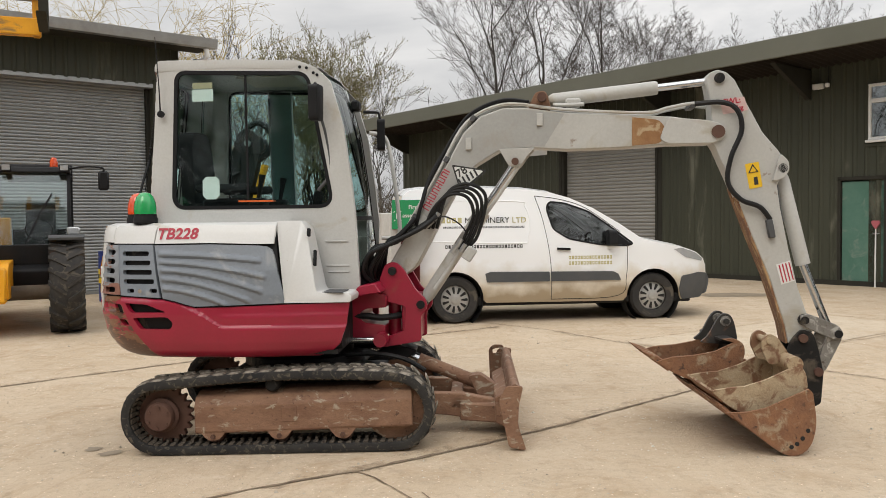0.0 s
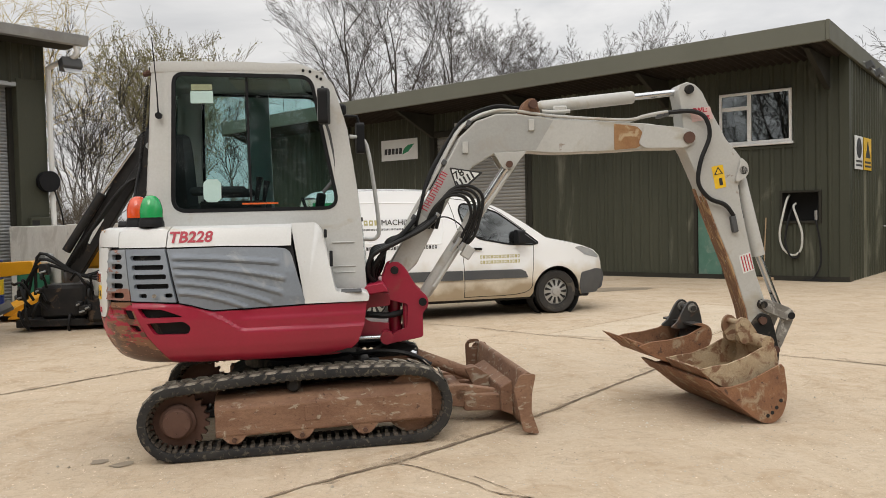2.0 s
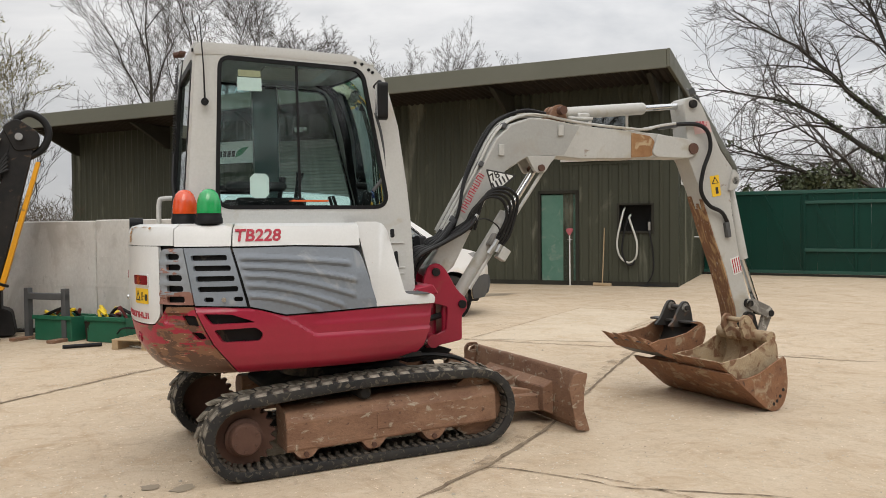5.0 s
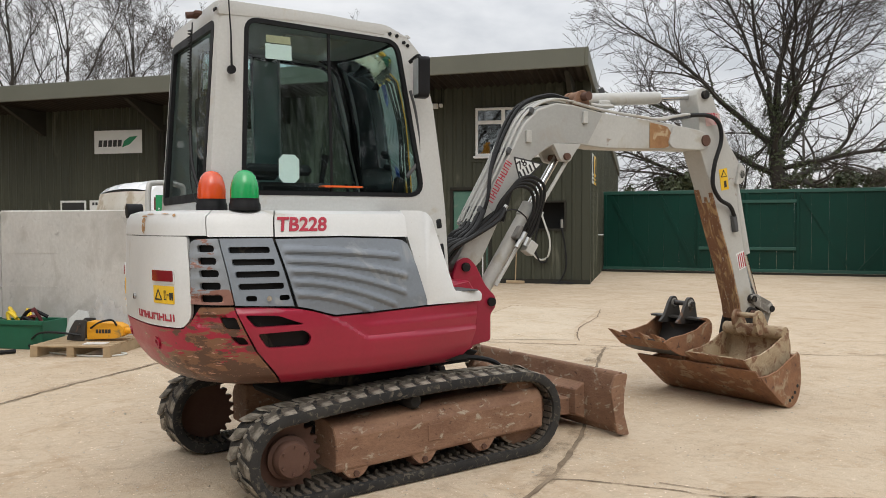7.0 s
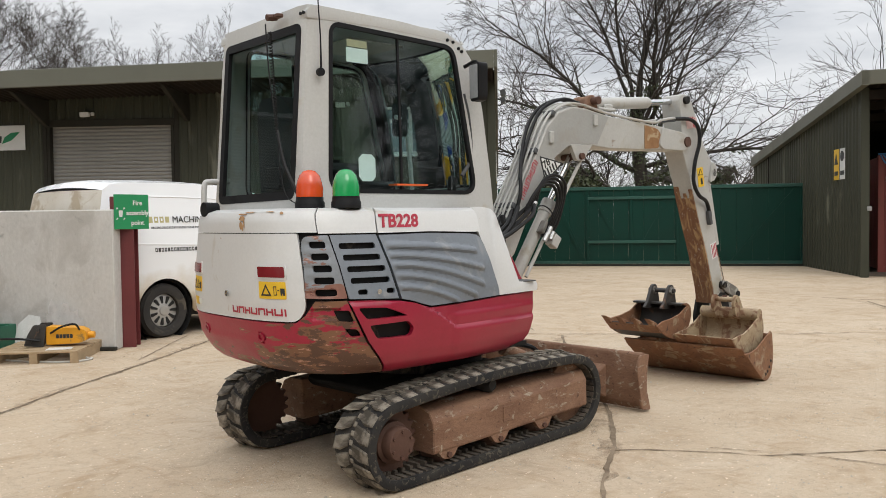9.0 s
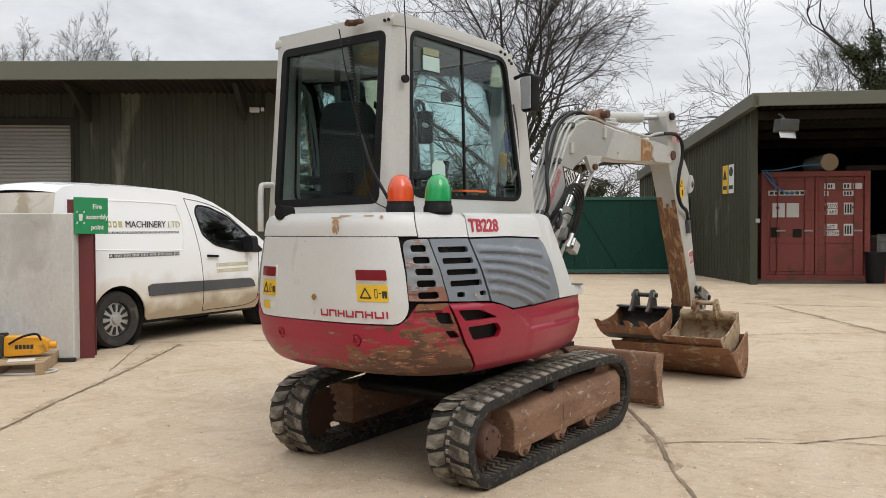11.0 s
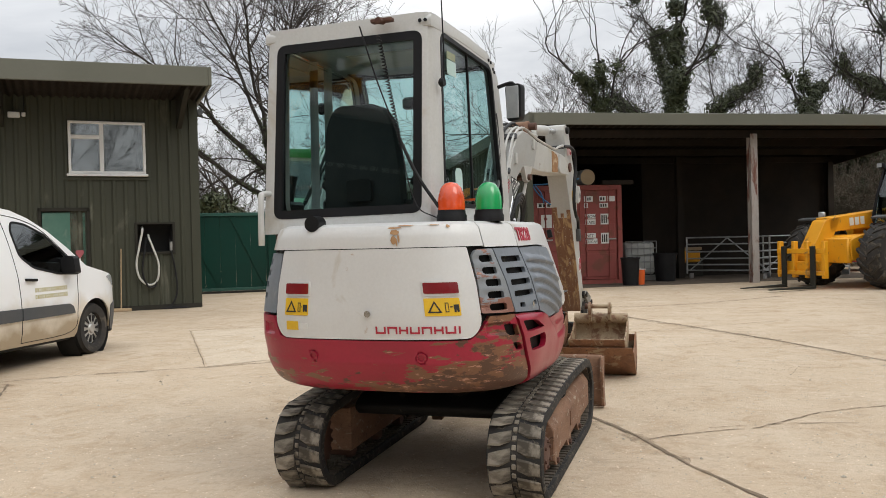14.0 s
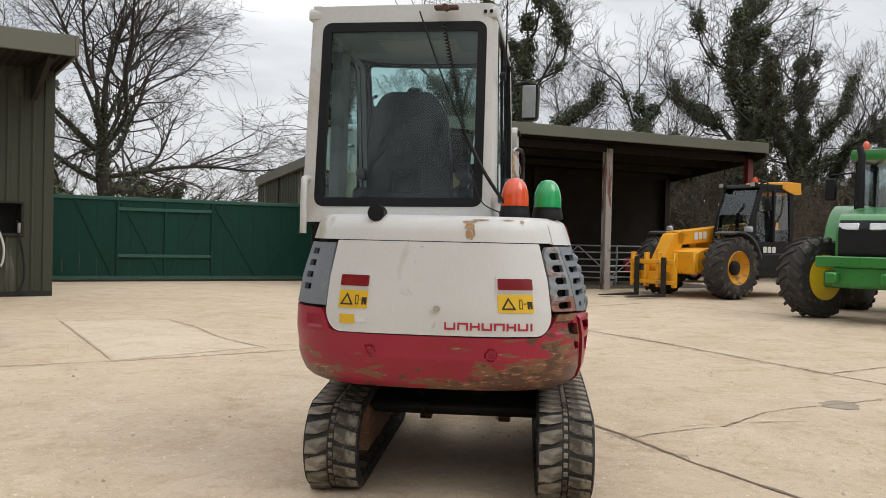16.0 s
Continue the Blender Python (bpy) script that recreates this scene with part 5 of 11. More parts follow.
def scraped(m, middle, reach, low, bare, dirt, much=0.16, rub=0.10, stretch=2.6, other=None):
    """Paint rubbed through in level scrapes round one corner and along the lower edge."""
    nt = m.node_tree
    b = nt.nodes["Principled BSDF"]
    was = b.inputs["Base Color"].links[0].from_socket
    co = nt.nodes.new("ShaderNodeTexCoord")

    def calc(op, x, y):
        n = nt.nodes.new("ShaderNodeMath")
        n.operation = op
        for k, v in enumerate((x, y)):
            if isinstance(v, (int, float)):
                n.inputs[k].default_value = v
            else:
                nt.links.new(v, n.inputs[k])
        return n.outputs[0]

    def noise_at(scale, stretch, detail):
        mp = nt.nodes.new("ShaderNodeMapping")
        mp.inputs["Scale"].default_value = stretch
        nt.links.new(co.outputs["Object"], mp.inputs["Vector"])
        n = nt.nodes.new("ShaderNodeTexNoise")
        n.inputs["Scale"].default_value, n.inputs["Detail"].default_value, n.inputs["Roughness"].default_value = scale, detail, 0.65
        nt.links.new(mp.outputs["Vector"], n.inputs["Vector"])
        return n.outputs["Fac"]

    def span(v, a, c, lo, hi):
        n = nt.nodes.new("ShaderNodeMapRange")
        for key, val in (("From Min", a), ("From Max", c), ("To Min", lo), ("To Max", hi)):
            n.inputs[key].default_value = val
        nt.links.new(v, n.inputs["Value"])
        return n.outputs["Result"]

    d = nt.nodes.new("ShaderNodeVectorMath")
    d.operation = "DISTANCE"
    d.inputs[1].default_value = middle
    nt.links.new(co.outputs["Object"], d.inputs[0])
    near = span(d.outputs["Value"], 0.10, reach, much, -0.03)
    sep = nt.nodes.new("ShaderNodeSeparateXYZ")
    nt.links.new(co.outputs["Object"], sep.inputs["Vector"])
    edge = span(sep.outputs["Z"], low, low + 0.14, rub, 0.0)
    lift = calc("ADD", near, edge)
    if other:
        d2 = nt.nodes.new("ShaderNodeVectorMath")
        d2.operation = "DISTANCE"
        d2.inputs[1].default_value = other
        nt.links.new(co.outputs["Object"], d2.inputs[0])
        lift = calc("ADD", lift, span(d2.outputs["Value"], 0.08, 0.34, 0.12, 0.0))
    scr = calc("ADD", noise_at(5.0, (1, 1, stretch), 12.0), lift)
    f1 = span(scr, 0.615, 0.645, 0.0, 1.0)
    spots = calc("ADD", noise_at(9.0, (1, 1, 2.2), 8.0), lift)
    f2 = span(spots, 0.68, 0.72, 0.0, 1.0)
    light = span(noise_at(22.0, (0.6, 0.6, 3.2), 6.0), 0.60, 0.64, 0.0, 0.9)
    prev = was
    for fac, colour in ((f1, dirt), (f2, bare), (calc("MULTIPLY", light, f1), (0.50, 0.27, 0.20))):
        x = nt.nodes.new("ShaderNodeMix")
        x.data_type = "RGBA"
        nt.links.new(fac, x.inputs["Factor"])
        nt.links.new(prev, x.inputs["A"])
        x.inputs["B"].default_value = (*colour, 1)
        prev = x.outputs["Result"]
    nt.links.new(prev, b.inputs["Base Color"])
    return m


scraped(M_EWORN, (-1.02, -0.62, 0.74), 0.62, 0.60, (0.10, 0.048, 0.03), (0.20, 0.095, 0.05), rub=0.165, stretch=4.2, other=(-1.0, 0.66, 0.72))
M_EGREY = mat("panel_slate", (0.19, 0.215, 0.245), (0.165, 0.185, 0.21), 0.5, big=1.5, fine=60, bump=0.04, stain=(0.26, 0.275, 0.285), stain_amt=0.10, stain_scale=3.5)
M_ELOUV = mat("worn_louvre", (0.235, 0.255, 0.275), (0.20, 0.215, 0.23), 0.55, big=3, fine=50, bump=0.1)
scraped(M_ELOUV, (-1.08, -0.60, 1.02), 0.42, 0.90, (0.13, 0.04, 0.03), (0.22, 0.10, 0.07), 0.075)
M_EBLACK = mat("frame_black", (0.0112, 0.0112, 0.0118), (0.0186, 0.0180, 0.0174), 0.6, big=3, fine=60, bump=0.08, stain=(0.09, 0.075, 0.058), stain_amt=0.15, stain_scale=5, spec=0.2)
M_TRACK = mat("track_rubber", (0.022, 0.022, 0.023), (0.044, 0.041, 0.037), 0.75, big=5, fine=50, bump=0.25, stain=(0.11, 0.095, 0.075), stain_amt=0.24, stain_scale=26, spec=0.2)
M_TRDUST = mat("dusty_track_rubber", (0.075, 0.062, 0.050), (0.13, 0.108, 0.085), 0.9, big=4, fine=40, bump=0.25, stain=(0.04, 0.036, 0.033), stain_amt=0.2, stain_scale=8, spec=0.2)
M_LUG = mat("worn_lug_rubber", (0.080, 0.070, 0.057), (0.125, 0.106, 0.082), 0.88, big=3, fine=40, bump=0.3, stain=(0.27, 0.24, 0.195), stain_amt=0.58, stain_scale=5, per_piece=0.25, spec=0.2)
M_RUSTB = mat("rusty_frame", (0.265, 0.150, 0.092), (0.172, 0.088, 0.053), 0.8, big=3, fine=46, bump=0.4, grit=0.35, stain=(0.37, 0.31, 0.235), stain_amt=0.17, stain_scale=11, streak=1.9, stain2=(0.095, 0.050, 0.033), stain2_amt=0.18)
M_RUSTC = mat("rusty_motor", (0.080, 0.036, 0.025), (0.110, 0.056, 0.037), 0.75, big=4, fine=50, bump=0.15)
M_BUCK = mat("bucket_steel", (0.26, 0.125, 0.062), (0.185, 0.088, 0.048), 0.7, big=9, fine=70, bump=0.35, grit=0.4, stain=(0.35, 0.26, 0.17), stain_amt=0.26, stain_scale=8.5, stain2=(0.085, 0.044, 0.03), stain2_amt=0.22)
M_BUCK2 = mat("bucket_cream_worn", (0.42, 0.33, 0.215), (0.33, 0.24, 0.145), 0.65, big=8, fine=70, bump=0.3, grit=0.35, stain=(0.20, 0.105, 0.058), stain_amt=0.46, stain_scale=10, stain2=(0.47, 0.41, 0.31), stain2_amt=0.15)
M_LINKS = mat("worn_link_steel", (0.21, 0.20, 0.18), (0.14, 0.13, 0.115), 0.55, big=9, fine=60, bump=0.2, grit=0.35, stain=(0.42, 0.41, 0.38), stain_amt=0.24, stain_scale=14, stain2=(0.07, 0.045, 0.03), stain2_amt=0.22)
M_BUCK3 = mat("bucket_black_worn", (0.03, 0.029, 0.028), (0.05, 0.045, 0.04), 0.5, big=4, fine=40, bump=0.15, stain=(0.15, 0.08, 0.045), stain_amt=0.2, stain_scale=5)
M_SCRARM = mat("scraped_arm_steel", (0.22, 0.105, 0.05), (0.15, 0.068, 0.035), 0.75, big=5, fine=50, bump=0.3, stain=(0.40, 0.25, 0.12), stain_amt=0.42, stain_scale=16, stain2=(0.50, 0.47, 0.40), stain2_amt=0.16, streak=0.16)
M_CHROME = mat("chrome_rod", (0.62, 0.63, 0.64), (0.56, 0.57, 0.58), 0.16, metal=1.0, big=5, fine=60, bump=0.0)
M_HOSE = mat("hydraulic_hose", (0.0124, 0.0124, 0.0130), (0.0186, 0.0186, 0.0186), 0.45, big=6, fine=90, bump=0.06, spec=0.2)
M_DECR = mat("decal_red", (0.42, 0.02, 0.045), (0.38, 0.02, 0.04), 0.4, big=4, fine=60, bump=0.0)
M_AMBER = mat("amber_lens", (0.74, 0.085, 0.014), (0.62, 0.065, 0.012), 0.18, big=5, fine=80, bump=0.0, coat=0.7)
M_GREENL = mat("green_lens", (0.012, 0.36, 0.10), (0.01, 0.30, 0.08), 0.18, big=5, fine=80, bump=0.0, coat=0.7)
M_SEAT = mat("seat_fabric", (0.0310, 0.0329, 0.0347), (0.0409, 0.0428, 0.0446), 0.9, big=6, fine=120, bump=0.1, spec=0.2)
M_LINER = mat("cab_liner", (0.48, 0.48, 0.47), (0.43, 0.43, 0.42), 0.8, big=3, fine=80, bump=0.04)
M_HATCH = mat("beige_hatch_liner", (0.62, 0.56, 0.48), (0.56, 0.50, 0.43), 0.7, big=3, fine=80, bump=0.02)
M_STICK = mat("pale_sticker", (0.46, 0.62, 0.58), (0.42, 0.57, 0.53), 0.5, big=4, fine=60, bump=0.0)
M_CABGL = glass("cab_glass", (0.66, 0.83, 0.82), 0.015, 0.015)

EXC = pose(-1.0, 5.93, 0, 0, 0, -3.2)
exc = thing("mini_excavator", "white and red tracked mini excavator, worn and mud-stained, parked", "excavator", EXC)
UC = pose(0, 0, -0.021, 0, -1.06, 4.8)

# tracks ------------------------------------------------------------
def belt_line(n_arc=14):
    """The track's outer line in (u, w), closed, counter-clockwise from the rear bottom."""
    pts = []
    rc, rr = (-0.765, 0.236), 0.236
    fc, fr_ = (0.69, 0.246), 0.246
    for k in range(19):
        pts.append((-0.74 + 1.40 * k / 18, 0.0))
    for k in range(1, n_arc):
        a = -math.pi / 2 + math.pi * k / n_arc
        pts.append((fc[0] + fr_ * math.cos(a), fc[1] + fr_ * math.sin(a)))
    for k in range(19):
        f = k / 18
        pts.append((0.66 - 1.40 * f, 0.492 + 0.034 * math.sin(math.pi * (1 - f) * 0.92) - 0.02 * f))
    for k in range(1, n_arc):
        a = math.pi / 2 + math.pi * k / n_arc
        pts.append((rc[0] + rr * math.cos(a), rc[1] + rr * math.sin(a)))
    return pts


LINE = [Vector((u, w)) for u, w in belt_line()]


def along(line, step):
    total, out = 0.0, []
    acc = [0.0]
    n = len(line)
    for i in range(n):
        acc.append(acc[-1] + (line[(i + 1) % n] - line[i]).length)
    count = round(acc[-1] / step)
    j = 0
    for k in range(count):
        s = acc[-1] * k / count
        while acc[j + 1] < s:
            j += 1
        a, b = line[j], line[(j + 1) % n]
        f = (s - acc[j]) / max(1e-6, acc[j + 1] - acc[j])
        out.append((a.lerp(b, f), (b - a).normalized()))
    return out


def belt(y0, y1, inset, thick):
    bm = bmesh.new()
    n = len(LINE)
    rows = []
    for i, p in enumerate(LINE):
        d = (LINE[(i + 1) % n] - LINE[i - 1]).normalized()
        nrm = Vector((d.y, -d.x))
        o = p - nrm * inset
        q = p - nrm * (inset + thick)
        e = 0.008
        rows.append([bm.verts.new(c) for c in ((o.x, y0 + e, o.y), (o.x, y1 - e, o.y), ((o.x + q.x) / 2, y1, (o.y + q.y) / 2), (q.x, y1 - e, q.y), (q.x, y0 + e, q.y), ((o.x + q.x) / 2, y0, (o.y + q.y) / 2))])
    for a, b in zip(rows, rows[1:] + rows[:1]):
        for k in range(6):
            bm.faces.new((a[k], b[k], b[(k + 1) % 6], a[(k + 1) % 6]))
    return bm


def lug_mesh(flip):
    """One tread block, long axis across the track, with a slanted outer end."""
    s = 1 if flip else -1
    poly = [(-0.046, 0.018 * s), (0.020, 0.018 * s), (0.046, 0.070 * s), (0.046, 0.130 * s), (-0.016, 0.130 * s), (-0.032, 0.078 * s)]
    bm = bmesh.new()
    a = [bm.verts.new((x, y, 0.0)) for x, y in poly]
    b = [bm.verts.new((x * 0.80 + 0.001, y * (0.97 if abs(y) < 0.12 else 0.90), 0.0085 if abs(y) < 0.12 else 0.006)) for x, y in poly]
    bm.faces.new(b)
    for i in range(6):
        bm.faces.new((a[i], a[(i + 1) % 6], b[(i + 1) % 6], b[i]))
    return mesh_of(bm, "tread_lug")


LUGS = (lug_mesh(True), lug_mesh(False))
for side_y in (-0.735, 0.445):
    yc = side_y + 0.145
    near = side_y < 0
    tr = part("rubber_track", belt(side_y, side_y + 0.29, 0.0085, 0.050), M_TRACK, exc, "dusty black rubber track", at=UC)
    ribs = bmesh.new()
    for p, d in along(LINE, 0.052):
        nrm = Vector((d.y, -d.x))
        c = p - nrm * 0.055
        m = Matrix(((d.x, 0, -nrm.x, c.x), (0, 1, 0, yc), (d.y, 0, -nrm.y, c.y), (0, 0, 0, 1)))
        join(ribs, moved(box(-0.014, 0.014, -0.118, -0.05, -0.012, 0.012), m))
        join(ribs, moved(box(-0.014, 0.014, 0.05, 0.118, -0.012, 0.012), m))
        join(ribs, moved(box(-0.010, 0.010, -0.045, 0.045, -0.006, 0.028), m))
    links = bmesh.new()
    for p, d in along(LINE, 0.048):
        nrm = Vector((d.y, -d.x))
        c = p - nrm * 0.0075
        m = Matrix(((d.x, 0, nrm.x, c.x), (0, 1, 0, yc), (d.y, 0, nrm.y, c.y), (0, 0, 0, 1)))
        join(links, moved(box(-0.013, 0.013, -0.011, 0.011, -0.004, 0.006, 0.003), m))
    tagged(part("centre_tread", links, M_LUG, tr, smooth=False), kind="stuff")
    tagged(part("inner_ribs", ribs, M_TRDUST, tr, smooth=False), kind="stuff")
    for row in (0, 1):
        for k, (p, d) in enumerate(along(LINE, 0.096)):
            sh = 0.048 if row else 0.0
            nrm = Vector((d.y, -d.x))
            c = p + d * sh - nrm * 0.0088
            ob = part("tread_lug", LUGS[row], M_LUG, tr)
            ob.matrix_local = Matrix(((d.x, 0, nrm.x, c.x), (0, -1, 0, yc), (d.y, 0, nrm.y, c.y), (0, 0, 0, 1)))
    out_y = side_y if near else side_y + 0.29
    sg = -1 if near else 1

    def yy(d):
        return out_y - sg * d
    # side frame with a chamfered back
    sec = [(yy(0.26), 0.128), (yy(0.035), 0.128), (yy(0.025), 0.14), (yy(0.025), 0.300), (yy(0.060), 0.352), (yy(0.13), 0.378), (yy(0.26), 0.378)]
    fr_bm = prism(sec, -0.54, 0.80, axis="x", bev=0.006)
    for v in fr_bm.verts:
        v.co.z += 0.022 * (v.co.x + 0.54) / 1.34
    part("track_frame", fr_bm, M_RUSTB, exc, "rust-brown side frame with scraped paint", at=UC, smooth=False)
    part("frame_plate", box(0.0, 0.09, yy(0.018), yy(0.025), 0.20, 0.29, 0.004), M_RUSTB, exc, at=UC, smooth=False)
    for u in (-0.43, -0.02, 0.37):
        part("bottom_roller", lathe([(0.035, -0.08), (0.05, -0.06), (0.05, 0.06), (0.035, 0.08)], 16, "y", at=(u, yy(0.15), 0.105)), M_RUSTC, exc, at=UC)
        part("roller_lug", prism(rounded([(u - 0.085, 0.150), (u - 0.035, 0.088), (u + 0.035, 0.088), (u + 0.085, 0.150)], [0.01, 0.03, 0.03, 0.01], 5), yy(0.030), yy(0.06)), M_RUSTB, exc, at=UC, smooth=False)
        part("roller_bolt", lathe([(0.016, -0.01), (0.016, 0.01)], 6, "y", at=(u, yy(0.026), 0.112)), M_RUSTC, exc, at=UC)
    part("carrier_roller", lathe([(0.03, -0.1), (0.045, -0.08), (0.045, 0.09), (0.03, 0.1)], 16, "y", at=(-0.06, yy(0.14), 0.42)), M_EBLACK, exc, at=UC)
    # sprocket with teeth and hub motor
    teeth = []
    for k in range(21 * 4):
        a = 2 * math.pi * k / (21 * 4)
        teeth.append((-0.765 + (0.186 if k % 4 in (1, 2) else 0.160) * math.cos(a), 0.236 + (0.186 if k % 4 in (1, 2) else 0.160) * math.sin(a)))
    part("sprocket", prism(teeth, yy(0.12), yy(0.165), bev=0.003), M_RUSTC, exc, at=UC, smooth=False)
    hub = lathe([(0.108, 0.0), (0.108, 0.02), (0.090, 0.03), (0.090, 0.068), (0.080, 0.084), (0.02, 0.088)], 28, "y")
    if near:
        moved(hub, Matrix.Diagonal((1, -1, 1, 1)))
    moved(hub, pose(-0.765, yy(0.105), 0.236))
    part("hub_motor", hub, M_RUSTC, exc, "rust-brown round travel motor cap", at=UC)
    for k in range(6):
        a = 2 * math.pi * (k + 0.4) / 6
        part("hub_bolt", lathe([(0.009, -0.006), (0.009, 0.006)], 6, "y", at=(-0.765 + 0.064 * math.cos(a), yy(0.016), 0.236 + 0.064 * math.sin(a))), M_RUSTC, exc, at=UC)
    part("idler_wheel", lathe([(0.05, -0.09), (0.155, -0.06), (0.19, -0.045), (0.19, 0.045), (0.155, 0.06), (0.05, 0.09)], 28, "y", at=(0.69, yy(0.145), 0.246)), M_RUSTB, exc, at=UC)
    part("idler_yoke", box(0.55, 0.74, yy(0.05), yy(0.07), 0.20, 0.30, 0.01), M_RUSTB, exc, at=UC, smooth=False)

# centre frame, slew ring, blade
part("centre_frame", prism(rounded([(-0.46, 0.325), (0.50, 0.325), (0.58, 0.39), (0.40, 0.46), (-0.36, 0.46), (-0.52, 0.39)], 0.05), -0.46, 0.46, bev=0.02), M_EBLACK, exc, at=UC)
part("slew_ring", lathe([(0.40, 0.44), (0.40, 0.50), (0.34, 0.51), (0.34, 0.60)], 40), M_EBLACK, exc)
BL = rounded([(1.46, 0.385), (1.436, 0.277), (1.425, 0.15), (1.472, 0.006), (1.44, 0.0), (1.405, 0.05), (1.388, 0.15), (1.385, 0.28), (1.40, 0.385)], 0.012)
blade = part("dozer_blade", prism(BL, -0.735, 0.735, bev=0.003), M_RUSTB, exc, "scraped rust-brown dozer blade", at=UC)
part("top_tube", tube([(1.425, -0.73, 0.375), (1.425, 0.73, 0.375)], 0.026, 10), M_RUSTB, blade)
EP = rounded([(1.475, 0.39), (1.445, 0.27), (1.438, 0.15), (1.485, 0.0), (1.38, 0.02), (1.345, 0.20), (1.325, 0.30), (1.37, 0.39)], 0.02)
for y in (-0.745, 0.725):
    part("end_plate", prism(EP, y, y + 0.02, bev=0.004), M_RUSTB, blade, smooth=False)
part("lifting_ear", patch(rounded([(1.30, 0.16), (1.41, 0.16), (1.41, 0.42), (1.33, 0.425), (1.295, 0.39)], [0.01, 0.01, 0.02, 0.03, 0.03]), [rounded([(1.325, 0.355), (1.385, 0.365), (1.385, 0.40), (1.325, 0.392)], 0.012)], lambda a, b: Vector((a, 0.70, b)), 0.03, 0.022, (0, -1, 0)), M_RUSTB, blade, "slotted lifting ear")
for y in (-0.26, 0.26):
    part("gusset", prism([(1.08, y - 0.05), (1.395, y - 0.15), (1.395, y + 0.15), (1.08, y + 0.05)], 0.085, 0.20, axis="z", bev=0.008), M_RUSTB, blade, smooth=False)
part("back_rib", prism([(1.39, 0.30), (1.31, 0.26), (1.31, 0.10), (1.39, 0.06)], -0.45, 0.45, bev=0.006), M_RUSTB, blade, smooth=False)
ear = prism(rounded([(1.33, 0.36), (1.31, 0.46), (1.36, 0.47), (1.40, 0.38)], 0.02), 0.60, 0.63, bev=0.004)
for y in (-0.30, 0.22):
    part("blade_arm", prism([(0.40, 0.20), (0.85, 0.27), (1.10, 0.26), (1.38, 0.20), (1.38, 0.06), (1.0, 0.12), (0.80, 0.14), (0.40, 0.10)], y, y + 0.08, bev=0.006), M_RUSTB, exc, "rust-brown blade push arm", at=UC, smooth=False)
part("arm_tie", box(1.02, 1.10, -0.30, 0.30, 0.16, 0.24, 0.008), M_RUSTB, exc, at=UC, smooth=False)
part("blade_cylinder", tube([(0.80, 0.0, 0.445), (1.20, 0.0, 0.275)], 0.045, 14), M_RUSTB, exc, at=UC)
part("blade_rod", tube([(0.58, 0.0, 0.54), (0.82, 0.0, 0.437)], 0.024, 12), M_CHROME, exc, at=UC)
part("blade_clevis", prism(rounded([(1.14, 0.33), (1.22, 0.34), (1.36, 0.24), (1.36, 0.14), (1.20, 0.2)], 0.02), -0.06, 0.06, bev=0.005), M_RUSTB, exc, at=UC)
part("cylinder_guard", prism([(0.45, 0.46), (0.62, 0.575), (0.80, 0.52), (0.72, 0.46)], -0.10, 0.10, bev=0.008), M_EBLACK, exc, at=UC)
for y in (-0.2, 0.15):
    part("travel_hose", tube(smooth_line([(0.2, y, 0.5), (0.5, y - 0.05, 0.53), (0.72, y - 0.1, 0.50), (0.86, y - 0.1, 0.42)], 5), 0.016, 8), M_HOSE, exc, at=UC)

# upper body ----------------------------------------------------------
BC_U, BC_V, BA, BB = -0.55, 0.005, 0.72, 0.76
BEFORE_BODY = set(exc.children)
REF = []
for k in range(41):
    REF.append(Vector((0.47 + (BC_U - 0.47) * k / 40, BC_V - BB)))
for k in range(1, 121):
    a = math.pi * k / 120
    c, s = math.cos(a), math.sin(a)
    REF.append(Vector((BC_U - BA * abs(s) ** (2 / 3), BC_V - BB * math.copysign(abs(c) ** (2 / 3), c))))
for k in range(1, 41):
    REF.append(Vector((BC_U + (0.47 - BC_U) * k / 40, BC_V + BB)))
REF_S = [0.0]
for a, b in zip(REF, REF[1:]):
    REF_S.append(REF_S[-1] + (b - a).length)


def ref_at(s):
    s = min(max(s, 0.0), REF_S[-1])
    i = int(np.searchsorted(REF_S, s))
    i = min(max(i, 1), len(REF) - 1)
    f = (s - REF_S[i - 1]) / max(1e-9, REF_S[i] - REF_S[i - 1])
    p = REF[i - 1].lerp(REF[i], f)
    t = (REF[min(i + 1, len(REF) - 1)] - REF[max(i - 2, 0)]).normalized()
    return p, Vector((-t.y, t.x))


def s_u(u):
    """Place along the right-hand side and its rear corner where the outline reaches u."""
    return float(np.interp(-u, [-p.x for p in REF[:101]], REF_S[:101]))


def s_v(v):
    """Place along the rear where the outline reaches v."""
    return float(np.interp(v, [p.y for p in REF[41:160]], REF_S[41:160]))


INS_W = [0.556, 0.575, 0.605, 0.66, 0.73, 0.83, 0.95, 1.10, 1.27, 1.34, 1.375, 1.392, 1.398]
INS_S = [0.115, 0.075, 0.045, 0.024, 0.012, 0.002, 0.006, 0.034, 0.090, 0.112, 0.124, 0.142, 0.17]
INS_R = [0.20, 0.155, 0.118, 0.076, 0.036, 0.010, 0.0, 0.0, 0.0, 0.0, 0.010, 0.03, 0.07]


def nip(u):
    """The sides draw in towards the front."""
    return 0.155 * max(0.0, u + 0.5) ** 2


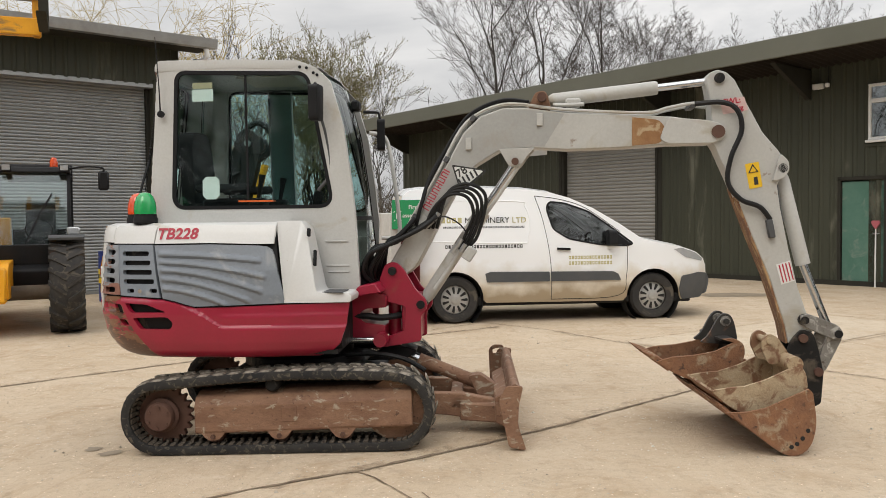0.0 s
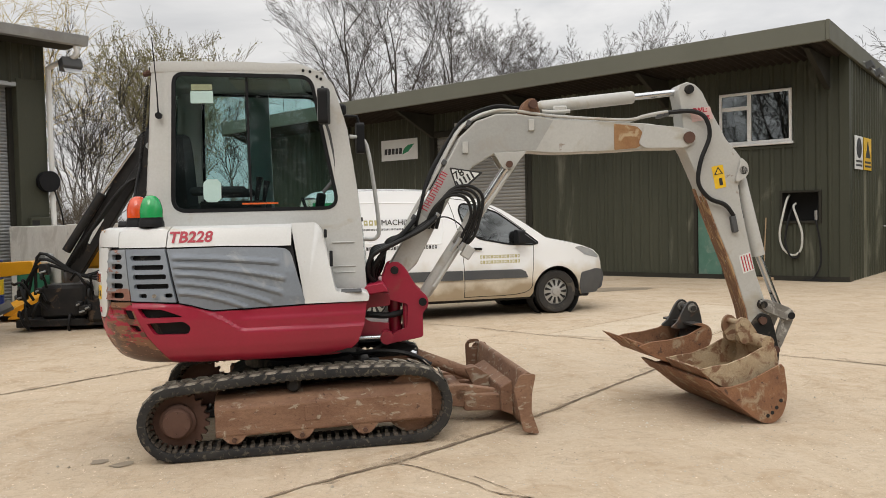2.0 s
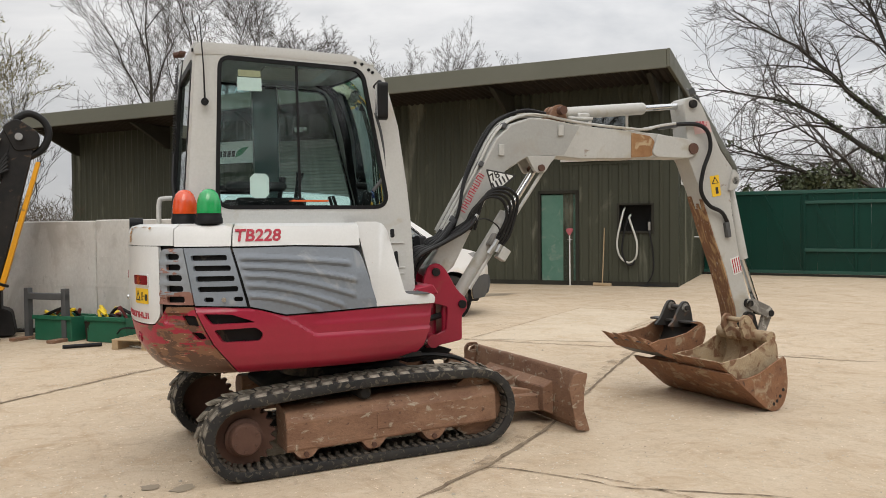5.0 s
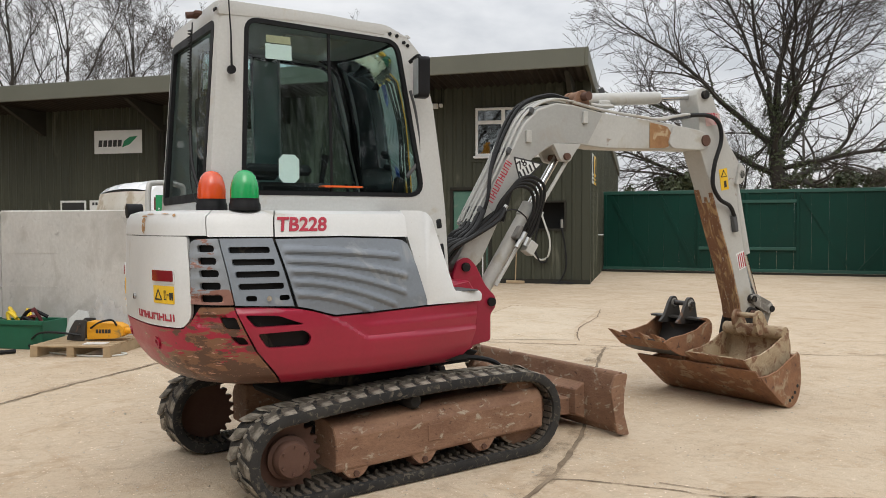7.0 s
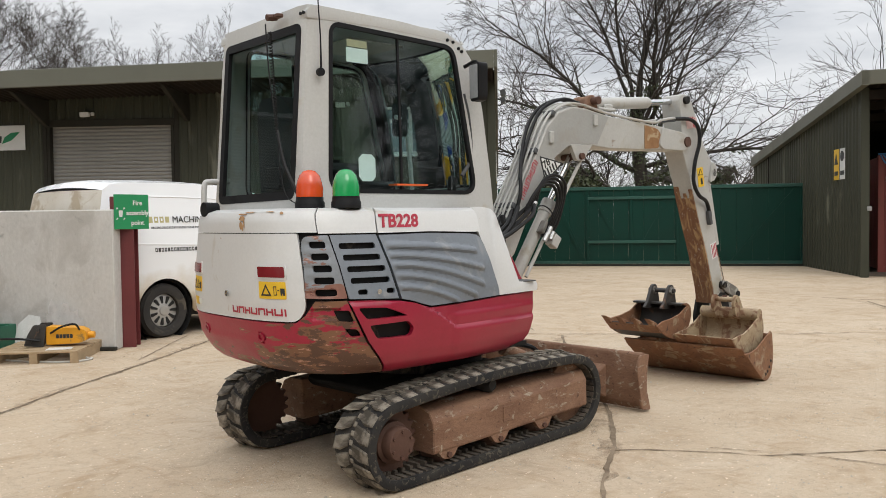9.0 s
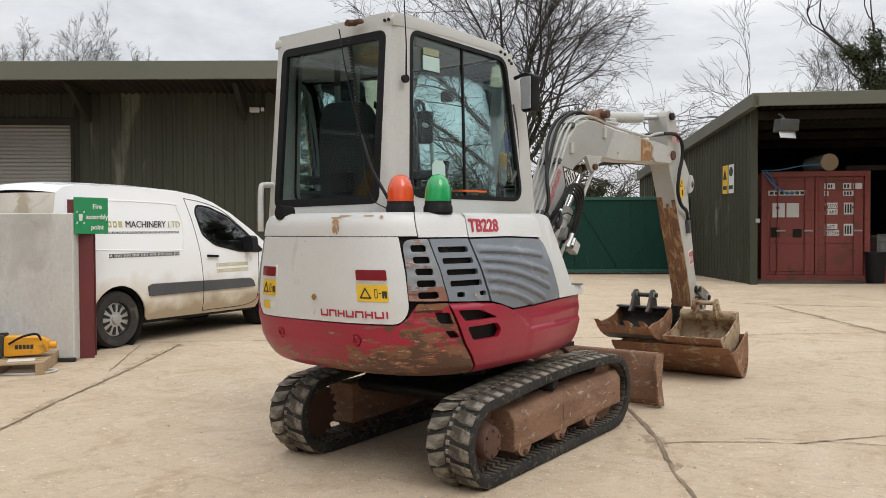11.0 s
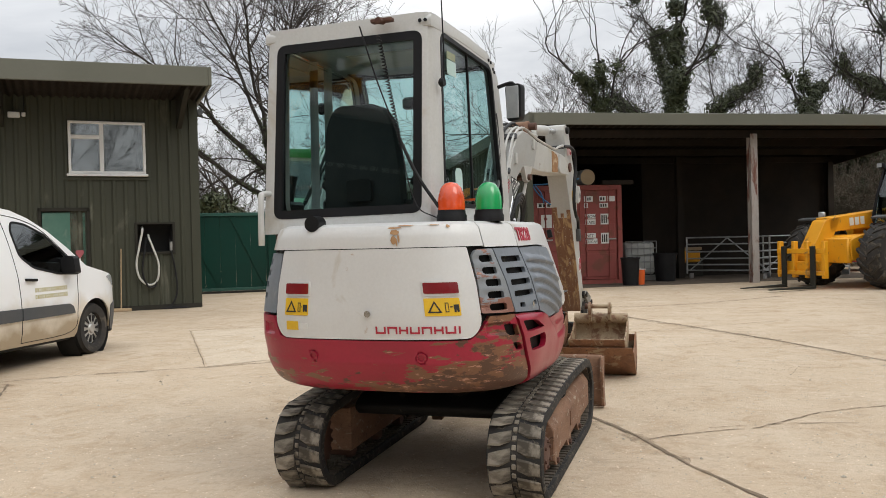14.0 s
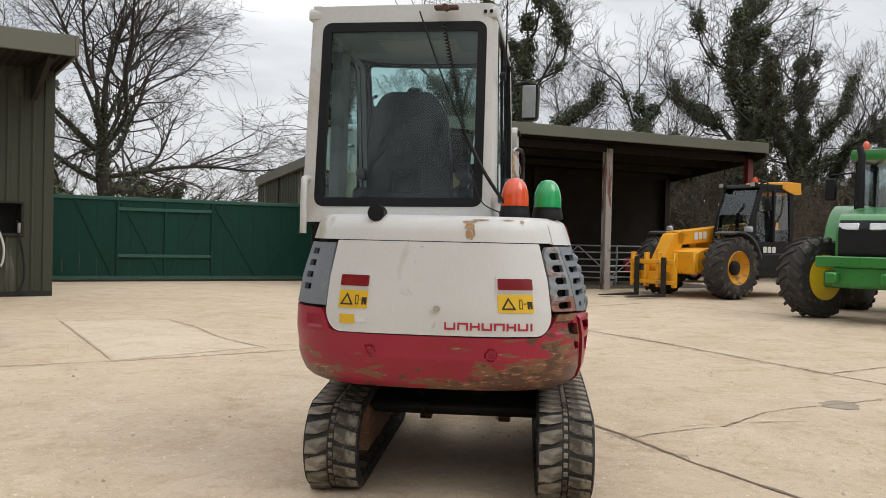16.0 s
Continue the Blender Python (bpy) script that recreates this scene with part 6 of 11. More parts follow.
def skin(s, w, off=0.0):
    p, nrm = ref_at(s)
    i_s, i_r = np.interp(w, INS_W, INS_S), np.interp(w, INS_W, INS_R)
    u = p.x if p.x > BC_U else BC_U + (p.x - BC_U) * (BA - i_r) / BA
    v = BC_V + (p.y - BC_V) * (BB - i_s - nip(u)) / BB
    return Vector((u + nrm.x * off, v + nrm.y * off, w))


def inward(co):
    d = Vector((co.x - min(max(co.x, -0.55), 0.4), co.y - BC_V, 0))
    return d if d.length > 1e-4 else Vector((0, 0, 1))


def shell(name, outer, holes, material, label="", step=0.045, off=None, thick=0.022, parent=None):
    f = off or (lambda s, w: 0.0)
    return part(name, patch(outer, holes, lambda s, w: skin(s, w, f(s, w)), step, thick, inward), material, parent or exc, label)


def side_poly(pts):
    return [(s_u(u), w) for u, w in pts]


S_END = REF_S[-1]
core = bmesh.new()
rings = []
for w, reach in ((0.60, 0.40), (0.66, 0.40), (0.75, 0.40), (0.875, 0.40), (0.88, 0.03), (1.1, 0.03), (1.27, 0.0), (1.36, 0.0), (1.372, 0.0)):
    ring = [skin(S_END * k / 150, w, -0.03) for k in range(151)]
    rings.append([core.verts.new((min(p.x, reach), p.y, p.z)) for p in ring])
for a, b in zip(rings, rings[1:]):
    for k in range(150):
        core.faces.new((a[k], a[k + 1], b[k + 1], b[k]))
    core.faces.new((a[150], a[0], b[0], b[150]))
core.faces.new(rings[0][::-1])
core.faces.new(rings[-1])
part("inner_body", core, M_EBLACK, exc, "black engine bay behind the covers")

# grey side cover with its swept ridges
RIDGES = [((-0.71, 1.205), (-0.085, 1.16)), ((-0.70, 1.157), (-0.05, 1.062)), ((-0.69, 1.108), (-0.065, 0.975)), ((-0.68, 1.053), (-0.13, 0.915)), ((-0.675, 0.995), (-0.27, 0.892))]


def ridged(s, w):
    u = 0.47 - s
    d = 0.0
    for (u0, w0), (u1, w1) in RIDGES:
        f = (u - u0) / (u1 - u0)
        wk = w0 + (w1 - w0) * max(0, f) ** 1.7
        e = min(max((f + 0.03) / 0.05, 0), 1) * min(max((1.03 - f) / 0.05, 0), 1)
        x = abs(w - wk) / 0.019
        d = max(d, e * 0.018 * (max(0, 1 - x * x)) ** 0.7)
    return d


shell("side_cover", side_poly([(-0.752, 1.258), (-0.672, 0.935), (-0.60, 0.919), (-0.53, 0.898), (-0.474, 0.884), (-0.40, 0.886), (0.082, 0.900), (0.002, 1.19), (-0.015, 1.225), (-0.045, 1.245), (-0.10, 1.252), (-0.40, 1.262)]), [], M_EGREY, "slate-grey moulded side cover with swept ridges", step=0.009, off=ridged)


def slot(u0, u1, w0, w1, r=0.012):
    return rounded(side_poly([(u0, w0), (u1, w0), (u1, w1), (u0, w1)]), r, 3)


g_holes = [slot(-0.974 + 0.010 * k, -0.785 + 0.017 * k, 1.192 - 0.057 * k, 1.222 - 0.057 * k) for k in range(4)]
g_holes += [slot(-0.915, -0.865, 0.967, 0.993), slot(-0.76, -0.71, 0.967, 0.993)]
shell("intake_grille", side_poly([(-1.008, 1.262), (-0.962, 0.950), (-0.690, 0.938), (-0.766, 1.262)]), g_holes, M_EGREY, "slate-grey slotted intake grille", step=0.03)
part("grille_bolt", lathe([(0.013, 0), (0.010, 0.006)], 12, "y", at=(-0.815, -0.752, 0.98)), M_CHROME, exc)
c_holes = []
for k in range(5):
    z = 1.215 - 0.058 * k
    c_holes.append(rounded([(s_u(-1.045) - 0.014 - 0.006 * k, z - 0.017), (s_u(-1.045) + 0.068, z - 0.017), (s_u(-1.045) + 0.068, z + 0.017), (s_u(-1.045) - 0.014 - 0.006 * k, z + 0.017)], 0.014, 3))


def louvre(s, w):
    z = (1.215 - w) / 0.058
    return 0.010 * (0.5 + 0.5 * math.cos(2 * math.pi * (z - 0.5))) * min(max((s - s_u(-1.01)) / 0.02, 0), 1) * min(max((s_u(-1.04) + 0.17 - s) / 0.05, 0), 1)


SC1 = s_v(-0.585)
shell("corner_louvre", rounded([(s_u(-0.968), 0.952), (SC1, 0.958), (SC1 - 0.012, 1.258), (s_u(-1.014), 1.262)], [0.01, 0.01, 0.05, 0.01]), c_holes, M_ELOUV, "worn grey corner louvre with scraped paint", step=0.02, off=louvre)
SL0, SL1 = s_v(0.50), S_END - s_u(-0.55)
lc_holes = [[(SL0 + 0.14, 1.20 - 0.058 * k), (SL0 + 0.22, 1.20 - 0.058 * k), (SL0 + 0.22, 1.23 - 0.058 * k), (SL0 + 0.14, 1.23 - 0.058 * k)] for k in range(4)]
shell("corner_louvre", [(SL0, 0.958), (SL1, 0.952), (SL1, 1.262), (SL0 + 0.012, 1.258)], lc_holes, M_EGREY, "slate-grey corner louvre", step=0.03)

# engine hood and white top band
H0, H1 = s_v(-0.583), s_v(0.497)
hood = shell("engine_hood", rounded([(H0, 1.272), (H0, 0.90), (H0 + 0.05, 0.841), (H1 - 0.05, 0.838), (H1, 0.90), (H1, 1.272)], [0.01, 0.04, 0.05, 0.05, 0.04, 0.01], 6), [], M_EWHITE, "cream engine hood at the rear", step=0.04)
TB = s_u(-1.055)
shell("hood_top", [(TB + 0.006, 1.276), (S_END - 0.05, 1.276), (S_END - 0.05, 1.397), (TB + 0.006, 1.397)], [], M_EWHITE, "cream hood top with rust runs", step=0.03)
shell("top_cover", [(s_u(-0.760), 1.27), (TB, 1.27), (TB, 1.397), (s_u(-0.748), 1.397)], [], M_EWHITE, "cream top cover", step=0.03)
shell("top_cover", [(s_u(0.0) + 0.005, 1.262), (s_u(-0.10), 1.262), (s_u(-0.40), 1.271), (s_u(-0.752), 1.268), (s_u(-0.742), 1.397), (s_u(0.0), 1.397)], [], M_EWHITE, "cream top cover with red model number", step=0.03)
deck = bmesh.new()
dv = [deck.verts.new((min(p.x, 0.0), p.y, p.z)) for p in [skin(S_END * k / 120, 1.396, -0.004) for k in range(121)] if p.x < 0.02]
deck.faces.new(dv)
part("deck", deck, M_EWHITE, exc, smooth=False)

# white tank cover in front of the side cover
tank = prism(rounded([(-0.008, 1.402), (0.15, 1.402), (0.185, 1.36), (0.262, 0.985), (0.275, 0.962), (0.455, 0.957), (0.478, 0.935), (0.470, 0.898), (0.076, 0.900)], [0.0, 0.03, 0.05, 0.02, 0.02, 0.02, 0.02, 0.01, 0.0]), -0.750, -0.37, bev=0.012, seg=2)
for v in tank.verts:
    if v.co.y < -0.6:
        v.co.y += float(np.interp(v.co.z, INS_W, INS_S)) * 0.95 + nip(v.co.x) * (1.0 if v.co.z > 1.0 else 0.8)
tk = part("tank_cover", tank, M_EWHITE, exc, "cream moulded tank cover with a step")
part("step_pad", box(0.30, 0.43, -0.66, -0.45, 0.957, 0.964, 0.003), M_GREYP, tk, smooth=False)
part("lock", moved(box(-0.012, 0.012, -0.02, 0.0, -0.05, 0.05, 0.004), pose(0.232, -0.58, 1.17, 0, 12, 90)), M_BLACKP, tk)
part("handle_recess", moved(box(-0.015, 0.015, -0.02, 0.0, -0.025, 0.025, 0.004), pose(0.20, -0.60, 1.33, 0, 12, 90)), M_BLACKP, tk)

# red skirt and counterweight
def red_top(u):
    return float(np.interp(u, [-1.02, -0.86, -0.68, -0.60, -0.53, -0.474, -0.40, 0.10, 0.46], [0.940, 0.938, 0.925, 0.909, 0.888, 0.874, 0.876, 0.890, 0.892]))


def crease(s, w):
    u = 0.47 - s
    line = float(np.interp(u, [-0.60, -0.46, -0.30, 0.40], [0.93, 0.86, 0.765, 0.758]))
    lip = float(np.interp(u, [-0.42, -0.34, -0.28], [0, 0.3, 1]))
    x = min(max((line - w) / 0.012, 0), 1)
    x2 = min(max((0.835 - w) / 0.012, 0), 1) * lip
    return 0.016 * x + 0.008 * x2 - 0.004


sk_out = [(s_u(u), red_top(u)) for u in (0.46, 0.3, 0.10, -0.2, -0.40, -0.474, -0.53, -0.60, -0.68, -0.78, -0.86, -0.965)]
sk_out += [(s_u(-0.88), 0.73), (s_u(-0.80), 0.60), (s_u(-0.785), 0.558), (s_u(0.26), 0.558), (s_u(0.34), 0.585), (s_u(0.40), 0.64), (s_u(0.44), 0.75)]
v_up = rounded(side_poly([(-0.925, 0.905), (-0.775, 0.898), (-0.645, 0.850), (-0.885, 0.846)]), 0.018, 4)
v_lo = rounded(side_poly([(-0.875, 0.815), (-0.645, 0.822), (-0.605, 0.785), (-0.625, 0.745), (-0.835, 0.745)]), 0.02, 4)
shell("side_skirt", sk_out, [v_up, v_lo], M_ERED, "faded red side skirt with two vents", step=0.0125, off=crease, thick=0.03)
C0 = s_u(-0.972)
top_line = []
for f in np.linspace(0, 1, 60):
    s = C0 + (S_END - 0.02 - C0) * f
    if s < H0 - 0.008:
        t = 0.942
    elif s < H0 + 0.09:
        t = float(np.interp(s, [H0 - 0.008, H0 + 0.002, H0 + 0.022, H0 + 0.065], [0.945, 0.880, 0.846, 0.834]))
    elif s < H1 - 0.09:
        t = 0.833
    elif s < H1 + 0.01:
        t = float(np.interp(s, [H1 - 0.065, H1 - 0.022, H1 - 0.002, H1 + 0.008], [0.832, 0.844, 0.880, 0.945]))
    else:
        t = 0.942
    top_line.append((s, t))
cw_out = top_line + [(S_END - 0.02, 0.558), (s_u(-0.795), 0.558), (s_u(-0.81), 0.60), (s_u(-0.89), 0.73)]
w_up = rounded(side_poly([(-1.035, 0.895), (-0.965, 0.895), (-0.945, 0.835), (-1.015, 0.84)]), 0.012, 3)
w_lo = rounded(side_poly([(-0.995, 0.805), (-0.935, 0.80), (-0.915, 0.765), (-0.965, 0.762)]), 0.012, 3)


def cw_relief(s, w):
    d = 0.0
    for v in (-0.31, 0.27):
        r = math.hypot(s - s_v(v), w - 0.752)
        d -= 0.012 * (1 if 0.012 < r < 0.024 else 0)
    if s > C0 + 0.3:
        d += 0.006 * min(max((0.735 - w) / 0.01, 0), 1)
    for v0, v1 in ((-0.685, -0.60), (0.53, 0.62)):
        if s_v(v0) < s < s_v(v1) and 0.85 < w < 0.905:
            d -= 0.014
    return d


shell("counterweight", cw_out, [w_up, w_lo], M_EWORN, "red counterweight, scraped to brown along its lower edge", step=0.0125, off=cw_relief, thick=0.03)
part("belly_plate", prism([(p.x * 0.86 - 0.02, p.y * 0.82) for p in REF[::6]], 0.575, 0.60, axis="z"), M_EBLACK, exc)
PLUGS = (-0.31, 0.27)
# rear lamps, labels and lettering
def on_skin(s, w, off):
    p = skin(s, w, off)
    q = skin(s + 0.01, w, off)
    t = (q - p).normalized()
    up = (skin(s, w + 0.01, off) - p).normalized()
    nrm = t.cross(up).normalized()
    return Matrix(((t.x, -nrm.x, up.x, p.x), (t.y, -nrm.y, up.y, p.y), (t.z, -nrm.z, up.z, p.z), (0, 0, 0, 1)))


for v in PLUGS:
    part("plug", lathe([(0.024, -0.006), (0.024, 0.004), (0.017, 0.004), (0.015, -0.004), (0.006, -0.004)], 18, "y"), M_ERED, exc, at=on_skin(s_v(v), 0.752, 0.004))


def bent(parent, name, s0, s1, w0, w1, material, off=0.003, thick=0.004, r=0.0, poly=None, label=""):
    pl_ = poly or rounded([(s0, w0), (s1, w0), (s1, w1), (s0, w1)], r, 3)
    return part(name, patch(pl_, [], lambda s, w: skin(s, w, off), 0.03, thick, inward), material, parent, label)


for v0, v1 in ((-0.505, -0.345), (0.28, 0.425)):
    a, b = s_v(v0), s_v(v1)
    lamp = bent(hood, "lamp_recess", a - 0.008, b + 0.008, 1.048, 1.118, M_EWHITE, 0.006, 0.008, 0.01)
    bent(lamp, "rear_lamp", a, b, 1.058, 1.110, M_LAMPRED, 0.010, 0.006, 0.008, label="dark red rear lamp")
    stk = bent(hood, "warning_label", a + 0.002, b + 0.004, 0.952, 1.036, M_SIGNY, 0.003, 0.003, 0.005, label="yellow warning label with black pictograms")
    c = a + (b - a) * 0.73
    tri = patch([(c - 0.035, 0.967), (c + 0.035, 0.967), (c, 1.024)], [[(c - 0.022, 0.974), (c + 0.022, 0.974), (c, 1.011)]], lambda s, w: skin(s, w, 0.005), 0.02, 0.001, inward)
    part("pictogram", tri, M_INK, stk)
    d = a + (b - a) * 0.45
    part("pictogram", patch([(d - 0.02, 0.970), (d - 0.003, 0.970), (d - 0.003, 1.015), (d - 0.02, 1.015)], [[(d - 0.017, 0.974), (d - 0.006, 0.974), (d - 0.006, 1.011), (d - 0.017, 1.011)]], lambda s, w: skin(s, w, 0.005), 0.03, 0.001, inward), M_INK, stk)
    e = a + (b - a) * 0.12
    bent(stk, "pictogram", e + 0.018, d - 0.026, 0.992, 0.997, M_INK, 0.005, 0.001)
    bent(stk, "pictogram", 0, 0, 0, 0, M_INK, 0.005, 0.001, poly=[(e - 0.012, 0.970), (e - 0.003, 0.970), (e, 0.985), (e + 0.003, 0.970), (e + 0.012, 0.970), (e + 0.013, 1.005), (e - 0.013, 1.005)])
bent(hood, "warning_label", s_v(0.345), s_v(0.42), 0.878, 0.922, M_SIGNY, 0.003, 0.003, 0.003)
bent(hood, "paper_label", s_v(0.285), s_v(0.34), 0.886, 0.912, M_SIGNW, 0.003, 0.003, 0.003)
part("hood_lock", lathe([(0.016, 0), (0.016, 0.008), (0.010, 0.010)], 14, "x", at=(-1.285, -0.055, 0.963)), M_CHROME, hood)
# maker's mark as plain strokes
x = s_v(-0.495)
for k, wdt in enumerate((0.052, 0.05, 0.045, 0.048, 0.05, 0.045, 0.05, 0.012)[::-1]):
    z0, z1 = 0.868, 0.903
    bent(hood, "mark_stroke", x, x + 0.009, z0, z1, M_DECR, 0.003, 0.002)
    if wdt > 0.02:
        bent(hood, "mark_stroke", x + wdt - 0.009, x + wdt, z0, z1, M_DECR, 0.003, 0.002)
        zz = (z1 - 0.009, z0, 0.881)[k % 3]
        bent(hood, "mark_stroke", x + 0.009, x + wdt - 0.009, zz, zz + 0.009, M_DECR, 0.003, 0.002)
    x += wdt + 0.009
num = text_mesh("TB228", 0.098, bold=0.0026, shear=0.18, depth=0.0015)
part("lettering", num, M_DECR, exc, "red model number", at=Matrix.Translation(skin(s_u(-0.743), 1.298, 0.006)) @ pose(0, 0, 0, -17, 0, 0), smooth=False)
M_RUN = mat("rust_run", (0.34, 0.17, 0.06), (0.46, 0.30, 0.16), 0.7, big=9, fine=60, bump=0.05)
for v0, w_, z0, z1 in ((-0.235, 0.055, 1.338, 1.362), (-0.24, 0.085, 1.366, 1.374), (-0.225, 0.030, 1.29, 1.335), (-0.255, 0.012, 1.30, 1.34), (-0.30, 0.09, 1.378, 1.383), (-0.45, 0.06, 1.379, 1.383), (-0.52, 0.02, 1.366, 1.381), (-0.24, 0.010, 1.285, 1.32)):
    a = s_v(v0)
    edge = []
    for k in range(24):
        f = 6.283 * k / 24
        q = 1 + 0.3 * noise.noise(Vector((v0 * 40, k * 0.6, w_ * 90)))
        edge.append((a + w_ * 0.5 * math.cos(f) * q, (z0 + z1) / 2 + (z1 - z0) * 0.5 * math.sin(f) * q))
    bent(hood, "rust_run", 0, 0, 0, 0, M_RUN, 0.0035, 0.001, poly=edge)
part("exhaust_tip", lathe([(0.040, -0.03), (0.038, 0.05), (0.028, 0.05), (0.028, -0.02)], 18, "x", at=(-1.225, 0.247, 1.402)), M_BLACKP, exc, "black exhaust outlet")



def slewed(obs, u, v):
    """The house stands turned a little against the boom, about (u, v)."""
    m = pose(u, v, 0, 0, 0, 2.0) @ pose(-u, -v, 0)
    for ob in obs:
        ob.matrix_basis = m @ ob.matrix_basis


slewed(set(exc.children) - BEFORE_BODY, -0.7, -0.75)
# cab -----------------------------------------------------------------
BEFORE_CAB = set(exc.children)
V_R, V_L, RC = -0.288, 0.715, 0.055


def ur(w):
    return -0.988 + (w - 1.40) * 0.068


FR_W = [0.93, 1.0, 1.40, 1.62, 2.02, 2.317, 2.36, 2.40, 2.45]
FR_U = [0.480, 0.472, 0.432, 0.408, 0.352, 0.272, 0.235, 0.178, 0.05]


def uf(w):
    return float(np.interp(w, FR_W, FR_U))


def lean(w):
    return 0.018 * (w - 1.40)


def wrap_r(a, w, side):
    """The cab's side: a runs forward along it, bending round the rear corner."""
    v0 = V_R + lean(w) if side < 0 else V_L - lean(w)
    t = ur(w) + RC - a
    if t <= 0:
        return Vector((a, v0, w))
    g = min(t / RC, 1.2)
    return Vector((ur(w) + RC - RC * math.sin(g), v0 - side * RC * (1 - math.cos(g)), w))


def wrap_rear(b, w):
    lo, hi = V_R + lean(w) + RC, V_L - lean(w) - RC
    if b < lo:
        g = min((lo - b) / RC, 1.2)
        return Vector((ur(w) + RC * (1 - math.cos(g)), lo - RC * math.sin(g), w))
    if b > hi:
        g = min((b - hi) / RC, 1.2)
        return Vector((ur(w) + RC * (1 - math.cos(g)), hi + RC * math.sin(g), w))
    return Vector((ur(w), b, w))


Q = RC * (1 - math.pi / 4)
WIN_R = rounded([(-0.805, 1.486), (0.290, 1.488), (0.124, 2.378), (-0.775, 2.402)], [0.10, 0.11, 0.085, 0.075], 7)
cab = part("cab_side", patch(rounded([(ur(1.36) + Q, 1.36), (0.13, 1.36), (0.235, 0.925), (0.455, 0.925), (0.43, 1.40), (0.408, 1.62), (0.352, 2.02), (0.268, 2.317), (0.178, 2.405), (0.05, 2.458), (ur(2.47) + Q, 2.475)], [0, 0.02, 0.02, 0, 0, 0, 0, 0.03, 0.03, 0.03, 0.02]), [WIN_R], lambda a, w: wrap_r(a, w, -1), 0.06, 0.045, (0, -1, 0)), M_ECAB, exc, "cream steel cab side")


def shrink(poly, d):
    c = sum((Vector(p) for p in poly), Vector((0, 0))) / len(poly)
    out = []
    for i, p in enumerate(poly):
        a, b = Vector(poly[i - 1]), Vector(poly[(i + 1) % len(poly)])
        t = (b - a).normalized()
        n_ = Vector((-t.y, t.x))
        if n_.dot(c - Vector(p)) < 0:
            n_ = -n_
        out.append(tuple(Vector(p) + n_ * d))
    return out


def window_set(name, poly, fn, out_dir, seal=0.022, tint=None, bars=()):
    g = part(name, patch(shrink(poly, 0.006), [], lambda a, w: fn(a, w) - Vector(out_dir) * 0.018, 0.12, 0.004, out_dir), tint or M_CABGL, exc, "tinted cab window glass")
    g.visible_shadow = False
    part("rubber_seal", patch(shrink(poly, -0.004), [shrink(poly, seal)], lambda a, w: fn(a, w) + Vector(out_dir) * 0.003, 0.08, 0.024, out_dir), M_BLACKP, g)
    for b in bars:
        part("window_bar", patch(b, [], lambda a, w: fn(a, w) - Vector(out_dir) * 0.010, 0.1, 0.012, out_dir), M_BLACKP, g)
    return g


side_fn = lambda a, w: wrap_r(a, w, -1)
gr = window_set("side_window", WIN_R, side_fn, (0, -1, 0), 0.020, bars=([(-0.300, 1.50), (-0.286, 1.50), (-0.296, 2.39), (-0.310, 2.39)],))
WIN_B = rounded([(-0.222, 1.452), (0.628, 1.442), (0.615, 2.378), (-0.222, 2.378)], [0.05, 0.05, 0.05, 0.05], 5)
part("cab_rear", patch([(V_R + Q, 1.36), (V_L - Q, 1.36), (V_L - 0.02 - Q, 2.455), (0.62, 2.468), (V_R + 0.02 + Q, 2.475)], [WIN_B], wrap_rear, 0.06, 0.045, (-1, 0, 0)), M_ECAB, exc, "cream steel cab back")
window_set("rear_window", WIN_B, wrap_rear, (-1, 0, 0), 0.042)
WIN_L = rounded([(-0.76, 1.46), (0.36, 1.46), (0.128, 2.378), (-0.742, 2.408)], [0.10, 0.11, 0.085, 0.075], 7)
part("cab_door", patch([(ur(1.36) + Q, 1.37), (-0.30, 1.37), (-0.20, 0.95), (0.42, 0.95), (0.43, 1.40), (0.408, 1.62), (0.352, 2.02), (0.268, 2.317), (0.178, 2.405), (0.05, 2.458), (ur(2.47) + Q, 2.475)], [WIN_L], lambda a, w: wrap_r(a, w, 1), 0.08, 0.045, (0, 1, 0)), M_ECAB, exc, "cream cab door with large window")
window_set("door_window", WIN_L, lambda a, w: wrap_r(a, w, 1), (0, 1, 0), 0.02, bars=())
part("door_pillar", patch([(-0.40, 1.45), (-0.22, 1.45), (-0.24, 2.40), (-0.42, 2.40)], [], lambda a, w: wrap_r(a, w, 1) + Vector((0, 0.004, 0)), 0.1, 0.05, (0, 1, 0)), M_LINER, exc, "grey pillar between the door windows")
front_fn = lambda v, w: Vector((uf(w) + 0.03 - 0.10 * ((v - 0.17) / 0.55) ** 2, v, w))
WIN_F = rounded([(V_R + 0.055, 1.06), (V_L - 0.055, 1.06), (V_L - 0.07, 2.395), (V_R + 0.07, 2.395)], 0.05, 5)
part("front_frame", patch([(V_R + 0.005, 0.95), (V_L - 0.005, 0.95), (V_L - 0.02, 2.435), (V_R + 0.02, 2.435)], [WIN_F], front_fn, 0.06, 0.03, (1, 0, 0)), M_BLACKP, exc, "black windscreen surround")
window_set("windscreen", WIN_F, front_fn, (1, 0, 0), 0.015, bars=([(V_R + 0.06, 1.40), (V_L - 0.06, 1.40), (V_L - 0.06, 1.43), (V_R + 0.06, 1.43)],))
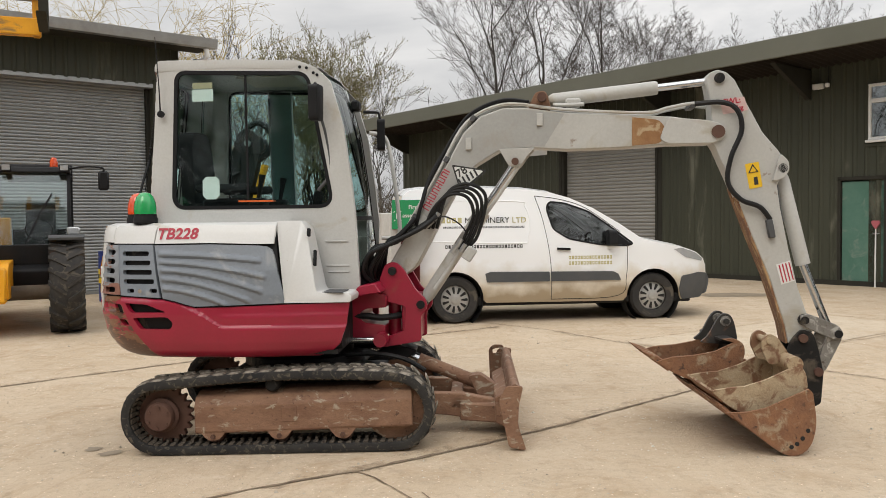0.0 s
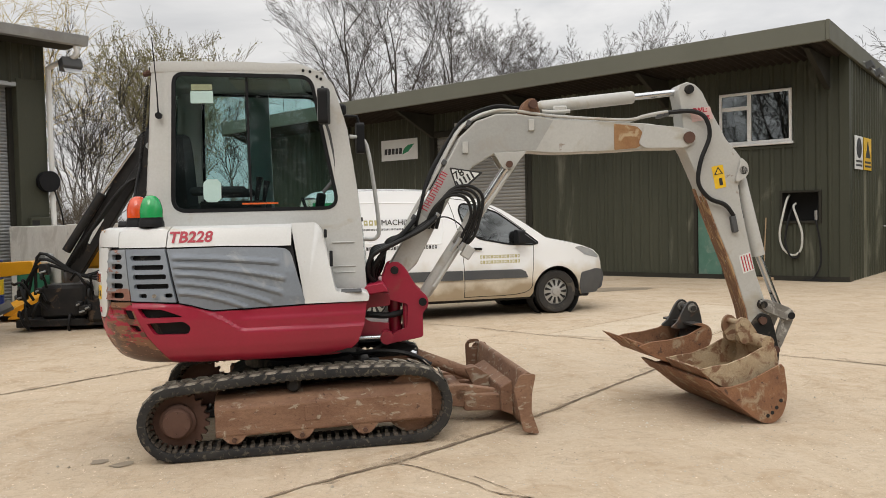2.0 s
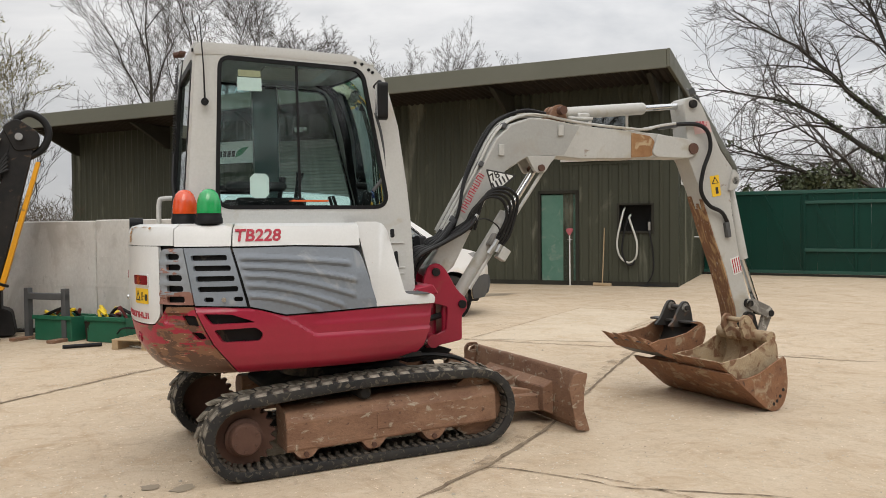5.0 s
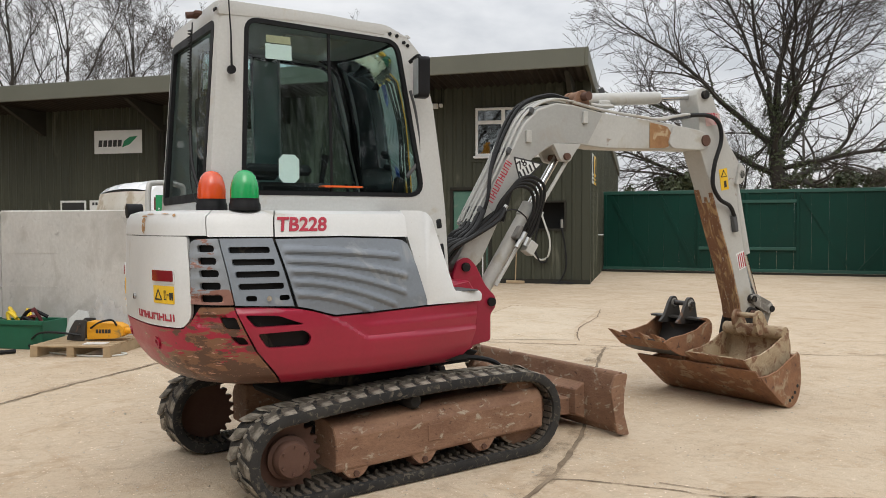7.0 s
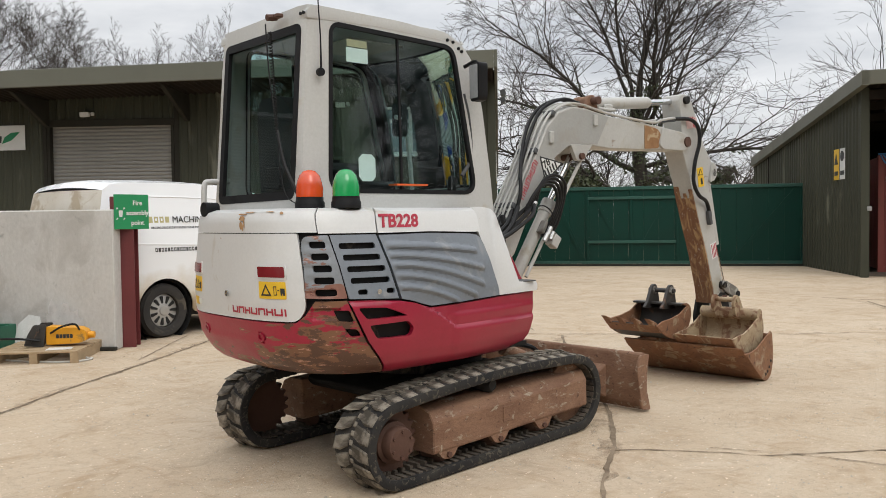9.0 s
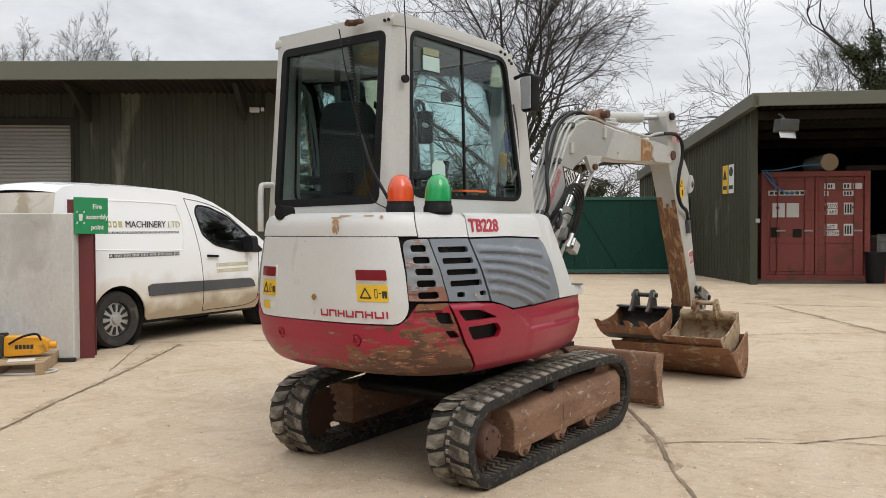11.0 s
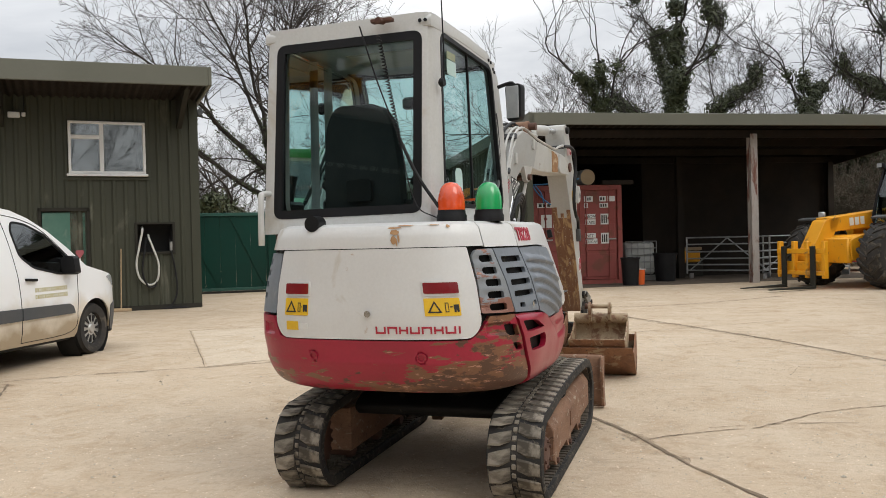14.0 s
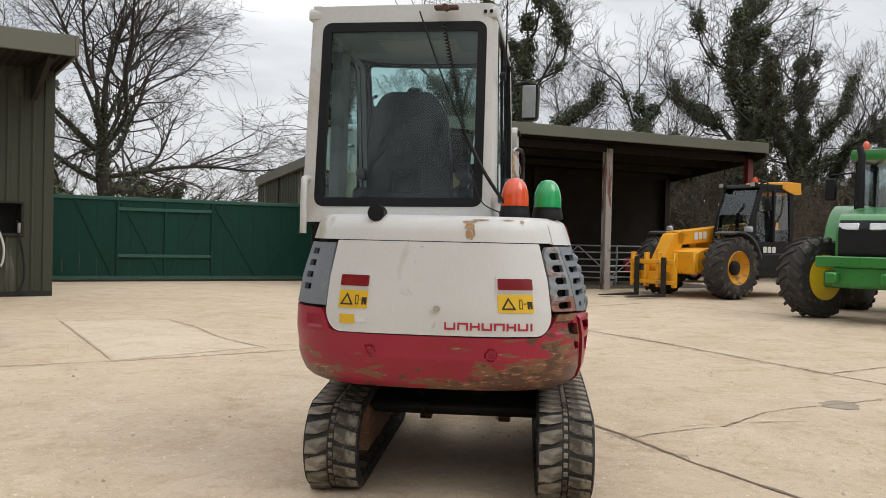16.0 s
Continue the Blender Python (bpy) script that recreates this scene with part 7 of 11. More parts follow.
roof = prism(rounded([(ur(2.44) + 0.003, 2.40), (ur(2.45) + 0.004, 2.475), (-0.86, 2.494), (-0.3, 2.49), (0.05, 2.468), (0.178, 2.425), (0.21, 2.40), (0.16, 2.40), (0.05, 2.42), (-0.5, 2.435)], [0.01, 0.03, 0.02, 0.05, 0.05, 0.01, 0.01, 0.01, 0.05, 0.05]), V_R + 0.016, V_L - 0.016, bev=0.018, seg=3)
for v in roof.verts:
    f = min(abs(v.co.y - (V_R + 0.016)), abs(v.co.y - (V_L - 0.016)))
    if v.co.z > 2.42 and f < 0.05:
        v.co.z -= 0.02 * (1 - f / 0.05)
part("cab_roof", roof, M_ECAB, exc, "cream cab roof")
part("headliner", box(-0.88, 0.05, V_R + 0.06, V_L - 0.06, 2.405, 2.42, 0.004), M_LINER, exc, smooth=False)
part("roof_hatch", box(-0.45, -0.05, 0.0, 0.45, 2.396, 2.406, 0.004), M_HATCH, exc, smooth=False)
part("cab_floor", box(-0.93, 0.42, V_R + 0.04, V_L - 0.04, 0.93, 0.97, 0.01), M_EBLACK, exc, smooth=False)
part("cab_base", box(-0.93, 0.10, V_R + 0.05, V_L - 0.05, 0.97, 1.40, 0.01), M_EBLACK, exc, smooth=False)
for (u0, u1, w0, w1) in ((0.30, 0.40, 1.26, 1.27), (0.30, 0.405, 1.10, 1.11), (0.31, 0.40, 1.06, 1.07)):
    part("pressing", box(u0 - 0.07, u1 - 0.02, V_R - 0.012, V_R - 0.001, w0, w1, 0.003), M_ECAB, cab)
for u, w in ((0.07, 2.425), (0.115, 2.418), (0.16, 2.385), (0.185, 2.37)):
    part("hinge_bolt", lathe([(0.010, -0.008), (0.010, 0.0)], 10, "y", at=(u, V_R + lean(w), w - 0.015)), M_BLACKP, cab)
# cab fittings
seat = part("seat", prism(rounded([(-0.74, 1.40), (-0.35, 1.40), (-0.22, 1.44), (-0.22, 1.50), (-0.60, 1.53), (-0.80, 1.53)], [0.03] * 6), -0.06, 0.40, bev=0.03, seg=2), M_SEAT, exc, "black fabric operator seat")
sb = prism(rounded([(-0.05, 1.46), (0.40, 1.46), (0.395, 1.72), (0.365, 1.94), (0.30, 2.035), (0.05, 2.035), (-0.015, 1.94), (-0.045, 1.72)], [0.04, 0.04, 0.1, 0.06, 0.05, 0.05, 0.06, 0.1], 5), -0.86, -0.74, axis="x", bev=0.04, seg=4)
for v in sb.verts:
    v.co.x += 0.10 * (1.5 - v.co.z) * 0.6 - 0.03 * ((v.co.y - 0.175) / 0.22) ** 2 * (-1 if v.co.x < -0.8 else 0)
part("seat_back", sb, M_SEAT, seat)
part("seat_pocket", prism(rounded([(0.10, 1.52), (0.25, 1.52), (0.25, 1.64), (0.10, 1.64)], 0.02), -0.882, -0.855, axis="x", bev=0.006), M_BLACKP, seat)
for y in (-0.12, 0.42):
    part("armrest", box(-0.72, -0.34, y, y + 0.07, 1.60, 1.66, 0.02), M_SEAT, seat)
    part("console", box(-0.66, -0.22, y - 0.02, y + 0.10, 1.36, 1.56, 0.02), M_BLACKP, exc)
    part("joystick", tube([(-0.28, y + 0.03, 1.55), (-0.26, y + 0.03, 1.66), (-0.25, y + 0.03, 1.72)], [0.014, 0.018, 0.026], 8), M_BLACKP, exc)
part("travel_lever", tube([(0.10, 0.12, 1.0), (0.08, 0.12, 1.4), (0.02, 0.12, 1.58)], 0.011, 6), M_BLACKP, exc)
part("travel_lever", tube([(0.10, 0.22, 1.0), (0.08, 0.22, 1.4), (0.02, 0.22, 1.58)], 0.011, 6), M_BLACKP, exc)
part("monitor", moved(box(-0.03, 0.03, -0.02, 0.02, -0.05, 0.05, 0.01), pose(0.16, -0.20, 1.55, 0, 10, 20)), M_BLACKP, exc)
part("instrument_column", tube([(0.16, -0.20, 1.0), (0.16, -0.20, 1.50)], 0.03, 8), M_BLACKP, exc)
part("grab_bar", tube(smooth_line([(0.18, -0.27, 1.60), (0.26, -0.27, 1.72), (0.24, -0.27, 1.95), (0.20, -0.27, 2.1)], 5), 0.012, 8), M_GREYP, exc)
part("orange_panel", box(-0.35, -0.12, -0.30, -0.22, 1.53, 1.54), M_ORANGE, exc, smooth=False)
part("window_label", patch(rounded([(-0.60, 1.55), (-0.485, 1.55), (-0.485, 1.70), (-0.60, 1.70)], 0.025, 1), [], lambda a, w: side_fn(a, w) + Vector((0, 0.008, 0)), 0.2, 0.002, (0, -1, 0)), M_STICK, gr, "pale label inside the glass", smooth=False)
part("window_label", patch([(-0.665, 2.20), (-0.52, 2.20), (-0.52, 2.28), (-0.665, 2.28)], [], lambda a, w: side_fn(a, w) + Vector((0, 0.008, 0)), 0.2, 0.002, (0, -1, 0)), M_STICK, gr, smooth=False)
part("window_label", patch([(-0.66, 2.285), (-0.525, 2.285), (-0.525, 2.325), (-0.66, 2.325)], [], lambda a, w: side_fn(a, w) + Vector((0, 0.008, 0)), 0.2, 0.002, (0, -1, 0)), mat("label_olive", (0.30, 0.33, 0.20), rough=0.5), gr, smooth=False)
slewed(set(exc.children) - BEFORE_CAB, -0.8, -0.288)
# mirrors, rails, aerial, beacons
mir = part("mirror", prism(rounded([(-0.055, -0.115), (0.04, -0.12), (0.05, 0.11), (-0.06, 0.115)], 0.03), -0.03, 0.035, axis="x", bev=0.012, seg=2), M_BLACKP, exc, "black door mirror", at=pose(0.205, -0.36, 2.158, 0, 0, -8))
part("mirror_glass", box(-0.034, -0.0305, -0.045, 0.040, -0.10, 0.10, 0.003), M_HEADL, mir, smooth=False)
part("mirror_arm", tube(smooth_line([(0.19, V_R + 0.03, 2.26), (0.20, -0.35, 2.28), (0.205, -0.365, 2.22)], 4), 0.012, 8), M_BLACKP, exc)
part("mirror", prism(rounded([(-0.05, -0.12), (0.05, -0.12), (0.05, 0.12), (-0.05, 0.12)], 0.03), -0.03, 0.03, axis="x", bev=0.012, seg=2), M_BLACKP, exc, "black door mirror", at=pose(0.42, 0.72, 2.05, 0, 0, 10))
part("mirror_arm", tube([(0.30, 0.66, 2.22), (0.40, 0.72, 2.22), (0.42, 0.72, 2.15)], 0.012, 8), M_BLACKP, exc)
part("work_lamp", box(0.27, 0.33, 0.35, 0.45, 2.19, 2.27, 0.015), M_BLACKP, exc)
part("handrail", tube(smooth_line([(0.34, 0.66, 2.06), (0.44, 0.70, 2.04), (0.49, 0.72, 1.9), (0.55, 0.74, 1.40), (0.53, 0.74, 1.27), (0.42, 0.70, 1.26)], 5), 0.016, 10), M_ECAB, exc, "cream tubular handrail")
part("handrail", tube(smooth_line([(-0.93, 0.66, 1.58), (-1.06, 0.655, 1.575), (-1.095, 0.65, 1.55), (-1.10, 0.65, 1.40), (-1.10, 0.65, 1.30)], 5), 0.017, 10), M_ECAB, exc, "cream tubular handrail")
part("aerial_base", lathe([(0.022, -0.03), (0.022, -0.008), (0.012, 0.0)], 14, "y", at=(-0.861, V_R - 0.004, 2.116)), M_BLACKP, exc)
part("aerial", tube([(-0.861, V_R - 0.03, 2.12), (-0.865, V_R - 0.035, 2.30), (-0.885, V_R - 0.035, 2.62)], [0.006, 0.004, 0.003], 6), M_BLACKP, exc)
for nm, u, v, lens, lb in (("beacon", -0.989, -0.395, M_AMBER, "amber flashing beacon"), ("beacon", -0.868, -0.548, M_GREENL, "green flashing beacon")):
    bc = part(nm, lathe([(0.076, 1.396), (0.076, 1.425), (0.070, 1.437), (0.070, 1.455)], 24, at=(u, v, 0)), M_BLACKP, exc, lb)
    part("lens", lathe([(0.069, 1.455), (0.069, 1.50), (0.064, 1.53), (0.052, 1.565), (0.032, 1.587), (0.008, 1.594)], 24, at=(u, v, 0)), lens, bc, lb.split()[0] + " lens")
part("lamp_bracket", box(-0.99, -0.95, -0.09, 0.03, 2.43, 2.45, 0.004), M_RUSTC, exc, smooth=False)
part("lamp_stub", tube([(-0.96, -0.03, 2.44), (-1.02, -0.03, 2.43)], 0.018, 8), M_RUSTC, exc)
for a in ((-0.95, 0.10), (-0.95, 0.28), (-0.95, 0.32), (-0.95, -0.22), (-0.95, -0.25)):
    part("roof_bolt", lathe([(0.010, 0), (0.008, 0.008)], 8, "x", at=(ur(2.43) - 0.008, a[1], 2.43)), M_BLACKP, exc)
part("cable", tube(smooth_line([(-0.955, 0.11, 2.43), (-1.0, -0.01, 2.12), (-1.03, -0.14, 1.82)], 5), 0.004, 6), M_HOSE, exc)
part("cable", tube(smooth_line([(-1.03, -0.14, 1.82), (-1.045, -0.24, 1.63), (-1.03, -0.345, 1.47)], 5), 0.009, 8), M_HOSE, exc)
part("cable", tube(smooth_line([(-1.03, -0.145, 1.80), (-1.045, -0.19, 1.60), (-1.04, -0.24, 1.47), (-1.03, -0.33, 1.42)], 5), 0.003, 6), M_HOSE, exc)
coil = []
for k in range(240):
    f = k / 239
    c = Vector((-1.0, -0.02, 2.36)).lerp(Vector((-1.035, -0.15, 1.78)), f)
    coil.append(c + Vector((0.010 * math.cos(k * 0.9), 0.010 * math.sin(k * 0.9), 0)))
part("coiled_cable", tube(coil, 0.0035, 4), M_HOSE, exc)

# swing post, boom, arm -------------------------------------------------
fp = prism(rounded([(0.30, 0.60), (0.60, 0.62), (0.60, 0.70), (0.47, 0.715), (0.43, 0.74), (0.43, 0.785), (0.47, 0.81), (0.61, 0.82), (0.61, 0.90), (0.46, 0.935), (0.30, 0.90)], 0.015), -0.16, 0.26, bev=0.010)
part("swing_frame", fp, M_ERED, exc, "red front swing frame")
part("swing_hose", tube(smooth_line([(0.36, -0.13, 0.755), (0.46, -0.15, 0.762), (0.58, -0.14, 0.75), (0.70, -0.05, 0.76)], 5), 0.022, 8), M_HOSE, exc)
part("swing_gusset", prism([(0.40, 0.90), (0.60, 0.93), (0.56, 0.99), (0.45, 0.97)], -0.30, 0.40, bev=0.006), M_ERED, exc)
post = prism(rounded([(0.555, 1.00), (0.595, 1.105), (0.665, 1.125), (0.72, 1.075), (0.80, 0.935), (0.875, 0.865), (0.875, 0.80), (0.835, 0.76), (0.835, 0.59), (0.575, 0.545), (0.56, 0.60), (0.72, 0.66), (0.73, 0.82), (0.58, 0.86)], [0.02, 0.03, 0.04, 0.03, 0.03, 0.03, 0.03, 0.02, 0.02, 0.02, 0.02, 0.02, 0.02, 0.02]), -0.115, -0.085, bev=0.004)
join(post, prism(rounded([(0.555, 1.00), (0.595, 1.105), (0.665, 1.125), (0.72, 1.075), (0.80, 0.935), (0.875, 0.865), (0.875, 0.80), (0.835, 0.76), (0.835, 0.59), (0.575, 0.545), (0.56, 0.60), (0.72, 0.66), (0.73, 0.82), (0.58, 0.86)], 0.02), 0.165, 0.195, bev=0.004))
box(0.70, 0.82, -0.09, 0.17, 0.60, 0.90, 0.01, bm=post)
sp = part("swing_post", post, M_ERED, exc, "bright red swing post")
part("swing_pin", tube([(0.64, -0.0, 0.54), (0.64, -0.0, 0.95)], 0.045, 16), M_ERED, exc)
for u, w in ((0.645, 1.06), (0.835, 0.835)):
    part("pivot_pin", lathe([(0.028, -0.135), (0.028, 0.215)], 16, "y", at=(u, 0, w)), M_EBLACK, sp)
part("swing_cylinder_rod", tube([(0.28, -0.22, 0.605), (0.56, -0.20, 0.608)], 0.022, 12), M_CHROME, exc)
part("swing_cylinder_eye", lathe([(0.045, -0.25), (0.045, -0.15)], 16, "y", at=(0.58, 0, 0.61)), M_ERED, exc)
BOOM = [(0.655, 1.015), (0.73, 1.03), (0.80, 1.09), (1.02, 1.50), (1.09, 1.625), (1.20, 1.755), (1.36, 1.850), (1.55, 1.868), (1.80, 1.850), (2.229, 1.858), (2.50, 1.872), (2.728, 1.878), (2.79, 1.905), (2.805, 1.945), (2.775, 1.99), (2.70, 2.012), (2.48, 2.050), (1.795, 2.092), (1.538, 2.130), (1.389, 2.133), (1.239, 2.082), (1.125, 1.975), (0.971, 1.697), (0.796, 1.397), (0.60, 1.075), (0.605, 1.035)]
bm_ = prism(BOOM, -0.055, 0.135, bev=0.006)
boom = part("boom", bm_, M_EARM, exc, "cream steel boom with rust patches")
part("boom_nose", prism(rounded([(2.40, 1.905), (2.45, 1.872), (2.728, 1.872), (2.80, 1.90), (2.815, 1.945), (2.78, 1.998), (2.70, 2.02), (2.45, 2.045)], 0.02), -0.075, 0.155, bev=0.006), M_EARM, boom)
part("rust_patch", prism(rounded([(2.225, 1.867), (2.40, 1.878), (2.46, 1.945), (2.40, 2.03), (2.225, 2.052)], [0.005, 0.03, 0.04, 0.03, 0.005]), -0.059, -0.0555), mat("raw_rust", (0.33, 0.19, 0.085), (0.24, 0.115, 0.05), 0.85, big=7, fine=40, bump=0.3, stain=(0.44, 0.33, 0.20), stain_amt=0.3, stain_scale=9), boom, "bare rusted steel patch", smooth=False)
for u, w in ((1.16, 1.90), (1.63, 2.05)):
    part("cleat", box(u - 0.02, u + 0.02, -0.075, -0.055, w - 0.04, w + 0.04, 0.003), M_EARM, boom, smooth=False)
part("cylinder_lug", prism(rounded([(1.385, 1.82), (1.425, 1.748), (1.50, 1.742), (1.545, 1.81), (1.60, 1.868), (1.36, 1.86)], 0.018), -0.065, -0.03, bev=0.004), M_EARM, boom)
part("cylinder_lug", prism(rounded([(1.385, 1.82), (1.425, 1.748), (1.50, 1.742), (1.545, 1.81), (1.60, 1.868), (1.36, 1.86)], 0.018), 0.11, 0.145, bev=0.004), M_EARM, boom)
part("top_lug", prism(rounded([(1.55, 2.12), (1.60, 2.235), (1.67, 2.245), (1.71, 2.12)], 0.03), -0.03, 0.0, bev=0.004), M_RUSTB, boom, "rusty cylinder lug")
part("top_lug", prism(rounded([(1.55, 2.12), (1.60, 2.235), (1.67, 2.245), (1.71, 2.12)], 0.03), 0.09, 0.12, bev=0.004), M_RUSTB, boom, "rusty cylinder lug")
for u, w, r in ((1.468, 1.778, 0.024), (1.645, 2.195, 0.03), (2.765, 1.945, 0.042)):
    part("pivot_pin", lathe([(r, -0.088), (r, 0.168)], 16, "y", at=(u, 0, w)), M_RUSTC, boom)
part("pin_plate", prism(rounded([(2.735, 1.975), (2.725, 1.93), (2.76, 1.91), (2.815, 1.935), (2.81, 1.975), (2.775, 1.985)], 0.02), -0.082, -0.075), M_EARM, boom)
# boom cylinder
part("boom_cylinder", tube([(0.845, 0.04, 0.85), (0.87, 0.04, 0.89), (1.245, 0.04, 1.452)], [0.03, 0.046, 0.046], 16), M_EARM, exc, "cream boom cylinder")
part("boom_rod", tube([(1.24, 0.04, 1.445), (1.468, 0.04, 1.778)], 0.025, 14), M_CHROME, exc)
part("rod_guard", tube([(0.92, -0.04, 0.93), (1.26, -0.04, 1.42), (1.50, -0.04, 1.76)], 0.013, 8), M_EARM, exc)
part("cylinder_collar", tube([(1.19, 0.04, 1.37), (1.245, 0.04, 1.452)], 0.054, 16), M_EARM, exc)
part("valve_block", moved(box(-0.018, 0.018, -0.04, 0.02, -0.05, 0.05, 0.008), pose(1.10, -0.02, 1.27, 0, 34, 0)), M_LINKS, exc)
# arm cylinder over the boom
part("arm_cylinder", tube([(1.69, 0.045, 2.186), (1.72, 0.045, 2.187), (2.385, 0.045, 2.25), (2.40, 0.045, 2.251)], [0.03, 0.046, 0.046, 0.04], 16), M_EARM, exc, "cream arm cylinder")
part("arm_rod", tube([(2.39, 0.045, 2.25), (2.775, 0.045, 2.287)], 0.024, 14), M_CHROME, exc)
part("cylinder_eye", lathe([(0.042, -0.02), (0.042, 0.11)], 16, "y", at=(1.645, 0, 2.195)), M_RUSTB, exc)
part("hose_block", box(1.80, 1.90, -0.02, 0.03, 2.13, 2.19, 0.01), M_EARM, exc)
part("steel_pipe", tube(smooth_line([(1.72, -0.01, 2.15), (1.80, -0.02, 2.145), (1.92, -0.01, 2.15)], 4), 0.014, 8), M_EARM, exc)
# arm
ARM = [(2.695, 2.285), (2.715, 2.325), (2.765, 2.343), (2.82, 2.325), (2.872, 2.275), (2.935, 2.145), (3.045, 1.935), (3.145, 1.815), (3.185, 1.745), (3.195, 1.705), (3.165, 1.66), (3.135, 1.60), (3.155, 1.45), (3.205, 1.20), (3.262, 0.95), (3.330, 0.75), (3.365, 0.68), (3.345, 0.615), (3.27, 0.575), (3.205, 0.585), (3.185, 0.70), (3.085, 1.02), (2.985, 1.265), (2.85, 1.62), (2.755, 1.84), (2.705, 1.915), (2.73, 2.02), (2.72, 2.15)]
arm = part("arm", prism(ARM, -0.05, 0.13, bev=0.005), M_EARM, exc, "cream dipper arm, rusty on its underside")
part("rusty_underside", prism([(2.892, 1.484), (2.902, 1.487), (2.985, 1.265), (3.085, 1.02), (3.185, 0.70), (3.205, 0.585), (3.195, 0.58), (3.172, 0.70), (3.073, 1.015), (2.975, 1.262)], -0.047, 0.127), M_SCRARM, arm, "bare rusty underside with flakes of paint")
for y0, y1, k in ((-0.047, -0.012, 1.0), (0.018, 0.047, 0.55), (0.078, 0.127, 1.35)):
    part("rust_tongue", prism([(2.892, 1.4845), (2.902, 1.4875), (2.902 - 0.0275 * k, 1.4875 + 0.0725 * k), (2.896 - 0.0275 * k, 1.4855 + 0.0725 * k)], y0, y1), M_SCRARM, arm, smooth=False)
for u, w, r in ((2.775, 2.288, 0.032), (3.165, 1.705, 0.03), (3.30, 0.735, 0.036), (3.285, 0.62, 0.034)):
    part("pivot_pin", lathe([(r, -0.075), (r, 0.155)], 16, "y", at=(u, 0, w)), M_EBLACK, arm)
for y in (-0.075, 0.13):
    part("arm_lug", prism(rounded([(3.10, 1.62), (3.15, 1.80), (3.20, 1.75), (3.205, 1.69), (3.17, 1.64)], 0.02), y, y + 0.025, bev=0.003), M_EARM, arm)
part("bucket_cylinder", tube([(3.168, 0.04, 1.70), (3.185, 0.04, 1.64), (3.322, 0.04, 1.085)], [0.03, 0.048, 0.048], 16), M_EARM, exc, "cream bucket cylinder")
part("cylinder_tube", tube([(3.13, -0.02, 1.60), (3.145, -0.03, 1.45), (3.17, -0.02, 1.36)], 0.02, 8), M_GREYP, exc)
part("bucket_rod", tube([(3.32, 0.04, 1.09), (3.475, 0.04, 0.685)], 0.026, 14), M_CHROME, exc)
for y in (-0.085, 0.14):
    part("tipping_link", prism(rounded([(3.265, 0.765), (3.29, 0.695), (3.49, 0.605), (3.545, 0.64), (3.51, 0.70), (3.33, 0.775)], 0.028), y, y + 0.025, bev=0.004), M_LINKS, exc, "worn grey steel tipping link")
    part("hitch_link", prism(rounded([(3.455, 0.66), (3.52, 0.67), (3.54, 0.62), (3.435, 0.40), (3.375, 0.43)], 0.025), y + 0.03, y + 0.05, bev=0.004), M_LINKS, exc)
for u, w in ((3.505, 0.648), (3.30, 0.735)):
    part("link_pin", lathe([(0.025, -0.095), (0.025, 0.175)], 16, "y", at=(u, 0, w)), M_EBLACK, exc)
for y in (-0.075, 0.125):
    part("quick_hitch", prism(rounded([(3.215, 0.60), (3.28, 0.675), (3.355, 0.655), (3.385, 0.56), (3.42, 0.40), (3.405, 0.195), (3.345, 0.175), (3.27, 0.24), (3.205, 0.30), (3.175, 0.46)], 0.025), y, y + 0.03, bev=0.004), M_EBLACK, exc, "worn black quick hitch plate")
part("hitch_body", box(3.20, 3.37, -0.05, 0.13, 0.30, 0.46, 0.01), M_EBLACK, exc)
for u, w in ((3.29, 0.62), (3.385, 0.405)):
    part("hitch_pin", lathe([(0.028, -0.10), (0.028, 0.18)], 14, "y", at=(u, 0, w)), M_RUSTC, exc)

# pipes and hoses
for k in range(5):
    y = -0.045 + 0.040 * k
    o = 0.018 + 0.006 * (k % 2)
    part("steel_pipe", tube(smooth_line([(0.73, y, 1.32 + o), (0.796 - o, y, 1.405 + o), (0.971 - o, y, 1.70 + o), (1.125 - o, y, 1.98 + o), (1.235, y, 2.09 + o), (1.389, y, 2.14 + o), (1.538, y, 2.136 + o)], 4), 0.0095, 6), M_EARM, boom)
for y in (-0.048, 0.12):
    part("steel_pipe", tube(smooth_line([(1.538, y, 2.15), (1.80, y, 2.112), (2.30, y - 0.005, 2.078), (2.45, y - 0.01, 2.105), (2.60, y - 0.01, 2.13), (2.72, y - 0.01, 2.125)], 4), 0.011, 7), M_EARM, boom)
for u in (0.80, 1.02, 1.20, 2.62):
    z = float(np.interp(u, [0.8, 1.02, 1.2, 2.62], [1.42, 1.80, 2.07, 2.12]))
    part("pipe_clamp", moved(box(-0.02, 0.02, -0.065, 0.135, -0.016, 0.016, 0.004), pose(u - 0.01, 0.0, z, 0, -60 if u < 2 else 0, 0)), M_GREYP, boom)
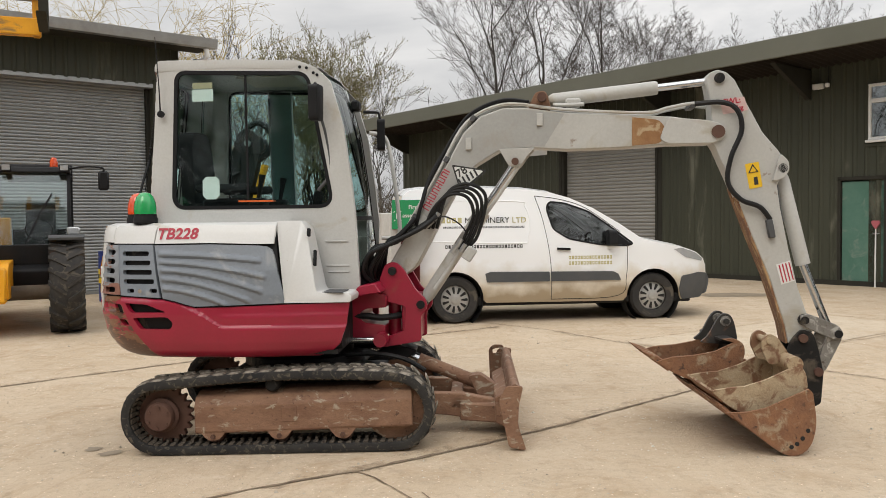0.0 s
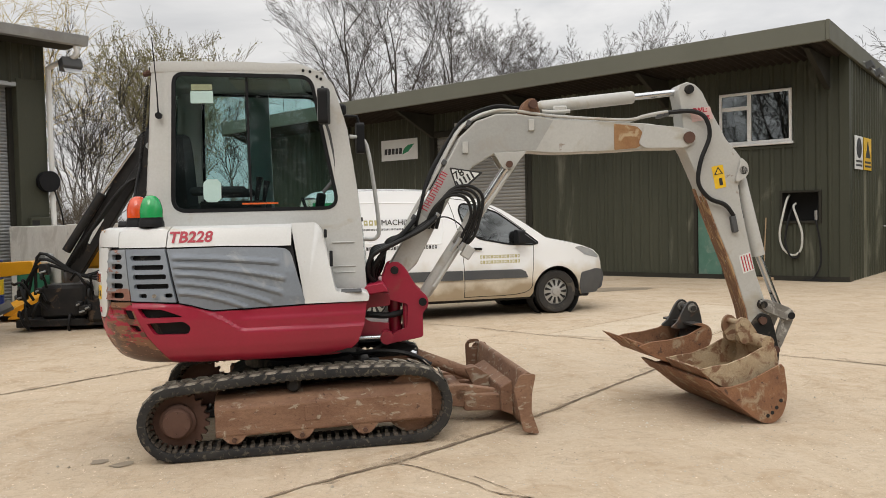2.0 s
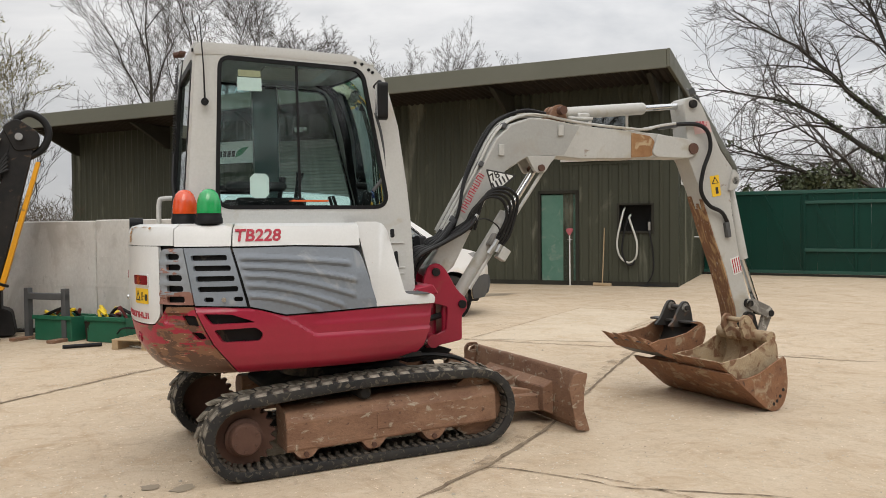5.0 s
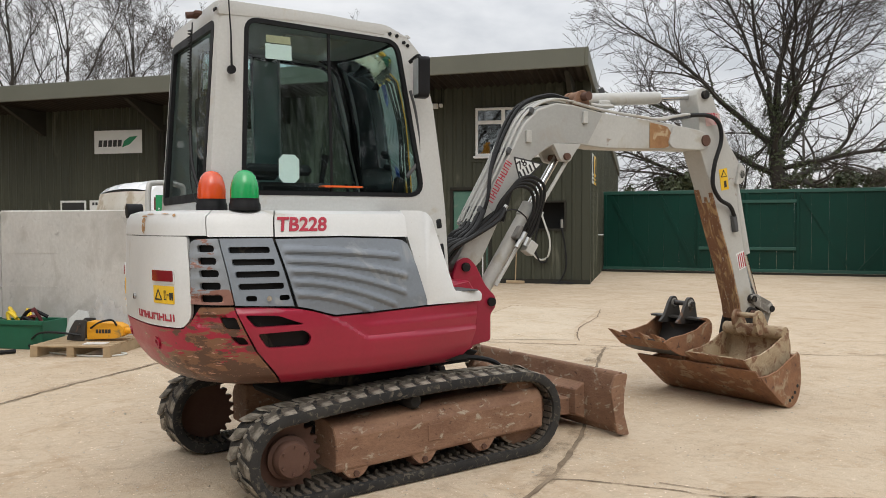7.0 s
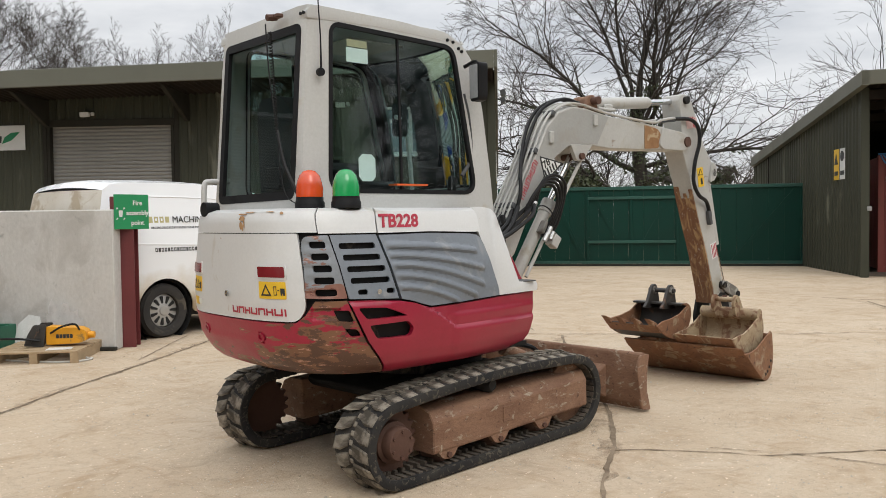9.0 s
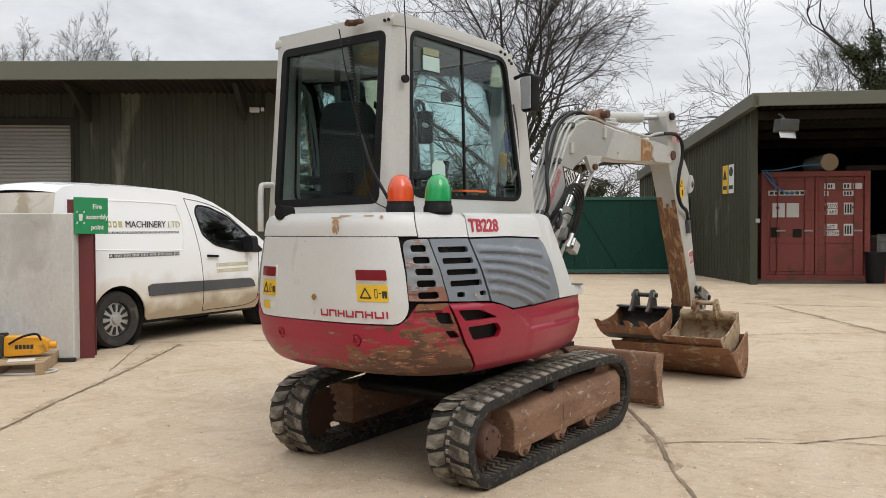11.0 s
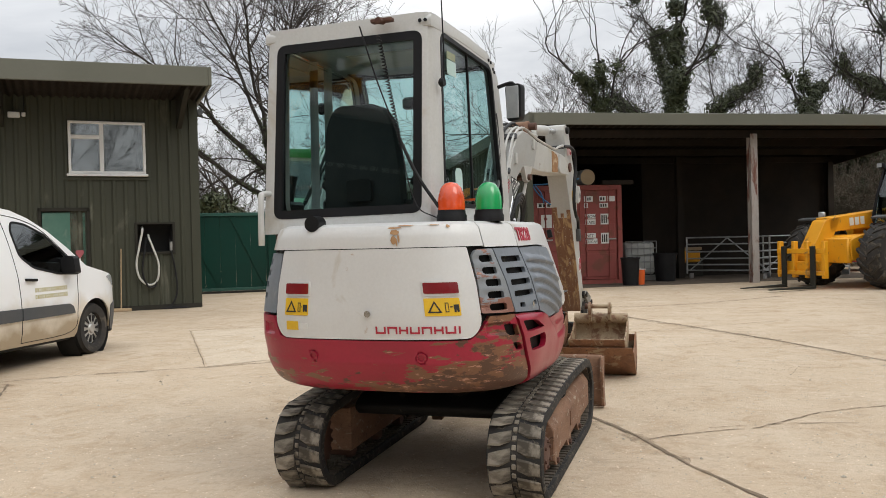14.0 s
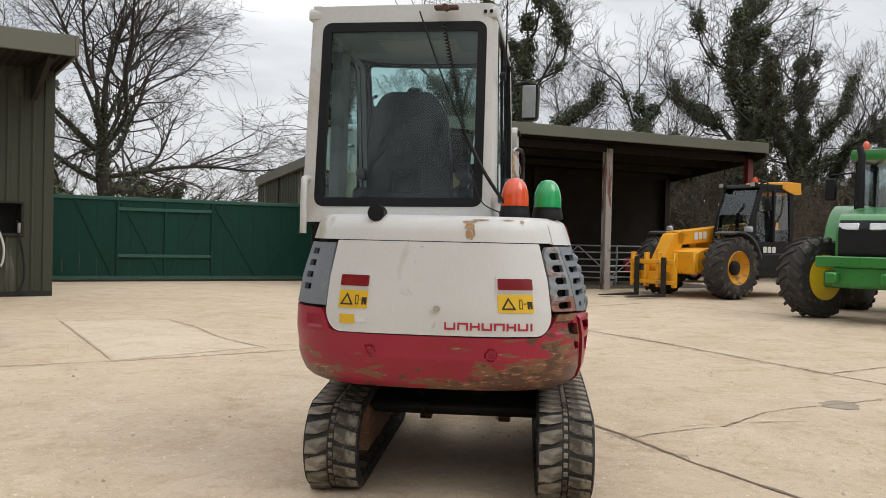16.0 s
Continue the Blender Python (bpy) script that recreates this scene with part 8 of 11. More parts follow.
for k in range(4):
    y = -0.07 + 0.05 * k
    part("hose", tube(smooth_line([(0.50, y, 0.98), (0.50 + 0.02 * k, y - 0.06, 1.08), (0.60, y - 0.09, 1.22 + 0.01 * k), (0.70, y - 0.07, 1.30), (0.80, y - 0.02, 1.41)], 6), 0.016, 8), M_HOSE, exc)
    part("hose", tube(smooth_line([(0.53, y, 0.95), (0.46 + 0.015 * k, y - 0.10, 1.05), (0.50, y - 0.12, 1.17 + 0.012 * k), (0.66, y - 0.12, 1.25), (0.86, y - 0.09, 1.35 + 0.012 * k), (0.96, -0.09, 1.44)], 6), 0.015, 8), M_HOSE, exc)
for k in range(4):
    d = 0.028 * k
    part("hose", tube(smooth_line([(0.86 + d, -0.085, 1.34), (0.93 + d, -0.10, 1.48 + d), (1.04 + d, -0.105, 1.565 + d * 0.8), (1.15 + d, -0.10, 1.545 + d * 0.7), (1.19 + d, -0.085, 1.43 + d), (1.13 + d, -0.06, 1.29), (1.09 + d * 0.5, -0.03, 1.20)], 6), 0.0115, 8), M_HOSE, exc)
for k in range(2):
    part("hose", tube(smooth_line([(0.80, -0.06, 1.36), (0.84, -0.075, 1.50), (0.90, -0.02, 1.68 + 0.02 * k), (1.04, 0.02 + 0.05 * k, 1.94), (1.17, 0.03 + 0.05 * k, 2.11), (1.38, 0.03 + 0.05 * k, 2.195), (1.56, 0.03 + 0.04 * k, 2.18)], 6), 0.0125, 7), M_HOSE, exc)
part("hose", tube(smooth_line([(2.62, -0.06, 2.125), (2.78, -0.085, 2.13), (2.875, -0.10, 2.08), (2.905, -0.10, 1.95), (2.84, -0.10, 1.78), (2.82, -0.10, 1.62), (2.90, -0.095, 1.51), (3.02, -0.085, 1.46), (3.09, -0.07, 1.38)], 6), 0.016, 8), M_HOSE, exc, "looped black hose to the arm")
part("hose_union", moved(box(-0.02, 0.02, -0.09, -0.05, -0.06, 0.06, 0.006), pose(3.09, 0, 1.32, 0, -10, 0)), M_GREYP, exc)
for k in range(5):
    y = -0.045 + 0.040 * k
    part("pipe_union", tube([(0.765 + 0.004 * k, y, 1.372), (0.788, y, 1.41)], 0.0155, 6), M_GALV, boom)
    part("pipe_union", tube([(0.735, y, 1.322), (0.752, y, 1.35)], 0.014, 6), M_GALV, boom)
for u, w, a in ((0.90, 1.375, 40), (0.945, 1.42, 55), (1.095, 1.245, 60), (1.12, 1.21, 60), (1.06, 1.20, 55)):
    part("hose_union", moved(tube([(-0.03, 0, 0), (0.03, 0, 0)], 0.017, 6), pose(u, -0.10, w, 0, -a, 0)), M_GALV, exc)
part("cable_tie", tube(smooth_line([(0.90, -0.115, 1.39), (1.0, -0.13, 1.42), (1.10, -0.12, 1.37), (1.15, -0.08, 1.30)], 5), 0.005, 5), M_HOSE, exc)
part("valve_block", moved(box(-0.035, 0.035, -0.06, 0.01, -0.045, 0.045, 0.006), pose(1.16, -0.05, 1.17, 0, 34, 0)), M_EARM, exc)
# labels on boom and arm
def decal(name, poly, y, material, parent, label="", d=0.002):
    return part(name, prism(poly, y - d, y), material, parent, label, smooth=False)


decal("grey_primer", [(0.93, 1.36), (1.03, 1.53), (1.10, 1.645), (1.21, 1.77), (1.365, 1.862), (1.55, 1.877), (1.66, 1.873), (1.79, 2.083), (1.538, 2.118), (1.395, 2.122), (1.25, 2.073), (1.138, 1.97), (0.985, 1.70), (0.84, 1.45)], -0.0552, mat("grey_primer_paint", (0.37, 0.375, 0.36), (0.33, 0.33, 0.315), 0.5, big=1.6, fine=60, bump=0.04, stain=(0.33, 0.31, 0.27), stain_amt=0.08, stain_scale=3), boom, "greyer repainted boom foot", 0.0012)
tri_ = decal("plate_sign", rounded([(1.045, 1.765), (1.285, 1.725), (1.105, 1.575)], 0.015), -0.056, M_INK, boom, "white triangular plate with black figures")
decal("plate_face", rounded([(1.060, 1.752), (1.258, 1.720), (1.108, 1.596)], 0.012), -0.0585, M_SIGNW, tri_)
part("lettering", text_mesh("78", 0.075, bold=0.0012), M_INK, tri_, at=pose(1.092, -0.0605, 1.676, 0, -32, 0), smooth=False)
for k in range(5):
    u, w = 1.108 + 0.026 * k, 1.622 + 0.0155 * k
    decal("text_bar", [(u, w), (u + 0.011, w + 0.006), (u - 0.013, w + 0.050), (u - 0.024, w + 0.044)], -0.0605, M_INK, tri_)
MARK_C, MARK_S = 0.50, 0.866


def mark_bar(along0, along1, up0, up1):
    """A red bar on the boom side, in the slanted axes of the maker's mark."""
    q = [(along0, up0), (along1, up0), (along1, up1), (along0, up1)]
    decal("mark_stroke", [(0.865 + a * MARK_C - b * MARK_S, 1.47 + a * MARK_S + b * MARK_C) for a, b in q], -0.056, M_DECR, boom)


for k in range(8):
    a0 = 0.0415 * k
    for q in (0.0, 0.024)[:2 if k < 7 else 1]:
        mark_bar(a0 + q, a0 + q + 0.007, -0.024, 0.024)
    if k < 7:
        b0 = (0.017, -0.004, -0.024)[k % 3]
        mark_bar(a0 + 0.007, a0 + 0.024, b0, b0 + 0.007)
yl = decal("warning_label", rounded([(2.935, 1.735), (3.02, 1.75), (3.045, 1.59), (2.965, 1.575)], 0.006), -0.051, M_SIGNY, arm, "yellow warning label with black pictograms")
decal("pictogram", [(2.955, 1.675), (3.02, 1.685), (2.982, 1.735)], -0.0535, M_INK, yl)
decal("pictogram", [(2.966, 1.682), (3.008, 1.688), (2.983, 1.720)], -0.0555, M_SIGNY, yl)
decal("pictogram", [(2.995, 1.60), (3.02, 1.605), (3.012, 1.655), (2.99, 1.65)], -0.0535, M_INK, yl)
wl = decal("instruction_label", [(3.13, 1.09), (3.215, 1.115), (3.245, 0.985), (3.165, 0.96)], -0.051, M_SIGNW, arm, "white label with red bars")
for k in range(4):
    decal("text_bar", [(3.145 + 0.02 * k, 1.085 + 0.006 * k), (3.152 + 0.02 * k, 1.087 + 0.006 * k), (3.180 + 0.02 * k, 0.975 + 0.006 * k), (3.173 + 0.02 * k, 0.973 + 0.006 * k)], -0.0535, M_DECR, wl)
pl2 = decal("load_label", [(2.775, 2.15), (2.93, 2.165), (2.955, 2.08), (2.80, 2.055)], -0.051, mat("pink_label", (0.62, 0.42, 0.40), (0.58, 0.44, 0.41), 0.5, bump=0.0), arm, "faded load label with red lettering")
part("lettering", text_mesh("SWL:", 0.05, bold=0.001), M_DECR, pl2, at=pose(2.80, -0.054, 2.118, 0, -6, 0), smooth=False)
part("lettering", text_mesh("kg", 0.045, bold=0.001), M_DECR, pl2, at=pose(2.885, -0.054, 2.080, 0, -6, 0), smooth=False)

# ---- nested buckets under the arm ----
def bucket(name, label, prof, lip_at, y0, y1, steel, m=EXC, side_mat=None, rim=0.02, thick=0.014):
    """A bucket: a bent shell along its profile, two cheek plates and a cutting edge."""
    b = thing(name, label, "bucket", m)
    bm = bmesh.new()
    P = [Vector(p) for p in prof]
    rows = []
    for i, p in enumerate(P):
        d = (P[min(i + 1, len(P) - 1)] - P[max(i - 1, 0)]).normalized()
        nrm = Vector((-d.y, d.x))
        q = p + nrm * thick
        rows.append([bm.verts.new((p.x, y0, p.y)), bm.verts.new((p.x, y1, p.y)), bm.verts.new((q.x, y1, q.y)), bm.verts.new((q.x, y0, q.y))])
    for a, c in zip(rows, rows[1:]):
        for k in range(4):
            bm.faces.new((a[k], c[k], c[(k + 1) % 4], a[(k + 1) % 4]))
    bm.faces.new(rows[0])
    bm.faces.new(rows[-1][::-1])
    part("shell", bm, steel, b)
    e0, e1 = P[0], P[1]
    d = (e0 - e1).normalized()
    n_ = Vector((-d.y, d.x))
    part("cutting_edge", prism([tuple(e0 + d * 0.012), tuple(e0 - d * 0.10 - n_ * 0.012), tuple(e0 - d * 0.10 + n_ * 0.012)], y0 - 0.006, y1 + 0.006, bev=0.002), M_BUCK, b, smooth=False)
    return b


BUCK = EXC @ pose(3.0, -0.35, 0, 0, 0, 6.5) @ pose(-3.0, 0.35, 0)
DIT = smooth_line([(2.64, 0.295, 0), (2.79, 0.172, 0), (2.98, 0.028, 0), (3.08, 0.002, 0), (3.16, 0.058, 0), (3.195, 0.19, 0), (3.175, 0.37, 0)], 5)
DIT = [(p.x, max(p.y, 0.002)) for p in DIT]
ditch = bucket("ditching_bucket", "wide rusty ditching bucket lying on the concrete", DIT, 0, -0.59, 0.45, M_BUCK, BUCK)
cheek = [(2.66, 0.262)] + [p for p in DIT if p[0] > 2.68] + [(3.15, 0.395), (3.05, 0.352), (2.90, 0.285), (2.78, 0.262)]
for y in (-0.602, 0.45):
    part("cheek_plate", prism(cheek, y, y + 0.014, bev=0.003), M_BUCK, ditch, smooth=False)
for k in range(4):
    part("drain_hole", lathe([(0.013, -0.6045), (0.013, -0.598)], 12, "y", at=(3.05 + 0.032 * k, 0, 0.055 + 0.012 * k * k * 0.55 + 0.012 * k)), M_DARK, ditch)
MID = [(p.x, p.y) for p in smooth_line([(2.60, 0.375, 0), (2.74, 0.262, 0), (2.93, 0.20, 0), (3.08, 0.235, 0), (3.165, 0.35, 0), (3.165, 0.46, 0), (3.135, 0.515, 0)], 5)]
mid = bucket("grading_bucket", "worn cream and brown bucket nested in the ditching bucket", MID, 0, -0.52, -0.04, M_BUCK2, BUCK)
mch = [(2.60, 0.375)] + MID[2:] + [(3.06, 0.50), (2.93, 0.44), (2.80, 0.40), (2.70, 0.392)]
for y in (-0.532, -0.04):
    part("cheek_plate", prism(mch, y, y + 0.014, bev=0.003), M_BUCK2, mid, smooth=False)
for y in (-0.38, -0.20):
    part("hitch_ear", prism(rounded([(3.0, 0.50), (2.955, 0.60), (2.965, 0.66), (3.005, 0.69), (3.05, 0.67), (3.10, 0.60), (3.15, 0.52)], 0.028), y, y + 0.025, bev=0.003), M_BUCK2, mid)
for u, w in ((3.005, 0.645),):
    part("ear_pin", tube([(u, -0.39, w), (u, -0.165, w)], 0.02, 12), M_BUCK2, mid)
part("back_tube", tube([(3.10, -0.53, 0.525), (3.10, -0.03, 0.525)], 0.048, 18), M_BUCK2, mid)
SMA = [(p.x, p.y) for p in smooth_line([(2.42, 0.455, 0), (2.56, 0.365, 0), (2.74, 0.315, 0), (2.90, 0.36, 0), (2.985, 0.46, 0), (2.99, 0.555, 0), (2.93, 0.60, 0), (2.84, 0.60, 0)], 5)]
sml = bucket("digging_bucket", "small toothed digging bucket with black lugs", SMA, 0, 0.03, 0.49, M_BUCK3, BUCK)
sch = [(2.42, 0.455)] + SMA[2:] + [(2.92, 0.575), (2.80, 0.52), (2.66, 0.495), (2.52, 0.485)]
for y in (0.018, 0.49):
    part("cheek_plate", prism(sch, y, y + 0.014, bev=0.003), M_BUCK, sml, smooth=False)
for k in range(4):
    y = 0.035 + 0.135 * k
    part("tooth", prism([(2.33, 0.522), (2.42, 0.445), (2.52, 0.40), (2.53, 0.425), (2.44, 0.485)], y, y + 0.05, bev=0.006), M_BUCK, sml, smooth=False)
for y in (0.16, 0.32):
    part("hitch_ear", prism(rounded([(2.74, 0.555), (2.80, 0.60), (2.862, 0.715), (2.895, 0.752), (2.945, 0.748), (2.972, 0.70), (2.99, 0.62), (3.0, 0.54)], 0.03), y, y + 0.025, bev=0.003), M_BUCK3, sml)
    part("ear_boss", lathe([(0.032, -0.012), (0.036, 0.0), (0.036, 0.025), (0.032, 0.037)], 16, "y", at=(2.915, y, 0.70)), M_LINKS, sml)
part("ear_pin", tube([(2.915, 0.13, 0.70), (2.915, 0.37, 0.70)], 0.02, 12), M_BUCK3, sml)

# ---- wheels ----
def tyre_mesh(r, w, rim_r):
    pr = [(rim_r, -w * 0.42), (rim_r + (r - rim_r) * 0.35, -w * 0.5), (rim_r + (r - rim_r) * 0.8, -w * 0.49), (r - 0.02, -w * 0.42), (r, -w * 0.3), (r, w * 0.3), (r - 0.02, w * 0.42), (rim_r + (r - rim_r) * 0.8, w * 0.49), (rim_r + (r - rim_r) * 0.35, w * 0.5), (rim_r, w * 0.42)]
    return mesh_of(lathe(pr + pr[:1], 44, "y", cap=False), "tyre", True)


def lug_pair(r, w, h=0.045):
    """Two handed chevron bars for a tractor tyre, each seated on the tread at the top of the wheel."""
    out = []
    for sgn in (-1, 1):
        n = 4
        bm = bmesh.new()
        rows = []
        for k in range(n + 1):
            f = k / n
            y = sgn * w * (0.02 + 0.50 * f)
            x = -0.34 * w * f
            z = r - 0.02 - 0.05 * max(0.0, f - 0.55) ** 1.3 * 2.0
            rows.append([bm.verts.new((x + dx, y, z + dz)) for dx, dz in ((-0.042, -0.03), (-0.028, h), (0.028, h), (0.042, -0.03))])
        for p, q in zip(rows, rows[1:]):
            for k in range(4):
                bm.faces.new((p[k], q[k], q[(k + 1) % 4], p[(k + 1) % 4]))
        bm.faces.new(rows[0])
        bm.faces.new(rows[-1][::-1])
        out.append(mesh_of(bm, "tread_bar"))
    return out


def add_wheel(parent, name, tyre_me, rim_bm_me, rim_mat, m, hub_me=None, bars=None, count=19):
    w = part(name, tyre_me, M_TYRE, parent, "", at=m)
    part("rim", rim_bm_me, rim_mat, w)
    if hub_me:
        part("hub", hub_me, M_BLACKP, w)
    if bars:
        for k in range(count):
            for j, me in enumerate(bars):
                part("tread_bar", me, M_TYRE, w, at=pose(0, 0, 0, 0, 360 * (k + 0.5 * j) / count, 0))
    return w


# ---- white panel van ----
VAN = frame_of((-0.21, 11.305), (0.983, 0.187))
van = thing("panel_van", "white panel van with a dirty lower body and grey rubbing strips", "van", VAN)
M_VAN = bpy.data.materials.new("van_paint_dirty")
M_VAN.use_nodes = True
_nt = M_VAN.node_tree
_b = _nt.nodes["Principled BSDF"]
_co = _nt.nodes.new("ShaderNodeTexCoord")
_sx = _nt.nodes.new("ShaderNodeSeparateXYZ")
_nz = _nt.nodes.new("ShaderNodeTexNoise")
_nz.inputs["Scale"].default_value, _nz.inputs["Detail"].default_value = 3.0, 7.0
_ad = _nt.nodes.new("ShaderNodeMath")
_ad.operation = "MULTIPLY_ADD"
_ad.inputs[1].default_value = -0.55
_rp = _nt.nodes.new("ShaderNodeValToRGB")
_rp.color_ramp.elements[0].position, _rp.color_ramp.elements[0].color = 0.10, (0.36, 0.285, 0.19, 1)
_rp.color_ramp.elements[1].position, _rp.color_ramp.elements[1].color = 0.50, (0.86, 0.875, 0.885, 1)
_e = _rp.color_ramp.elements.new(0.27)
_e.color = (0.66, 0.60, 0.50, 1)
_nt.links.new(_co.outputs["Object"], _sx.inputs["Vector"])
_nt.links.new(_co.outputs["Object"], _nz.inputs["Vector"])
_nt.links.new(_nz.outputs["Fac"], _ad.inputs[0])
_nt.links.new(_sx.outputs["Z"], _ad.inputs[2])
_nt.links.new(_ad.outputs[0], _rp.inputs["Fac"])
_nt.links.new(_rp.outputs["Color"], _b.inputs["Base Color"])
_b.inputs["Roughness"].default_value = 0.32
_b.inputs["Coat Weight"].default_value = 0.4
VCY = 0.865


def van_half(x, z):
    y = 0.885
    y -= 0.17 * max(0, z - 1.0) ** 1.15 + 0.05 * max(0, 0.42 - z) * 3
    y -= 0.30 * max(0, (x - 2.80) / 0.80) ** 2.2
    y -= 0.06 * max(0, (-0.45 - x) / 0.28) ** 2
    y += 0.012 * math.exp(-((z - 0.62) / 0.25) ** 2)
    return y


def van_side(sg, off=0.0):
    return lambda x, z: Vector((x, VCY + sg * (van_half(x, z) + off), z))


def arc(cx, cz, r, a0, a1, n=14):
    return [(cx + r * math.cos(radians(a0 + (a1 - a0) * k / n)), cz + r * math.sin(radians(a0 + (a1 - a0) * k / n))) for k in range(n + 1)]


V_TOP = [(3.60, 0.60), (3.59, 0.71), (3.54, 0.81), (3.40, 0.90), (3.15, 0.975), (2.80, 1.045), (2.57, 1.10), (2.24, 1.32), (1.90, 1.52), (1.58, 1.66), (1.32, 1.735), (1.0, 1.778), (0.55, 1.797), (0.05, 1.80), (-0.40, 1.79), (-0.60, 1.765), (-0.68, 1.70), (-0.72, 1.50), (-0.745, 1.10), (-0.75, 0.75), (-0.75, 0.45)]
V_OUT = [(-0.73, 0.34), (-0.42, 0.30)] + arc(0, 0.31, 0.38, 180, 0) + [(0.42, 0.27), (2.30, 0.26)] + arc(2.728, 0.31, 0.38, 180, 0) + [(3.14, 0.26), (3.50, 0.27), (3.59, 0.40)] + V_TOP
for sg in (-1, 1):
    glass_p = rounded([(1.345, 1.25), (1.265, 1.52), (1.30, 1.60), (1.50, 1.58), (1.83, 1.465), (2.11, 1.27), (2.42, 1.035), (2.33, 1.02), (1.99, 1.035), (1.55, 1.12)], [0.05, 0.08, 0.05, 0.05, 0.05, 0.03, 0.01, 0.01, 0.05, 0.06])
    part("body_side", patch(V_OUT, [shrink(glass_p, 0.004)], van_side(sg), 0.09, 0.02, (0, sg, 0)), M_VAN, van, "white steel side panel with road dirt")
    part("side_window", patch(glass_p, [], van_side(sg, 0.004), 0.09, 0.006, (0, sg, 0)), M_GLASSD, van, "dark door glass")
    part("window_rubber", patch(shrink(glass_p, -0.022), [shrink(glass_p, 0.002)], van_side(sg, 0.006), 0.09, 0.01, (0, sg, 0)), M_BLACKP, van)
    part("mirror_sail", patch([(2.10, 1.03), (2.42, 1.026), (2.15, 1.22)], [], van_side(sg, 0.010), 0.1, 0.01, (0, sg, 0)), M_BLACKP, van)
    part("rubbing_strip", patch(rounded([(0.42, 0.545), (0.40, 0.66), (0.47, 0.685), (1.27, 0.675), (1.27, 0.545)], 0.012), [], van_side(sg, 0.024), 0.1, 0.024, (0, sg, 0)), M_GREYP, van, "grey plastic rubbing strip")
    part("rubbing_strip", patch(rounded([(1.29, 0.545), (1.29, 0.675), (2.15, 0.665), (2.22, 0.63), (2.26, 0.545)], 0.012), [], van_side(sg, 0.024), 0.1, 0.024, (0, sg, 0)), M_GREYP, van, "grey plastic rubbing strip")
    part("door_handle", patch(rounded([(1.38, 0.965), (1.56, 0.955), (1.56, 0.985), (1.38, 0.995)], 0.01), [], van_side(sg, 0.03), 0.1, 0.03, (0, sg, 0)), M_BLACKP, van)
    for ln in ([(1.10, 1.69), (1.20, 1.36), (1.28, 0.90), (1.30, 0.60), (1.30, 0.30)], [(2.36, 1.0), (2.34, 0.60), (2.22, 0.33), (1.30, 0.30)], [(1.10, 1.69), (1.45, 1.64), (1.80, 1.52), (2.26, 1.20)]):
        part("door_seam", tube([van_side(sg, 0.0)(x, z) for x, z in [tuple(p)[:2] for p in smooth_line([(a, b, 0) for a, b in ln], 5)]], 0.0045, 5), M_BLACKP, van)
    swage = [(-0.52, 1.10), (0.84, 1.06), (0.98, 1.12), (1.02, 1.35), (0.96, 1.55), (0.82, 1.62), (-0.48, 1.64)]
    part("panel_swage", tube([van_side(sg, -0.002)(p.x, p.y) for p in smooth_line([(a, b, 0) for a, b in swage], 5)], 0.010, 6), M_VAN, van)
    part("bumper_corner", patch(rounded([(3.10, 0.40), (3.15, 0.26), (3.49, 0.265), (3.59, 0.40), (3.60, 0.60), (3.44, 0.62), (3.14, 0.58)], 0.03), [], van_side(sg, 0.012), 0.06, 0.02, (0, sg, 0)), M_GREYP, van, "dark grey bumper corner")
    part("headlamp", patch(rounded([(3.02, 0.95), (3.22, 0.83), (3.51, 0.77), (3.52, 0.81), (3.37, 0.90), (3.14, 0.965)], 0.015), [], van_side(sg, 0.006), 0.05, 0.01, (0, sg, 0)), M_HEADL, van, "clear headlamp")
    part("wheel_arch", tube([van_side(sg, -0.10)(x, z) for x, z in arc(0, 0.31, 0.375, 200, -20)], 0.02, 6), M_BLACKP, van)
    ml = part("mirror", prism(rounded([(-0.10, -0.10), (0.10, -0.10), (0.10, 0.07), (0.04, 0.11), (-0.07, 0.10)], 0.04), -0.06, 0.05, axis="x", bev=0.02, seg=2), M_BLACKP, van, "black door mirror", at=pose(2.12, VCY + sg * 0.96, 1.12))
# roof, screen, bonnet and back, as strips across the top line
def across(i0, i1, off=0.0, inset=0.0, lo=0.0, hi=1.0, n=14):
    bm = bmesh.new()
    rows = []
    seg = []
    for a, b in zip(V_TOP[i0:i1], V_TOP[i0 + 1:i1 + 1]):
        seg += [Vector(a).lerp(Vector(b), k / 3) for k in range(3)]
    seg.append(Vector(V_TOP[i1]))
    for j, p in enumerate(seg):
        t = (seg[min(j + 1, len(seg) - 1)] - seg[max(j - 1, 0)]).normalized()
        nrm = Vector((t.y, -t.x))
        if nrm.y < 0 and abs(nrm.y) > abs(nrm.x):
            nrm = -nrm
        h = van_half(p.x, p.y) - inset
        row = []
        for k in range(n + 1):
            f = -1 + 2 * (lo + (hi - lo) * k / n)
            c = 0.055 * (1 - f * f) + off
            row.append(bm.verts.new((p.x + nrm.x * c, VCY + f * h, p.y + nrm.y * c)))
        rows.append(row)
    for a, b in zip(rows, rows[1:]):
        for k in range(n):
            bm.faces.new((a[k], a[k + 1], b[k + 1], b[k]))
    return bm


